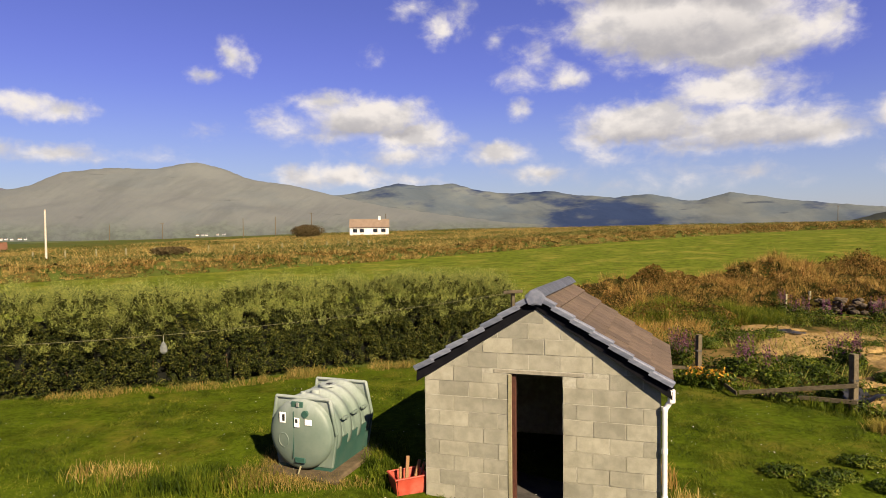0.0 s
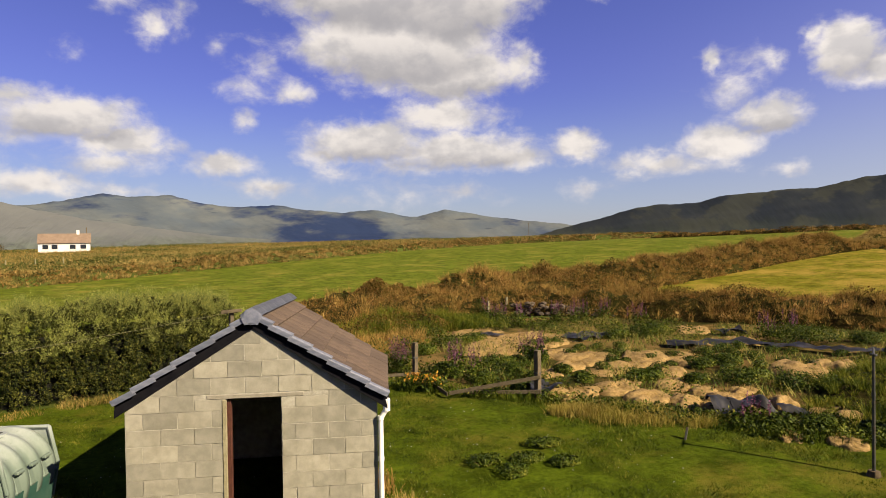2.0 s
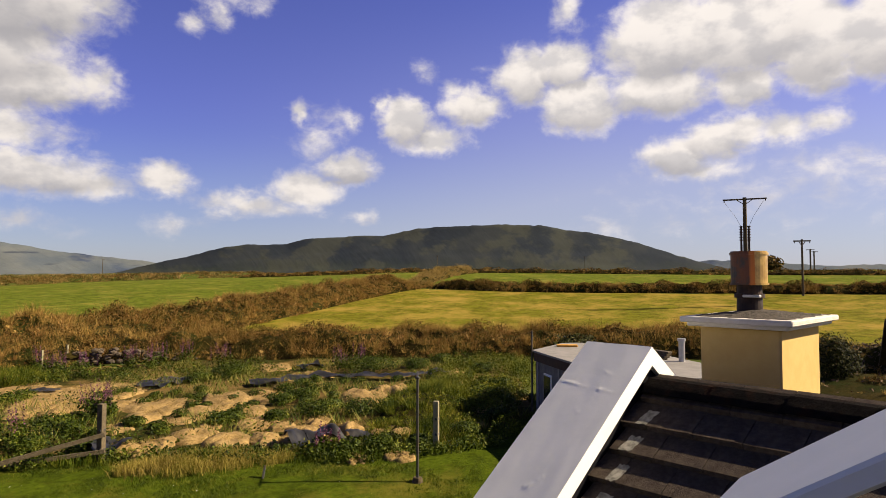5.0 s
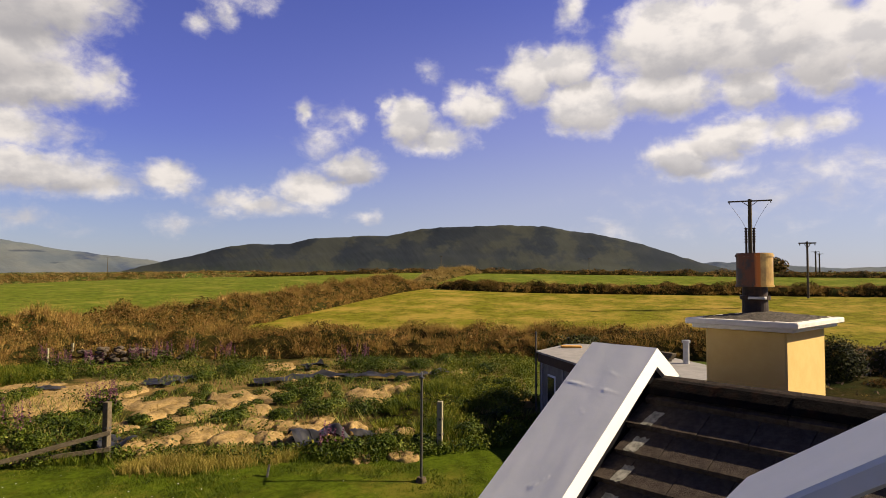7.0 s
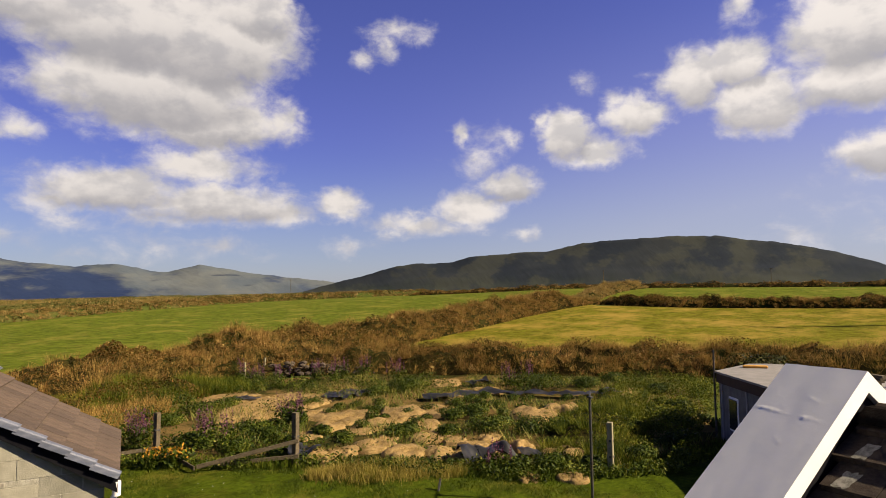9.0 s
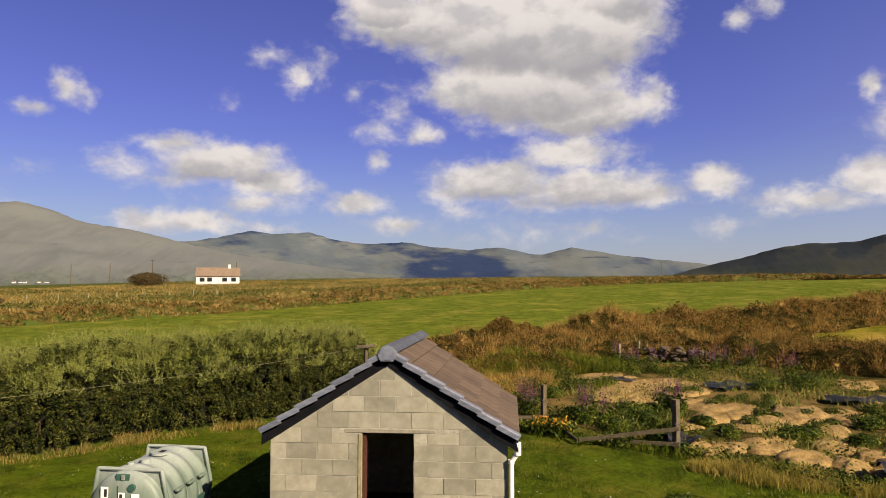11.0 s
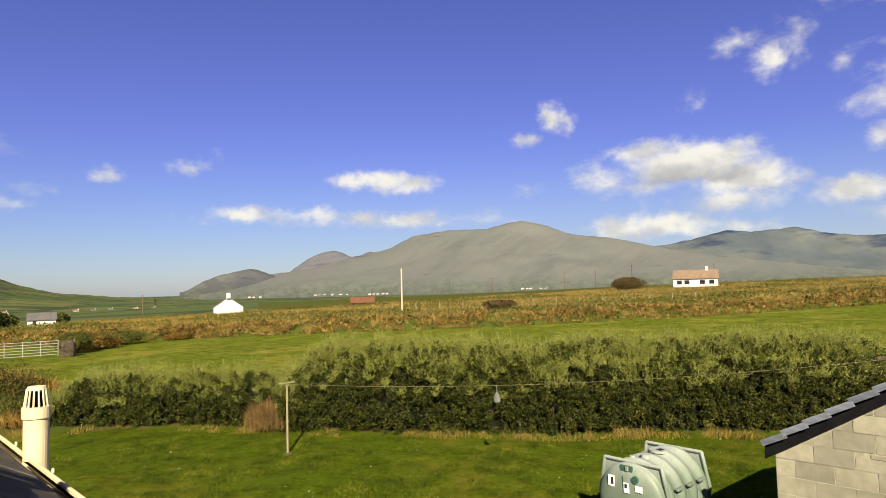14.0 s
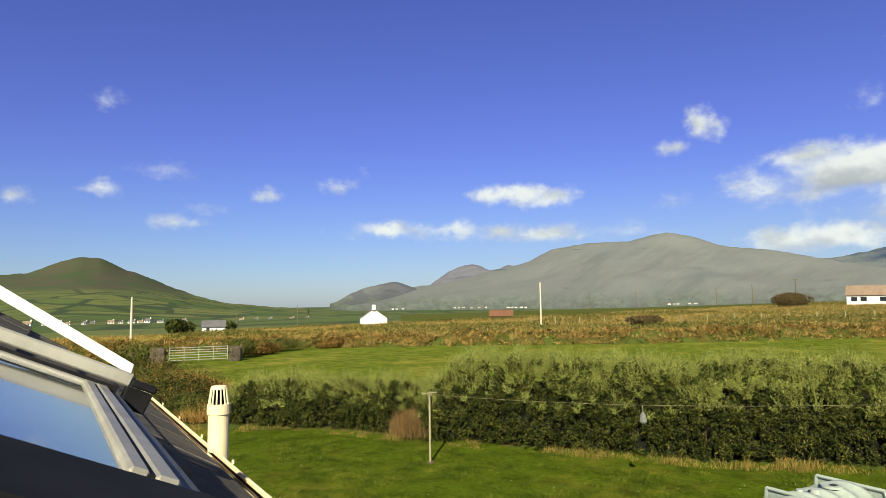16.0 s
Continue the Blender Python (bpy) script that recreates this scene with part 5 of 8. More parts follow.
    part("moulded_emblem", em, M_TANK, root, "raised round emblem")
    part("outlet_valve", rod(0.018, 0.014, (0.05, -0.12, 0.10), (0.08, -0.24, 0.03), 10), M_PALEPOST, root, "pale outlet valve")
    part("outlet_recess", box(0.2, 0.03, 0.09, (0.04, -0.115, 0.16), 0.01), M_TANKLOW, root)
    slab = box(1.46, 1.80, 0.13, (0, 0, 0), 0.03)
    bmesh.ops.subdivide_edges(slab, edges=slab.edges[:], cuts=4, use_grid_fill=True)
    for v in slab.verts:
        v.co += Vector((0.05, 0.05, 0.0)) * noise.noise(v.co * 5)
    slab.transform(Matrix.Translation((-2.10, 10.85, z0 - 0.075)) @ pose(0, 0, 0, 0, 0, yaw))
    tagged(part("concrete_slab", slab, M_SLAB), "weathered concrete slab under the oil tank", "slab")


tank()


def crate():
    z0 = land_at(-0.6, 9.6)
    root = empty("plastic_crate", Matrix.Translation((-0.60, 9.62, z0)) @ pose(0, 0, 0, 0, 0, 24), "faded red plastic crate beside the shed holding sticks", "crate")
    w, d, h, th = 0.46, 0.34, 0.27, 0.012
    for sx in (-1, 1):
        bm = box(th, d, h, (0, 0, 0))
        bm.transform(Matrix.Translation((sx * w / 2 * 0.92, 0, 0)) @ pose(0, 0, 0, 0, sx * 8, 0))
        part("side_panel", bm, M_CRATE, root)
        bm = box(w * 0.98, th, h, (0, 0, 0))
        bm.transform(Matrix.Translation((0, sx * d / 2 * 0.92, 0)) @ pose(0, 0, 0, -sx * 8, 0, 0))
        part("end_panel", bm, M_CRATE, root)
    part("base", box(w * 0.9, d * 0.9, th, (0, 0, 0.004)), M_CRATE, root)
    rim = bmesh.new()
    a, b = w / 2 + 0.025, d / 2 + 0.025
    for p, q in (((-a, -b), (a, -b)), ((a, -b), (a, b)), ((a, b), (-a, b)), ((-a, b), (-a, -b))):
        rim = rod(0.016, 0.016, (*p, h), (*q, h), 8, rim)
    part("rim", rim, M_CRATE, root)
    m = root.matrix_world
    for i, (x, y, tx, ty, l, wd) in enumerate(((-0.02, 0.0, -1, 4, 0.52, 0.055), (0.10, 0.03, 3, 16, 0.44, 0.05), (0.13, -0.06, -4, 28, 0.42, 0.035), (-0.10, 0.06, 5, -3, 0.36, 0.04))):
        bm = box(wd, 0.03, l, (0, 0, 0), 0.004)
        ob = part("timber_stick", bm, M_TIMBER)
        ob.matrix_world = m @ Matrix.Translation((x, y, 0.02)) @ pose(0, 0, 0, tx, ty, 10 * i)
        tagged(ob, "rough sawn timber stick standing in the red crate", "timber", "sticks in the crate")


crate()
# ---- grass, hedges, banks ----
RNG = np.random.default_rng(7)


def pts_in(poly, n):
    p = np.array(poly)
    lo, hi = p.min(0), p.max(0)
    out = np.empty((0, 2))
    while len(out) < n:
        q = lo + RNG.random((n * 2, 2)) * (hi - lo)
        out = np.concatenate([out, q[inside(q[:, 0], q[:, 1], poly)]])
    return out[:n]


def pts_along(path, n, half):
    """Points scattered along a line, up to half metres to either side; also how far across they lie (-1 to 1)."""
    p = np.array(path, float)
    seg = np.linalg.norm(np.diff(p, axis=0), axis=1)
    cum = np.concatenate([[0], np.cumsum(seg)])
    t = RNG.random(n) * cum[-1]
    x, y = np.interp(t, cum, p[:, 0]), np.interp(t, cum, p[:, 1])
    k = np.clip(np.searchsorted(cum, t) - 1, 0, len(seg) - 1)
    d = np.diff(p, axis=0)[k] / seg[k][:, None]
    a = RNG.uniform(-1, 1, n)
    return np.stack([x - d[:, 1] * a * half, y + d[:, 0] * a * half], 1), a, t


def blades(at, height, width, lean=0.35):
    """Upright tapering blades, each bent once: three triangles."""
    n = len(at)
    a = RNG.random(n) * 2 * math.pi
    b = RNG.random(n) * 2 * math.pi
    h = np.asarray(height) * RNG.uniform(0.6, 1.15, n)
    w = width * RNG.uniform(0.6, 1.2, n)
    side = np.stack([np.cos(a), np.sin(a), np.zeros(n)], 1) * w[:, None] / 2
    tilt = np.stack([np.cos(b), np.sin(b), np.zeros(n)], 1) * (lean * h * RNG.random(n))[:, None]
    up = np.zeros((n, 3))
    up[:, 2] = h
    mid = at + up * 0.55 + tilt * 0.35
    tip = at + up + tilt
    return np.concatenate([np.stack([at - side, at + side, mid + side * 0.7], 1), np.stack([at - side, mid + side * 0.7, mid - side * 0.7], 1), np.stack([mid - side * 0.7, mid + side * 0.7, tip], 1)])


def thin_blades(at, height, width, lean=0.35):
    """Plain one-triangle blades for what stays farther off."""
    n = len(at)
    a, b = RNG.random(n) * 2 * math.pi, RNG.random(n) * 2 * math.pi
    h = np.asarray(height) * RNG.uniform(0.5, 1.2, n)
    side = np.stack([np.cos(a), np.sin(a), np.zeros(n)], 1) * width / 2
    tip = at + np.stack([np.cos(b) * lean * h, np.sin(b) * lean * h, h], 1)
    return np.stack([at - side, at + side, tip], 1)


def leaves(at, size, out=None, spread=1.0):
    """Small pointed leaves, each of two triangles, turned at random about the outward way."""
    n = len(at)
    nor = RNG.normal(size=(n, 3)) * spread
    if out is not None:
        nor = nor + out
    nor /= np.linalg.norm(nor, axis=1)[:, None] + 1e-9
    r = RNG.normal(size=(n, 3))
    u = np.cross(nor, r)
    u /= np.linalg.norm(u, axis=1)[:, None] + 1e-9
    v = np.cross(nor, u)
    s = (size * RNG.uniform(0.6, 1.3, n))[:, None]
    a, b, c, d = at - u * s, at + v * s * 0.45, at + u * s, at - v * s * 0.45
    return np.concatenate([np.stack([a, b, c], 1), np.stack([a, c, d], 1)])


def on_land(xy, lift=0.0):
    return np.stack([xy[:, 0], xy[:, 1], land(xy[:, 0], xy[:, 1]) + lift], 1)


def value_noise(x, y, s):
    return np.array([noise.noise(Vector((a * s, b * s, 0.37))) for a, b in zip(x, y)])


M_BLADE_LAWN = leafy("lawn_blades", [(0.008, 0.018, 0.0012), (0.036, 0.058, 0.0032), (0.096, 0.124, 0.008), (0.20, 0.180, 0.025)], 0.6, 0.1, 1.6, 0.25, 0.35)
M_BLADE_DRY = leafy("dry_grass_blades", [(0.115, 0.082, 0.018), (0.246, 0.164, 0.0451), (0.377, 0.271, 0.082), (0.476, 0.361, 0.139)], 0.75, 0.1, 0.5)
M_FOOT = leafy("hedge_foot_blades", [(0.045, 0.060, 0.008), (0.15, 0.120, 0.024), (0.29, 0.200, 0.056), (0.075, 0.084, 0.012), (0.38, 0.27, 0.09)], 0.75, 0.1, 0.8, 0.2, 0.5)
M_BLADE_BANK = leafy("bank_grass_blades", [(0.010, 0.016, 0.002), (0.060, 0.062, 0.010), (0.46, 0.290, 0.078), (0.150, 0.105, 0.026), (0.27, 0.130, 0.036), (0.68, 0.48, 0.16)], 0.8, 0.08, 1.5, 0.25, 0.18)
M_BLADE_MOOR = leafy("moor_grass_blades", [(0.024, 0.032, 0.006), (0.085, 0.080, 0.018), (0.46, 0.31, 0.105), (0.060, 0.078, 0.014), (0.28, 0.145, 0.042), (0.68, 0.50, 0.20)], 0.85, 0.05, 0.6, 0.25, 0.2)
M_THORN = leafy("brown_thorn_leaves", [(0.018, 0.014, 0.007), (0.062, 0.046, 0.020), (0.105, 0.074, 0.032), (0.050, 0.050, 0.017)], 0.85, 0.05, 0.6, 0.1, 0.5)
M_HEATH = leafy("dark_heath_leaves", [(0.010, 0.014, 0.003), (0.048, 0.056, 0.012), (0.100, 0.098, 0.024), (0.056, 0.074, 0.014), (0.17, 0.12, 0.040)], 0.85, 0.05, 0.35, 0.1, 0.45)
M_BRACKEN = leafy("bracken_leaves", [(0.003, 0.004, 0.001), (0.040, 0.026, 0.007), (0.026, 0.038, 0.005), (0.20, 0.092, 0.026), (0.078, 0.080, 0.012), (0.45, 0.29, 0.09)], 0.8, 0.08, 0.9, 0.15, 0.35)
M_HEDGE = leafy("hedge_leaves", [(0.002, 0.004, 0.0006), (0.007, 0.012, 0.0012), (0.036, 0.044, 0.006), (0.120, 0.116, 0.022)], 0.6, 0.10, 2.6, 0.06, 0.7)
M_SHOOT = leafy("hedge_shoot_leaves", [(0.020, 0.030, 0.005), (0.085, 0.104, 0.016), (0.36, 0.38, 0.095), (0.145, 0.165, 0.027)], 0.5, 0.2, 2.4, 0.2, 0.6)
M_WEED = leafy("weed_leaves", [(0.004, 0.009, 0.001), (0.020, 0.037, 0.0022), (0.070, 0.098, 0.007), (0.21, 0.205, 0.028)], 0.55, 0.12, 1.3, 0.15, 0.45)
M_SLOPE = leafy("slope_weed_leaves", [(0.012, 0.024, 0.002), (0.050, 0.074, 0.005), (0.135, 0.150, 0.012), (0.28, 0.245, 0.035)], 0.6, 0.1, 1.3, 0.2, 0.4)
M_CORE = surface("hedge_inner_shade", (0.00328, 0.0041, 0.00164), (0.00656, 0.00738, 0.00287), 6.0, 0.95, bump=0.0)
M_TWIG = surface("dry_twigs", (0.0615, 0.0339, 0.0172), (0.105, 0.0615, 0.0307), 9.0, 0.9, bump=0.2)
M_BROWNBUSH = leafy("dead_bush_twigs", [(0.045, 0.032, 0.013), (0.14, 0.088, 0.033), (0.24, 0.150, 0.062), (0.085, 0.078, 0.020)], 0.85, 0.1, 3.0, 0.15)
M_EARTH = meadow("bank_turf", (0.022, 0.019, 0.005), (0.050, 0.038, 0.010), (0.016, 0.022, 0.004), 0.45, 0.6)


def stuff(name, tris, mat, label, category):
    return tagged(tri_soup(name, tris, mat), label, category, "", "stuff")


# lawn blades, thicker where the camera is near
xy = pts_in([(-19, 9.5), (-12.3, 13.6), (-10, 14.2), (-5.5, 15.8), (-2, 17.6), (2, 18.6), (5.2, 16.8), (8.3, 13.0), (11.6, 8.0), (13.2, 6.2), (9, 4.2), (3.6, 6.6), (-4, 7.0), (-10, 4.5)], 230000)
stuff("lawn_grass", thin_blades(on_land(xy, -0.01), 0.045 + 0.07 * np.clip(value_noise(xy[:, 0], xy[:, 1], 1.3) + 0.6 * value_noise(xy[:, 0], xy[:, 1], 4.0), -0.35, 1), 0.013, 0.9), M_BLADE_LAWN, "short green lawn grass with a few yellow patches", "grass")
# daisies and small white flecks
xy = pts_in([(-16, 10), (-8, 13.4), (-2, 16), (4, 16), (8, 12), (10, 7.5), (3.6, 7), (-6, 8)], 420)
M_DAISY = surface("daisy_petal", (0.461, 0.455, 0.418), (0.504, 0.499, 0.467), 30, 0.7, bump=0)
stuff("lawn_daisies", leaves(on_land(xy, 0.06), 0.017, np.array([[0, 0, 3.0]])), M_DAISY, "tiny white daisies dotted over the lawn", "flowers")
# longer dry grass: hedge foot, tank slab, near corner, shed foot
HEDGE_FOOT = [(-20.4, 9.2), (-16.8, 12.3), (-12.3, 13.45), (-10, 14.05), (-5.5, 15.55), (-2.2, 17.2), (1.5, 18.6)]
xy, a_, t_ = pts_along(HEDGE_FOOT, 17000, 0.36)
tuft = np.clip(value_noise(xy[:, 0], xy[:, 1], 0.9) + 0.5 * value_noise(xy[:, 0], xy[:, 1], 2.6) + 0.06, 0.03, 1.0)
thin = RNG.random(len(xy)) < tuft
stuff("hedge_foot_grass", blades(on_land(xy[thin]), 0.34 * tuft[thin], 0.014, 1.0), M_FOOT, "dry golden grass along the foot of the hedge", "grass")


def patch(cx, cy, rx, ry, n, h, mat, name, label, w=0.014, lean=0.7):
    r = np.sqrt(RNG.random(n)) * (1 + 0.25 * RNG.normal(size=n))
    a = RNG.random(n) * 2 * math.pi
    q = np.stack([cx + rx * r * np.cos(a), cy + ry * r * np.sin(a)], 1)
    return stuff(name, blades(on_land(q), h, w, lean), mat, label, "grass")


patch(-5.35, 10.0, 0.7, 0.3, 420, 0.24, M_BLADE_DRY, "dry_grass_tuft", "clump of tall dry grass on the lawn")
patch(-4.4, 9.85, 1.5, 0.40, 2200, 0.2, M_BLADE_LAWN, "green_grass_tuft", "clump of longer green grass on the lawn", 0.018)
patch(-2.2, 9.75, 1.1, 0.28, 260, 0.12, M_FOOT, "dry_grass_tuft", "short dry grass before the tank slab")
patch(-0.95, 10.35, 0.30, 0.85, 900, 0.22, M_BLADE_LAWN, "long_grass_tuft", "long grass growing between tank and shed", 0.016)
patch(-3.1, 10.0, 0.5, 0.35, 700, 0.16, M_FOOT, "rough_grass_tuft", "rough grass at the corner of the tank slab", 0.012, 0.9)
patch(-1.9, 9.8, 0.7, 0.22, 500, 0.12, M_FOOT, "rough_grass_tuft", "rough grass along the edge of the tank slab", 0.012, 0.9)
patch(-2.95, 10.9, 0.16, 0.8, 700, 0.14, M_FOOT, "rough_grass_tuft", "rough grass along the side of the tank slab", 0.012, 0.9)
patch(-1.25, 10.75, 0.18, 0.75, 450, 0.16, M_BLADE_LAWN, "rough_grass_tuft", "rough grass between the tank slab and the shed", 0.012, 0.9)
patch(-2.7, 9.95, 0.6, 0.14, 500, 0.10, M_BLADE_DRY, "dry_grass_tuft", "short dry grass before the tank slab", 0.010, 1.0)
patch(3.35, 9.9, 0.25, 0.5, 420, 0.26, M_BLADE_BANK, "dry_weed_tuft", "dry weeds at the foot of the shed")
patch(3.45, 8.8, 0.2, 0.35, 220, 0.24, M_BLADE_DRY, "dry_weed_tuft", "dry weeds at the foot of the shed")


def bush(name, label, cx, cy, rx, ry, h, n, size, mat, category="bush", kind="", base=None, lobes=5, seed=0):
    """A leafy bush of several uneven lobes with gaps, on a few stems."""
    r = np.random.default_rng(seed + int(abs(cx * 31 + cy * 17)))
    z0 = land_at(cx, cy) if base is None else base
    root = empty(name, Matrix.Translation((cx, cy, z0)), label, category, "", kind)
    pts, outs = [], []
    for k in range(lobes):
        a = r.random() * 2 * math.pi
        c = np.array([rx * 0.55 * math.cos(a) * r.random(), ry * 0.55 * math.sin(a) * r.random(), h * (0.35 + 0.3 * r.random())])
        q = r.normal(size=(n // lobes, 3))
        q /= np.linalg.norm(q, axis=1)[:, None]
        s = (0.72 + 0.33 * r.random(n // lobes))[:, None] * np.array([rx * 0.62, ry * 0.62, h * 0.45])
        pts.append(c + q * s), outs.append(q)
    pts, outs = np.concatenate(pts), np.concatenate(outs)
    ok = pts[:, 2] > 0.02
    tri_soup("foliage", leaves(pts[ok], size, outs[ok] + np.array([0, 0, 0.6]), 0.7), mat, root)
    bm = None
    for k in range(4):
        a = r.random() * 2 * math.pi
        bm = rod(0.012 + 0.012 * h, 0.006, (0.05 * math.cos(a), 0.05 * math.sin(a), -0.03), (rx * 0.4 * math.cos(a), ry * 0.4 * math.sin(a), h * 0.6), 6, bm)
    part("stem", bm, M_TWIG, root)
    return root


def hedge(name, label, path, height, half, n, n_shoot, seed):
    """A clipped-out hedge: a near-black core for its inner shade, leaves over its front and top, upright pale shoots
    along its crown.
    """
    global RNG
    RNG = np.random.default_rng(seed)
    root = empty(name, Matrix(), label, "hedge")
    p = np.array(path, float)
    seg = np.linalg.norm(np.diff(p, axis=0), axis=1)
    cum = np.concatenate([[0], np.cumsum(seg)])

    def shape(t, across):
        """Height of the crown and bulge of the front at a place along the hedge."""
        hh = height * (1 + 0.11 * np.array([noise.noise(Vector((v * 0.5, seed, 0))) for v in t]) + 0.08 * np.array([noise.noise(Vector((v * 1.7, seed, 4))) for v in t]) + 0.07 * np.array([noise.noise(Vector((v * 4.3, seed, 7))) for v in t]))
        ends = np.minimum(t, cum[-1] - t)
        return hh * (0.55 + 0.45 * smooth_step(ends, 0, 1.3))

    def place(t, across, z):
        x, y = np.interp(t, cum, p[:, 0]), np.interp(t, cum, p[:, 1])
        k = np.clip(np.searchsorted(cum, t) - 1, 0, len(seg) - 1)
        d = np.diff(p, axis=0) / seg[:, None]
        dm = np.concatenate([d[:1], (d[1:] + d[:-1]) / 2, d[-1:]])
        nx, ny = -np.interp(t, cum, dm[:, 1]), np.interp(t, cum, dm[:, 0])
        return np.stack([x + nx * across, y + ny * across, land(x, y) + z], 1), np.stack([nx, ny, np.zeros(len(t))], 1)

    # added near-black core in place of the shade among the branches
    steps = np.linspace(0.25, cum[-1] - 0.25, int(cum[-1] / 0.5))
    rows = []
    prof = [(-0.40, 0.02), (-0.52, 0.45), (-0.40, 0.74), (0.0, 0.80), (0.5, 0.72), (0.6, 0.05)]
    hs = shape(steps, 0)
    verts, faces = [], []
    for i, t in enumerate(steps):
        for a, b in prof:
            w = a * half * (0.92 + 0.2 * noise.noise(Vector((t * 1.3, b * 3, seed))))
            q, _ = place(np.array([t]), np.array([w]), np.array([b * hs[i] * 0.95]))
            verts.append(q[0])
    m = len(prof)
    for i in range(len(steps) - 1):
        for j in range(m - 1):
            faces.append((i * m + j, i * m + j + 1, (i + 1) * m + j + 1, (i + 1) * m + j))
    link_mesh("inside", verts, faces, M_CORE, root, "near-black core standing in for the shade inside the hedge")
    # leaves in upright clumps over the front, crown and back, with dark gaps between them
    m = n // 34
    t = RNG.random(m) * cum[-1]
    hh = shape(t, 0)
    spot_ = RNG.random(m)
    z = np.where(spot_ < 0.66, RNG.uniform(0.02, 0.97, m) ** 0.9, RNG.uniform(0.84, 1.0, m)) * hh
    belly = 1 - 0.30 * (z / hh) ** 3 - 0.16 * (1 - z / hh) ** 2
    wave = np.array([noise.noise(Vector((a * 0.9, b * 0.8, seed + 9))) + 0.5 * noise.noise(Vector((a * 2.6, b * 1.9, seed + 6))) for a, b in zip(t, z)])
    across = np.where(spot_ < 0.66, -half * belly * RNG.uniform(0.70, 1.06, m) * (1 + 0.26 * wave), half * RNG.uniform(-0.75, 0.9, m))
    at0, nor = place(t, across, z)
    r_ = RNG.uniform(0.6, 1.35, m) * (0.7 + 0.4 * (z < 0.75 * hh))
    at0, nor, r_ = np.repeat(at0, 34, 0), np.repeat(nor, 34, 0), np.repeat(r_, 34)
    q = RNG.normal(size=(len(at0), 3))
    q /= np.linalg.norm(q, axis=1)[:, None]
    at = at0 + q * (RNG.uniform(0.55, 1.0, len(at0)) * r_)[:, None] * np.array([0.085, 0.085, 0.13])
    at[:, 2] = np.maximum(at[:, 2], land(at[:, 0], at[:, 1]) + 0.03)
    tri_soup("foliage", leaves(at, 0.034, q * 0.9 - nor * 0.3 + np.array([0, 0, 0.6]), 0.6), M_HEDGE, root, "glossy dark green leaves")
    # pale shoots in fanning plumes, over the crown and down the upper front
    per, fan = 14, 20
    m = n_shoot // fan
    t = RNG.random(m) * cum[-1]
    hh = shape(t, 0)
    front = RNG.random(m) < 0.46
    z0 = np.where(front, hh * (0.38 + 0.56 * np.sqrt(RNG.random(m))), hh * 0.90)
    across = np.where(front, -half * (0.97 - 0.30 * (z0 / hh) ** 3) * RNG.uniform(0.85, 1.08, m), RNG.uniform(-0.75, 0.85, m) * half)
    tall = RNG.uniform(0.28, 0.62, m) * np.where(front, 0.25 + 0.6 * z0 / hh, 1.0)
    up = np.tile(np.linspace(0.05, 1.0, per), m * fan)
    t, across, z0, tall, front = [np.repeat(v, fan) for v in (t, across, z0, tall, front)]
    tall = tall * RNG.uniform(0.55, 1.15, m * fan)
    t, across = t + RNG.normal(0, 0.05, m * fan), across + RNG.normal(0, 0.04, m * fan)
    lean = RNG.normal(0, 0.11, (2, m * fan)) - np.stack([np.zeros(m * fan), 0.06 * front])
    at, nor = place(np.repeat(t, per) + np.repeat(lean[0], per) * up, np.repeat(across, per) + np.repeat(lean[1], per) * up, np.repeat(z0, per) + np.repeat(tall, per) * up)
    at = at + RNG.normal(0, 0.013, at.shape) * (1.4 - up)[:, None]
    tri_soup("shoot_foliage", leaves(at, 0.0175, np.array([[0, 0, 0.1]]), 1.0), M_SHOOT, root, "pale young shoots standing up")
    for k in range(int(cum[-1] / 0.9)):
        q, _ = place(np.array([0.4 + k * 0.9]), np.array([-0.25 * half]), np.array([-0.05]))
        part("trunk", rod(0.03, 0.018, q[0], q[0] + np.array([RNG.uniform(-0.15, 0.15), -0.25 * half, 0.7]), 6), M_TWIG, root)
    return root


hedge("garden_hedge", "tall dense dark green hedge with pale upright shoots", [(-13.0, 14.25), (-11.5, 14.6), (-10, 15.1), (-5.6, 16.7), (-2.0, 18.6), (2.6, 20.6)], 2.30, 0.85, 190000, 17000, 21)
hedge("garden_hedge", "lower rounded green hedge continuing along the lawn", [(-20.2, 11.6), (-18.4, 12.6), (-16.6, 13.4), (-14.0, 14.4), (-12.2, 14.9)], 1.42, 0.85, 62000, 4200, 22)

# the brown twiggy bush in the gap
RNG = np.random.default_rng(31)
root_ = empty("dead_shrub", Matrix.Translation((-13.2, 13.55, land_at(-13.2, 13.55))), "brown twiggy half-dead shrub in the hedge gap", "shrub")
q = RNG.normal(size=(2600, 3))
q /= np.linalg.norm(q, axis=1)[:, None]
tip = q * np.array([0.80, 0.65, 0.85]) * RNG.uniform(0.35, 1.0, (2600, 1)) ** 0.7
tip[:, 2] = np.abs(tip[:, 2]) + 0.05
tri_soup("twig_crown", blades(tip * np.array([0.95, 0.9, 0.75]), 0.30, 0.013, 1.4), M_BROWNBUSH, root_)

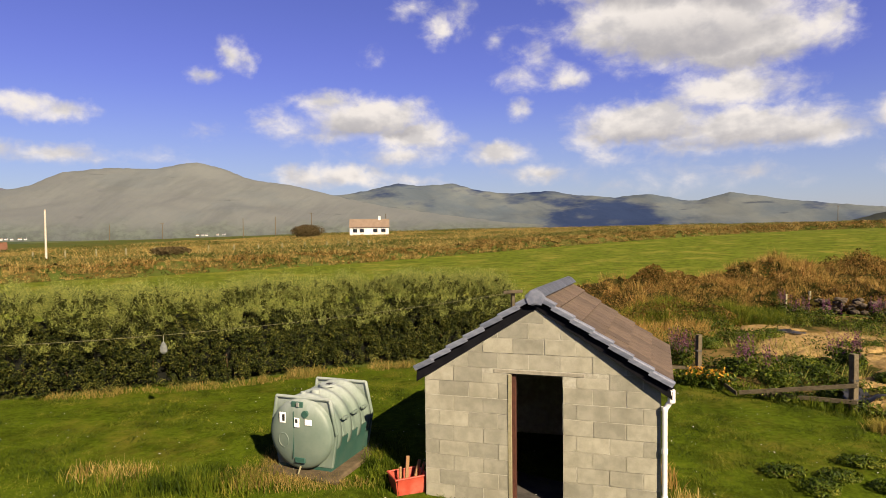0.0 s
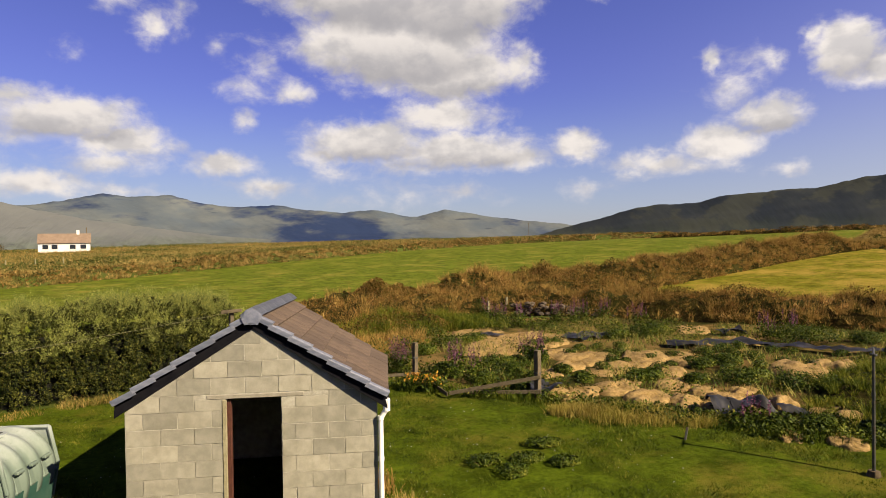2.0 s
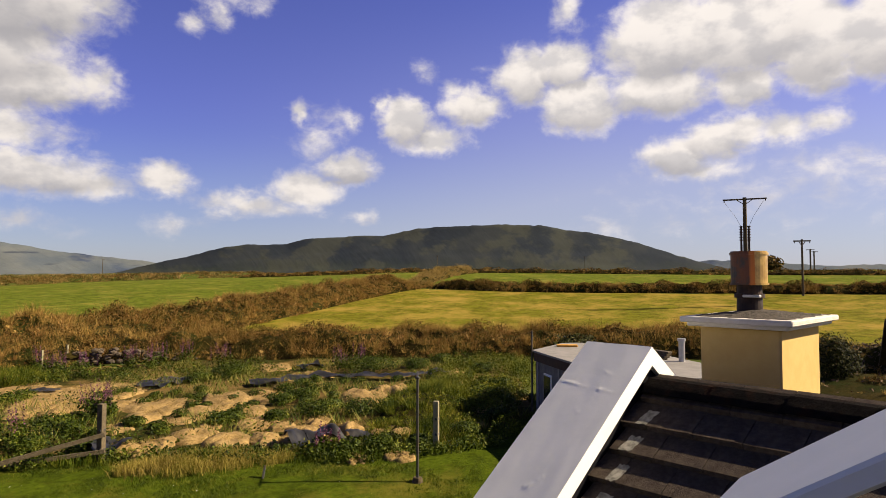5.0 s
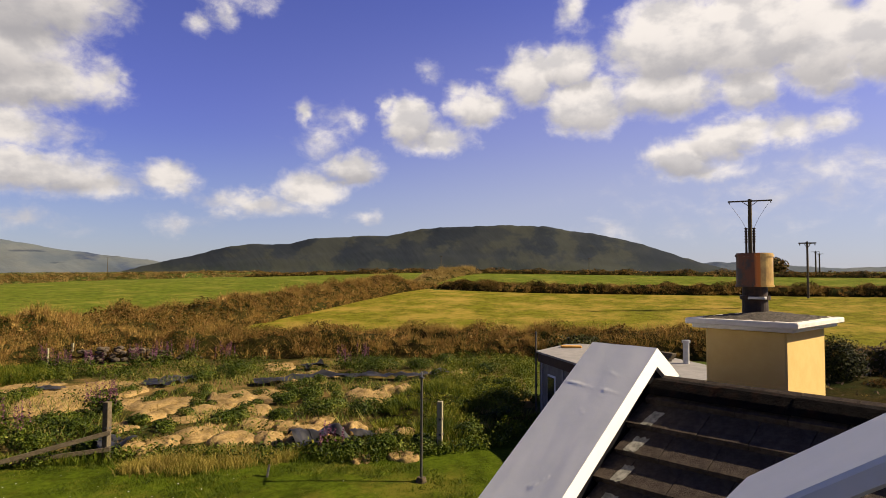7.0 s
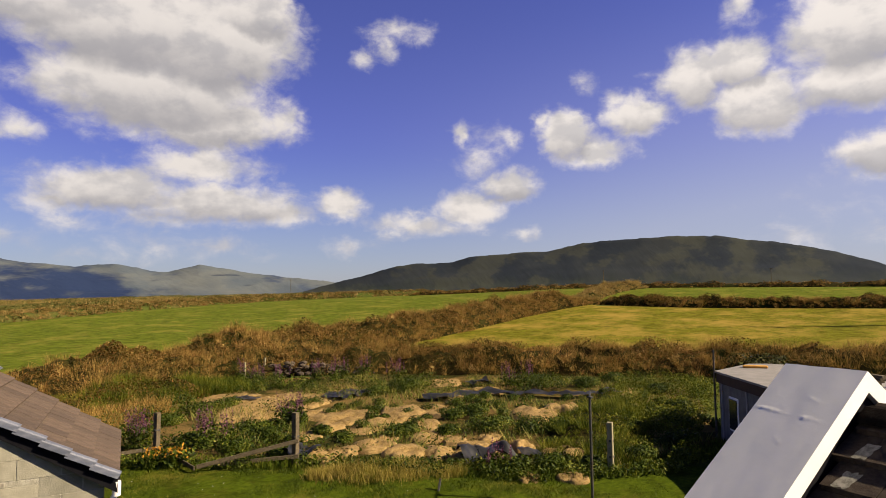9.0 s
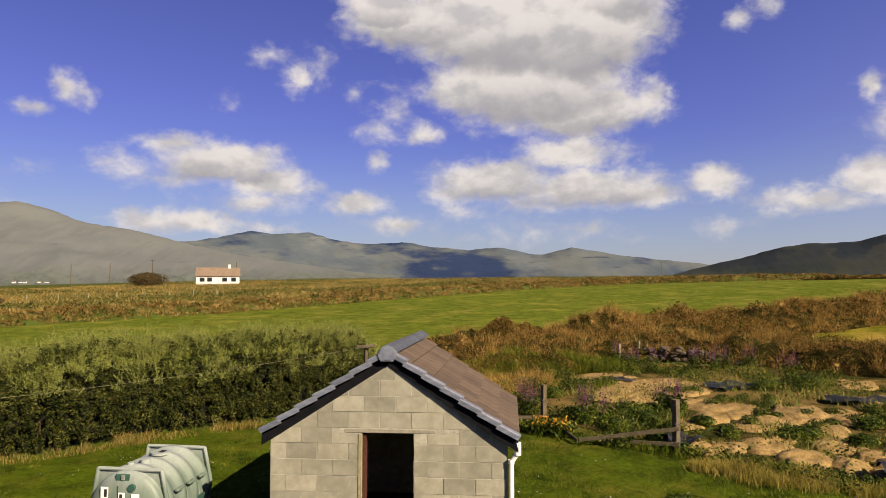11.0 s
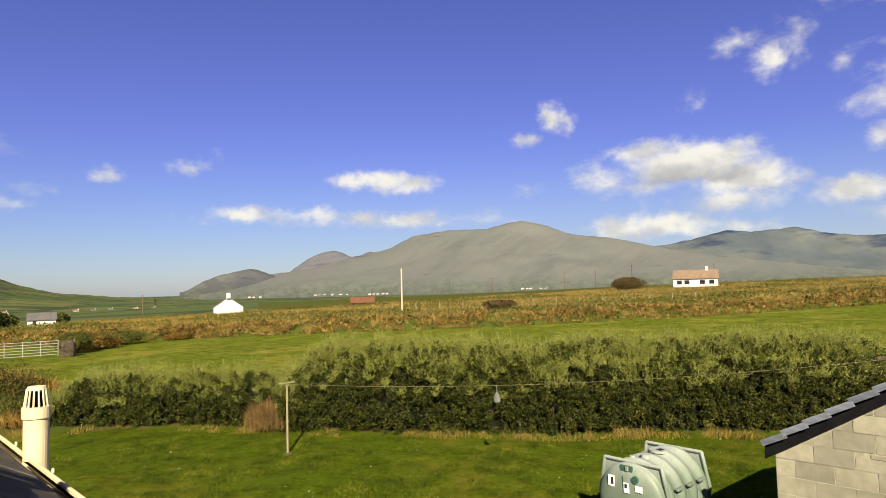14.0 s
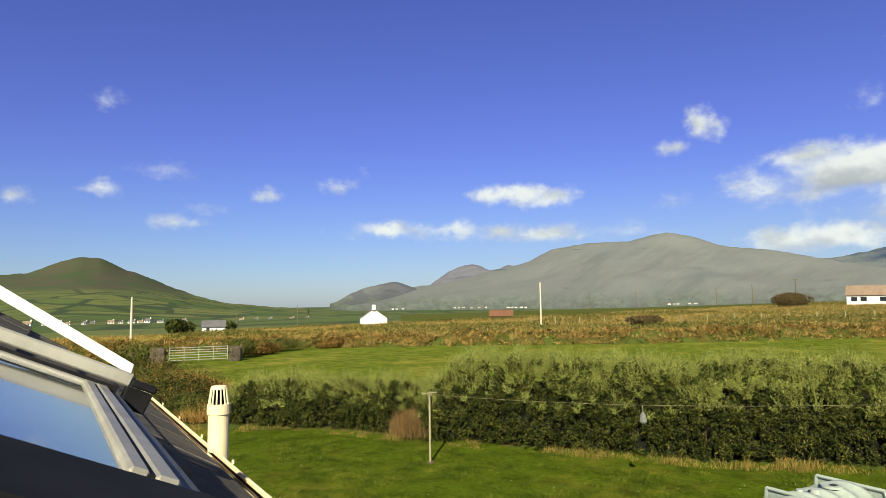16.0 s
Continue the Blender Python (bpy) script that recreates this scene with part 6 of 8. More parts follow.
# ---- banks: a lumpy earth core under grass ----
def bank(name, label, path, half, height, n, blade_h, mat, width=0.02, leaf_n=0, seed=1, lean=0.5, leaf_size=0.07, core=None):
    global RNG
    RNG = np.random.default_rng(seed)
    root = empty(name, Matrix(), label, "bank", "", "structure")
    p = np.array(path, float)
    seg = np.linalg.norm(np.diff(p, axis=0), axis=1)
    cum = np.concatenate([[0], np.cumsum(seg)])
    step = max(0.4, half * 0.25)
    ts = np.linspace(0, cum[-1], int(cum[-1] / step) + 2)
    prof = np.linspace(-1, 1, 13)

    def rise(t, a):
        lump = 1 + 0.30 * noise.noise(Vector((t * 0.45 / max(half, 1), a * 1.2, seed))) + 0.5 * noise.noise(Vector((t * 0.9, a * half * 0.9, seed + 5)))
        return height * max(0.0, (1 - abs(a) ** 2.6)) * lump * min(1.0, 0.15 + min(t, cum[-1] - t) / 5.0)

    verts, faces = [], []
    for t in ts:
        x, y = np.interp(t, cum, p[:, 0]), np.interp(t, cum, p[:, 1])
        k = min(max(int(np.searchsorted(cum, t)) - 1, 0), len(seg) - 1)
        d = (p[k + 1] - p[k]) / seg[k]
        for a in prof:
            px, py = x - d[1] * a * half, y + d[0] * a * half
            verts.append((px, py, land_at(px, py) - 0.06 + rise(t, a)))
    m = len(prof)
    for i in range(len(ts) - 1):
        for j in range(m - 1):
            faces.append((i * m + j, i * m + j + 1, (i + 1) * m + j + 1, (i + 1) * m + j))
    link_mesh("earth", verts, faces, core or M_EARTH, root, "", True)
    # tussocks: blades lean out from each one's middle and leave dark gaps
    per = 26
    xy, a, t = pts_along(path, n // per, half * 1.05)
    big = np.clip(0.85 + 1.1 * np.array([noise.noise(Vector((u * 0.7, v * 1.5, seed + 2))) for u, v in zip(t, a)]), 0.3, 1.7) * RNG.uniform(0.6, 1.25, len(t))
    z = np.array([rise(u, v) for u, v in zip(t, np.clip(a, -1, 1))]) - 0.08
    at = np.stack([xy[:, 0], xy[:, 1], land(xy[:, 0], xy[:, 1]) + z], 1)
    at, big = np.repeat(at, per, 0), np.repeat(big, per)
    off = RNG.normal(size=(len(at), 2)) * 0.22 * blade_h * big[:, None]
    soup = thin_blades(at + np.column_stack([off, np.zeros(len(at))]), blade_h * big, width, lean * 0.5)
    soup[:, 2, :2] += off * RNG.uniform(0.6, 2.2, (len(at), 1))
    tri_soup("grasses", soup, mat, root, "long bleached and green grasses")
    if leaf_n:
        xy, a, t = pts_along(path, leaf_n, half)
        den = np.array([noise.noise(Vector((u * 0.35, v * 0.9, seed + 8))) for u, v in zip(t, a)])
        ok = (den > -0.22) & (np.minimum(t, cum[-1] - t) > 1.5)
        z = np.array([rise(u, v) for u, v in zip(t[ok], a[ok])]) + RNG.uniform(-0.05, 0.5, ok.sum()) * np.clip(den[ok] * 3, 0.2, 1)
        at = np.stack([xy[ok, 0], xy[ok, 1], land(xy[ok, 0], xy[ok, 1]) + z], 1)
        tri_soup("brambles", leaves(at, leaf_size, np.array([[0, 0, 0.8]]), 0.9), M_BRACKEN, root, "brown bracken and brambles")
    return root


bank("field_bank", "overgrown earth bank with bleached grass and bracken behind the plot", [(2, 24.5), (7, 27.0), (13, 29.5), (18, 28.5), (22, 24.5), (26, 19), (30, 12.5), (33, 5), (35, -3)], 2.1, 1.0, 60000, 0.5, M_BLADE_BANK, 0.018, 56000, 41, 0.5, 0.05)
bank("heath_bank", "dark brown heather bank with tufts of bleached grass", [(3.2, 26.6), (6.0, 28.0), (9.5, 29.6), (13.0, 31.2), (16.5, 31.6)], 1.2, 1.30, 5000, 0.4, M_BLADE_BANK, 0.018, 60000, 52, 0.5, 0.055)
bank("weed_bank", "low slope of olive green weeds before the heather bank", [(4.5, 22.6), (7.5, 24.2), (11.0, 25.6), (14.0, 26.0)], 1.7, 0.62, 26000, 0.36, M_SLOPE, 0.020, 9000, 53, 0.8, 0.05)
bank("field_bank", "broad grassy bank with heath between two fields", [(12, 32), (20, 33.8), (28, 35), (38, 37.2), (48, 39.2), (56, 39.8), (62, 39.6)], 2.7, 1.35, 60000, 0.55, M_BLADE_BANK, 0.026, 56000, 42, 0.5, 0.07)
bank("field_bank", "dark scrubby bank dividing the far pastures", [(62, 38), (63.5, 28), (65.3, 21.5), (67.8, 13.4), (69.5, 6), (71.2, -8), (75, -32)], 1.3, 0.75, 36000, 0.4, M_BLADE_BANK, 0.03, 50000, 43, 0.5, 0.08)
bank("field_bank", "straw-coloured grassy bank running away between pastures", [(63, 39.5), (70, 42), (80, 45), (94, 48)], 1.5, 0.9, 16000, 0.5, M_BLADE_DRY, 0.03, 2500, 44, 0.5, 0.08)
bank("field_bank", "long dark hedge bank along the far pasture", [(84, 92), (97, 55), (101, 25), (101, 0), (104, -40)], 2.0, 0.5, 16000, 0.4, M_BLADE_BANK, 0.05, 40000, 45, 0.5, 0.12)
bank("field_bank", "rusty moor grass bank above the green pasture", [(-78, 22), (-62, 34), (-44, 46), (-26, 56), (-8, 70), (10, 84), (34, 98), (62, 113), (100, 100)], 3.4, 0.9, 110000, 0.5, M_BLADE_MOOR, 0.04, 60000, 46, 0.5, 0.12, M_MOOR)
bank("field_bank", "rough bank of scrub beyond the hedge", [(-44, 14.5), (-32, 14.0), (-24, 13.0), (-21.5, 12.2), (-20, 11.6)], 1.4, 0.75, 14000, 0.45, M_BLADE_BANK, 0.022, 24000, 47, 0.5, 0.06)
bank("weed_bank", "low bank of bright green weeds before the cabin", [(12.6, 7.6), (14.6, 8.8), (17.2, 10.0), (20.2, 11.4)], 1.3, 0.5, 15000, 0.26, M_SLOPE, 0.022, 0, 48, 0.9)
RNG = np.random.default_rng(8)
# open moor between the pasture and the skyline
xy = pts_in([(-120, 30), (-70, 36), (-28, 60), (6, 88), (58, 118), (110, 110), (150, 190), (60, 240), (-40, 230), (-130, 130)], 120000)
den = value_noise(xy[:, 0], xy[:, 1], 0.09)
stuff("moor_grass", thin_blades(on_land(xy, -0.05), 0.6 + 0.5 * den, 0.075, 0.8), M_BLADE_MOOR, "rusty and straw-coloured rough moor grass", "grass")
xy = pts_in([(-130, 40), (-60, 52), (0, 100), (60, 135), (140, 150), (120, 230), (0, 250), (-130, 160)], 120000)
den = value_noise(xy[:, 0], xy[:, 1], 0.06) + 0.5 * value_noise(xy[:, 0], xy[:, 1], 0.17)
ok = den > 0.10
at = on_land(xy[ok], 0.0)
at[:, 2] += RNG.random(ok.sum()) * 0.9 * np.clip(den[ok] * 2, 0.2, 1)
stuff("moor_scrub", leaves(at, 0.20, np.array([[0, 0, 0.6]]), 0.9), M_HEATH, "dark heath and gorse scrub across the moor", "scrub")
# ---- the garden plot ----
M_STRAW = surface("straw_mulch", (0.20, 0.130, 0.043), (0.35, 0.24, 0.092), 14.0, 0.95, stain=(0.085, 0.058, 0.020), stain_scale=3.2, bump=1.0, bump_scale=26, stain_amount=0.7)
M_SHEET = surface("black_plastic_sheet", (0.010, 0.011, 0.014), (0.020, 0.021, 0.025), 4.0, 0.5, 0.0, 0.25, stain=(0.05, 0.045, 0.038), stain_scale=2.0, bump=0.35, bump_scale=7)
M_FLOWER = leafy("purple_flower_petals", [(0.07, 0.022, 0.045), (0.13, 0.042, 0.085), (0.20, 0.085, 0.135), (0.09, 0.028, 0.055)], 0.6, 0.15, 2.0, 0.2)
M_ORANGE = leafy("orange_flower_petals", [(0.461, 0.184, 0.0123), (0.522, 0.258, 0.0246), (0.492, 0.32, 0.0492)], 0.6, 0.2, 2.0, 0.3)
M_STONE = surface("field_stone", (0.042, 0.032, 0.022), (0.095, 0.076, 0.052), 8.0, 0.95, stain=(0.024, 0.022, 0.012), stain_scale=2.5, bump=0.6, vary=0.35)
RNG = np.random.default_rng(55)


def mound(cx, cy, rx, ry, h, turn, seed):
    """A lumpy heap of straw mulch."""
    z0 = land_at(cx, cy)
    n_a, n_r = 32, 11
    verts, faces = [(0, 0, h * (1 + 0.55 * noise.noise(Vector((0, 0, seed)))))], []
    for i in range(1, n_r + 1):
        f = i / n_r
        for k in range(n_a):
            a = 2 * math.pi * k / n_a
            wob = 1 + 0.45 * noise.noise(Vector((math.cos(a) * 1.7, math.sin(a) * 1.7, seed)))
            x, y = rx * f * wob * math.cos(a), ry * f * wob * math.sin(a)
            z = h * math.sqrt(max(0.0, 1 - f ** 2.2)) * (1 + 0.55 * noise.noise(Vector((x * 2.2, y * 2.2, seed)))) + 0.05 * noise.noise(Vector((x * 5, y * 5, seed))) + 0.025 * noise.noise(Vector((x * 14, y * 14, seed))) - 0.05 * (f == 1)
            verts.append((x, y, z))
    for k in range(n_a):
        faces.append((0, 1 + k, 1 + (k + 1) % n_a))
    for i in range(n_r - 1):
        for k in range(n_a):
            p, q = 1 + i * n_a + k, 1 + i * n_a + (k + 1) % n_a
            faces.append((p, p + n_a, q + n_a, q))
    ob = link_mesh("straw_mound", verts, faces, M_STRAW, None, "", True)
    ob.matrix_world = Matrix.Translation((cx, cy, z0)) @ pose(0, 0, 0, 0, 0, turn)
    tagged(ob, "low mound of dry straw mulch on the garden plot", "mulch", "straw mounds on the plot")
    # loose straw on it
    n = int(420 * rx * ry) + 60
    a, f = RNG.random(n) * 2 * math.pi, np.sqrt(RNG.random(n))
    at = np.stack([rx * f * np.cos(a), ry * f * np.sin(a), h * np.sqrt(1 - f ** 2) * 0.9], 1)
    tagged(tri_soup("loose_straw", thin_blades(at, 0.09, 0.010, 1.9), M_BLADE_DRY, ob), "loose straw stalks", "", "", "stuff")


BEDS = [(11.9, 23.0, 0.75, 0.16), (12.0, 21.2, 0.80, 0.20), (13.4, 21.3, 0.75, 0.18), (13.3, 19.6, 0.70, 0.22), (10.8, 20.3, 0.75, 0.22), (14.6, 20.2, 0.70, 0.18), (12.0, 19.8, 0.60, 0.20), (10.0, 19.1, 0.49, 0.20), (10.8, 18.8, 0.69, 0.24), (11.6, 18.5, 0.69, 0.20), (12.1, 17.4, 0.67, 0.27), (12.6, 16.3, 0.75, 0.26), (12.8, 15.0, 0.63, 0.21), (14.0, 15.4, 0.75, 0.38), (15.0, 14.9, 0.57, 0.23), (17.9, 16.5, 0.77, 0.18), (19.5, 16.5, 0.69, 0.18), (22.1, 12.1, 0.68, 0.27), (11.3, 15.6, 0.53, 0.18), (13.2, 13.8, 0.61, 0.17), (11.8, 14.6, 0.51, 0.15), (10.2, 15.1, 0.41, 0.13), (20.0, 19.3, 0.75, 0.15), (20.0, 10.7, 0.41, 0.29)]
MOUNDS = [(16.6, 12.0, 0.88, 0.44), (17.5, 11.6, 0.71, 0.57), (16.5, 12.6, 0.47, 0.19), (10.6, 12.7, 0.48, 0.30), (10.7, 11.6, 0.50, 0.32), (11.2, 11.0, 0.47, 0.26), (12.1, 10.5, 0.47, 0.38), (11.5, 10.5, 0.28, 0.20), (12.9, 9.8, 0.32, 0.38), (13.2, 8.6, 0.46, 0.29), (13.0, 9.0, 0.29, 0.20), (9.7, 12.8, 0.38, 0.26), (9.1, 13.1, 0.41, 0.29), (9.0, 12.5, 0.28, 0.23), (11.7, 7.5, 0.32, 0.15), (11.1, 8.2, 0.22, 0.10), (14.1, 8.2, 0.30, 0.21), (11.3, 13.1, 0.31, 0.16), (12.4, 12.5, 0.48, 0.16), (12.5, 11.7, 0.39, 0.16), (13.3, 11.2, 0.32, 0.16), (15.1, 9.3, 0.32, 0.13), (15.0, 7.3, 0.23, 0.12), (16.7, 8.2, 0.34, 0.13)]
for i, (x, y, r, h) in enumerate(BEDS):
    mound(x, y, r * RNG.uniform(1.5, 2.0), r * RNG.uniform(0.9, 1.2), h * 0.5, RNG.uniform(15, 55), i * 1.7)
for i, (x, y, r, h) in enumerate(MOUNDS):
    mound(x, y, r * RNG.uniform(1.15, 1.5), r * RNG.uniform(0.9, 1.2), h * 0.55, RNG.uniform(10, 60), 40 + i * 1.3)


def sheet(pts, wide, seed, bumps=0.10):
    """A crumpled strip of black plastic along a line."""
    p = np.array(pts, float)
    n_t, n_w = 30, 7
    verts, faces = [], []
    for i in range(n_t + 1):
        t = i / n_t * (len(p) - 1)
        k = min(int(t), len(p) - 2)
        c = p[k] + (p[k + 1] - p[k]) * (t - k)
        d = (p[k + 1] - p[k]) / np.linalg.norm(p[k + 1] - p[k])
        for j in range(n_w + 1):
            a = (j / n_w - 0.5) * wide * (1 + 0.25 * noise.noise(Vector((i * 0.3, 0, seed))))
            x, y = c[0] - d[1] * a, c[1] + d[0] * a
            z = land_at(x, y) + 0.05 + bumps * (0.6 + noise.noise(Vector((x * 2.6, y * 2.6, seed)))) + 0.04 * noise.noise(Vector((x * 8, y * 8, seed)))
            verts.append((x, y, max(z, land_at(x, y) + 0.015)))
    for i in range(n_t):
        for j in range(n_w):
            q = i * (n_w + 1) + j
            faces.append((q, q + 1, q + n_w + 2, q + n_w + 1))
    ob = link_mesh("plastic_sheet", verts, faces, M_SHEET, None, "", True)
    tagged(ob, "crumpled black plastic weed sheet lying on the plot", "plastic sheet", "plastic sheets on the plot")


sheet([(14.1, 19.6), (15.6, 19.8), (16.5, 19.6)], 1.1, 1, 0.16)
sheet([(16.4, 17.0), (17.1, 16.4), (18.6, 15.8), (19.6, 14.4), (20.2, 13.0), (22.0, 12.2)], 0.7, 2, 0.20)
sheet([(11.0, 10.0), (11.5, 9.8), (12.2, 9.7)], 0.75, 3, 0.26)
sheet([(8.9, 14.1), (8.8, 13.5), (8.7, 12.9)], 0.8, 4, 0.22)
sheet([(19.9, 17.9), (20.8, 17.5)], 0.8, 5, 0.25)
sheet([(12.3, 9.4), (12.8, 9.1)], 0.4, 6, 0.15)
sheet([(11.7, 22.3), (12.3, 21.4)], 0.5, 7, 0.12)


def flower_spike(cx, cy, n, h, r, seed):
    """A stand of tall purple flower spikes."""
    rr = np.random.default_rng(seed)
    z0 = land_at(cx, cy)
    root = empty("purple_flowers", Matrix.Translation((cx, cy, z0)), "stand of tall purple flower spikes with green leaves", "flowers", "purple flowers on the plot")
    at, low = [], []
    for k in range(n):
        x, y, top = rr.normal(0, r), rr.normal(0, r), h * rr.uniform(0.7, 1.1)
        m = 26
        z = np.linspace(0.45, 1.0, m) * top
        at.append(np.stack([x + rr.normal(0, 0.018, m), y + rr.normal(0, 0.018, m), z], 1))
        low.append(np.stack([x + rr.normal(0, 0.09, m), y + rr.normal(0, 0.09, m), rr.uniform(0.02, 0.6, m) * top], 1))
    tri_soup("blossom", leaves(np.concatenate(at), 0.028), M_FLOWER, root, "purple blossom spikes")
    tri_soup("leaves", leaves(np.concatenate(low), 0.055), M_WEED, root)


SPIKES = [(7.8, 15.7, 0.32), (7.7, 16.1, 0.24), (6.5, 17.2, 0.34), (6.5, 17.6, 0.26), (10.5, 16.8, 0.36), (10.8, 16.4, 0.18), (14.4, 26.7, 0.27), (14.5, 25.6, 0.40), (14.6, 24.4, 0.51), (17.3, 23.7, 0.40), (18.0, 24.0, 0.27), (19.2, 21.7, 0.33), (21.0, 16.6, 0.36), (21.9, 16.3, 0.25), (11.2, 9.1, 0.20), (19.2, 24.0, 0.28), (16.8, 24.2, 0.27)]
for i, (x, y, r) in enumerate(SPIKES):
    flower_spike(x, y, 12 if y > 12 else 9, 1.0 if y > 11 else 0.6, r * 0.55, 100 + i)
# orange flowers at the old fence
for x, y in ((6.15, 15.2), (6.5, 14.8)):
    rr = np.random.default_rng(9)
    root_ = empty("orange_flowers", Matrix.Translation((x, y, land_at(x, y))), "clump of bright orange flowers at the fence foot", "flowers")
    tri_soup("blossom", leaves(np.stack([rr.normal(0, 0.15, 80), rr.normal(0, 0.13, 80), rr.uniform(0.2, 0.42, 80)], 1), 0.045), M_ORANGE, root_)
    tri_soup("leaves", leaves(np.stack([rr.normal(0, 0.2, 300), rr.normal(0, 0.2, 300), rr.uniform(0.0, 0.35, 300)], 1), 0.06), M_WEED, root_)

WEEDS = [(15.5, 13.7, 0.65), (14.6, 13.7, 0.54), (17.5, 19.1, 1.28), (21.2, 15.3, 1.52), (23.0, 14.2, 0.97), (13.9, 11.7, 0.91), (12.8, 12.2, 0.48), (14.8, 10.7, 0.83), (12.2, 13.2, 0.49), (16.3, 9.6, 0.68), (16.2, 8.6, 0.66), (18.3, 8.6, 0.82), (14.0, 7.2, 0.65), (12.0, 8.2, 0.53), (12.6, 7.6, 0.40), (9.2, 16.5, 0.77), (10.8, 21.0, 0.64), (9.9, 20.8, 0.83), (7.6, 16.5, 0.50), (8.0, 15.0, 0.54), (9.4, 15.8, 0.50), (10.6, 15.0, 0.42), (18.4, 9.9, 0.66), (15.8, 7.1, 0.63), (11.5, 8.7, 0.40), (11.8, 13.2, 0.40), (15.3, 10.2, 0.67), (23.4, 11.1, 0.82), (8.2, 19.6, 0.68), (15.9, 19.2, 0.67), (10.9, 16.7, 0.45), (8.4, 13.6, 0.44), (25.0, 14.1, 0.77), (20.4, 9.1, 0.60), (13.8, 8.0, 0.36), (16.6, 10.4, 0.53)]
for i, (x, y, r) in enumerate(WEEDS):
    bush("leafy_weeds", "clump of leafy green weeds on the plot", x, y, 0.95 * r, 0.8 * r, 0.20 + 0.26 * r, int(1000 + 1300 * r * r), 0.038, M_WEED, "weeds", "", None, 5, i)
for i in range(85):  # smaller tufts of weeds between the mounds
    f, g = RNG.random(), RNG.random()
    x, y = 8.6 + 10.5 * f + 3.6 * g, 15.2 - 8.6 * f + 5.0 * g
    bush("leafy_weeds", "small tuft of green weeds between the straw mounds", x, y, 0.34, 0.28, 0.20 + 0.12 * RNG.random(), 420, 0.034, M_WEED, "weeds", "", None, 3, 200 + i)
# general low growth over the plot
xy = pts_in(PLOT, 15000)
den = value_noise(xy[:, 0], xy[:, 1], 0.5)
ok = den > 0.08
stuff("plot_grass", thin_blades(on_land(xy[ok], -0.01), 0.26 + 0.2 * den[ok], 0.03, 0.6), leafy("plot_blades", [(0.05, 0.085, 0.012), (0.11, 0.15, 0.02), (0.30, 0.24, 0.06), (0.09, 0.13, 0.02)], 0.7, 0.15, 0.5), "rough green and yellow grass between the mounds", "grass")
xy = pts_in(PLOT, 30000)
den = value_noise(xy[:, 0] + 50, xy[:, 1], 0.42) + 0.5 * value_noise(xy[:, 0] + 20, xy[:, 1], 1.3)
ok = den > 0.22
at = on_land(xy[ok])
at[:, 2] += RNG.random(ok.sum()) * np.clip(0.08 + 0.6 * den[ok], 0.05, 0.34)
stuff("plot_weeds", leaves(at, 0.045, np.array([[0, 0, 0.8]]), 0.8), M_WEED, "low leafy weeds spreading over the plot", "weeds")
for corner in ([(5.6, 17.2), (8.2, 13.8), (9.6, 15.6), (9.3, 19.0), (9.8, 23.6), (7.0, 22.4)], [(15.6, 20.8), (18.8, 17.8), (20.6, 18.6), (17.6, 22.6), (13.4, 25.4), (11.0, 25.0)]):
    xy = pts_in(corner, 9000)
    den = value_noise(xy[:, 0], xy[:, 1] + 14, 0.7) + 0.5 * value_noise(xy[:, 0], xy[:, 1], 1.9)
    ok = den > 0.02
    at = on_land(xy[ok])
    at[:, 2] += RNG.random(ok.sum()) * np.clip(0.18 + 0.5 * den[ok], 0.06, 0.5)
    stuff("plot_weeds", leaves(at, 0.042, np.array([[0, 0, 0.8]]), 0.9), M_WEED, "thick dark green weeds at the end of the plot", "weeds")
# fringe of yellow grass at the lawn side
xy, a_, t_ = pts_along([(5.0, 17.2), (8.5, 12.8), (10.2, 10.2), (11.7, 8.0), (13.4, 6.7), (17, 6.2)], 6000, 0.5)
den = value_noise(xy[:, 0], xy[:, 1], 0.6)
stuff("plot_edge_grass", blades(on_land(xy), 0.17 + 0.2 * np.clip(den, -0.3, 1), 0.02, 0.9), M_BLADE_LAWN, "long grass along the edge of the plot", "grass")
patch(8.9, 11.35, 0.8, 0.45, 900, 0.20, M_FOOT, "dry_grass_tuft", "clump of golden grass at the plot edge", 0.014, 1.1)
patch(9.8, 10.5, 0.55, 0.35, 700, 0.18, M_FOOT, "dry_grass_tuft", "clump of golden grass at the plot edge", 0.014, 1.1)
M_TUFT = leafy("tuft_blades", [(0.05, 0.070, 0.007), (0.19, 0.17, 0.022), (0.40, 0.31, 0.075), (0.27, 0.23, 0.04)], 0.7, 0.1, 0.8, 0.3, 0.55)
TUFTS = [(8.8, 10.7, 0.38), (9.2, 10.5, 0.45), (9.6, 10.1, 0.39), (8.7, 11.4, 0.40), (10.2, 9.6, 0.32), (8.2, 11.6, 0.26), (9.3, 11.1, 0.33), (9.8, 10.6, 0.27)]
for x, y, r in TUFTS:
    patch(x, y, r * 1.1, r * 0.8, 560, 0.23, M_TUFT, "tall_grass_tuft", "tall yellow-green grass tuft at the plot edge", 0.011, 1.3)
for i, (x, y) in enumerate(((6.1, 9.6), (6.6, 9.2), (5.6, 9.3), (6.7, 10.1), (5.3, 9.8))):
    bush("lawn_weed", "dark leafy weed clump growing in the lawn", x, y, 0.42, 0.34, 0.16, 900, 0.03, M_WEED, "weeds", "", None, 3, 70 + i)
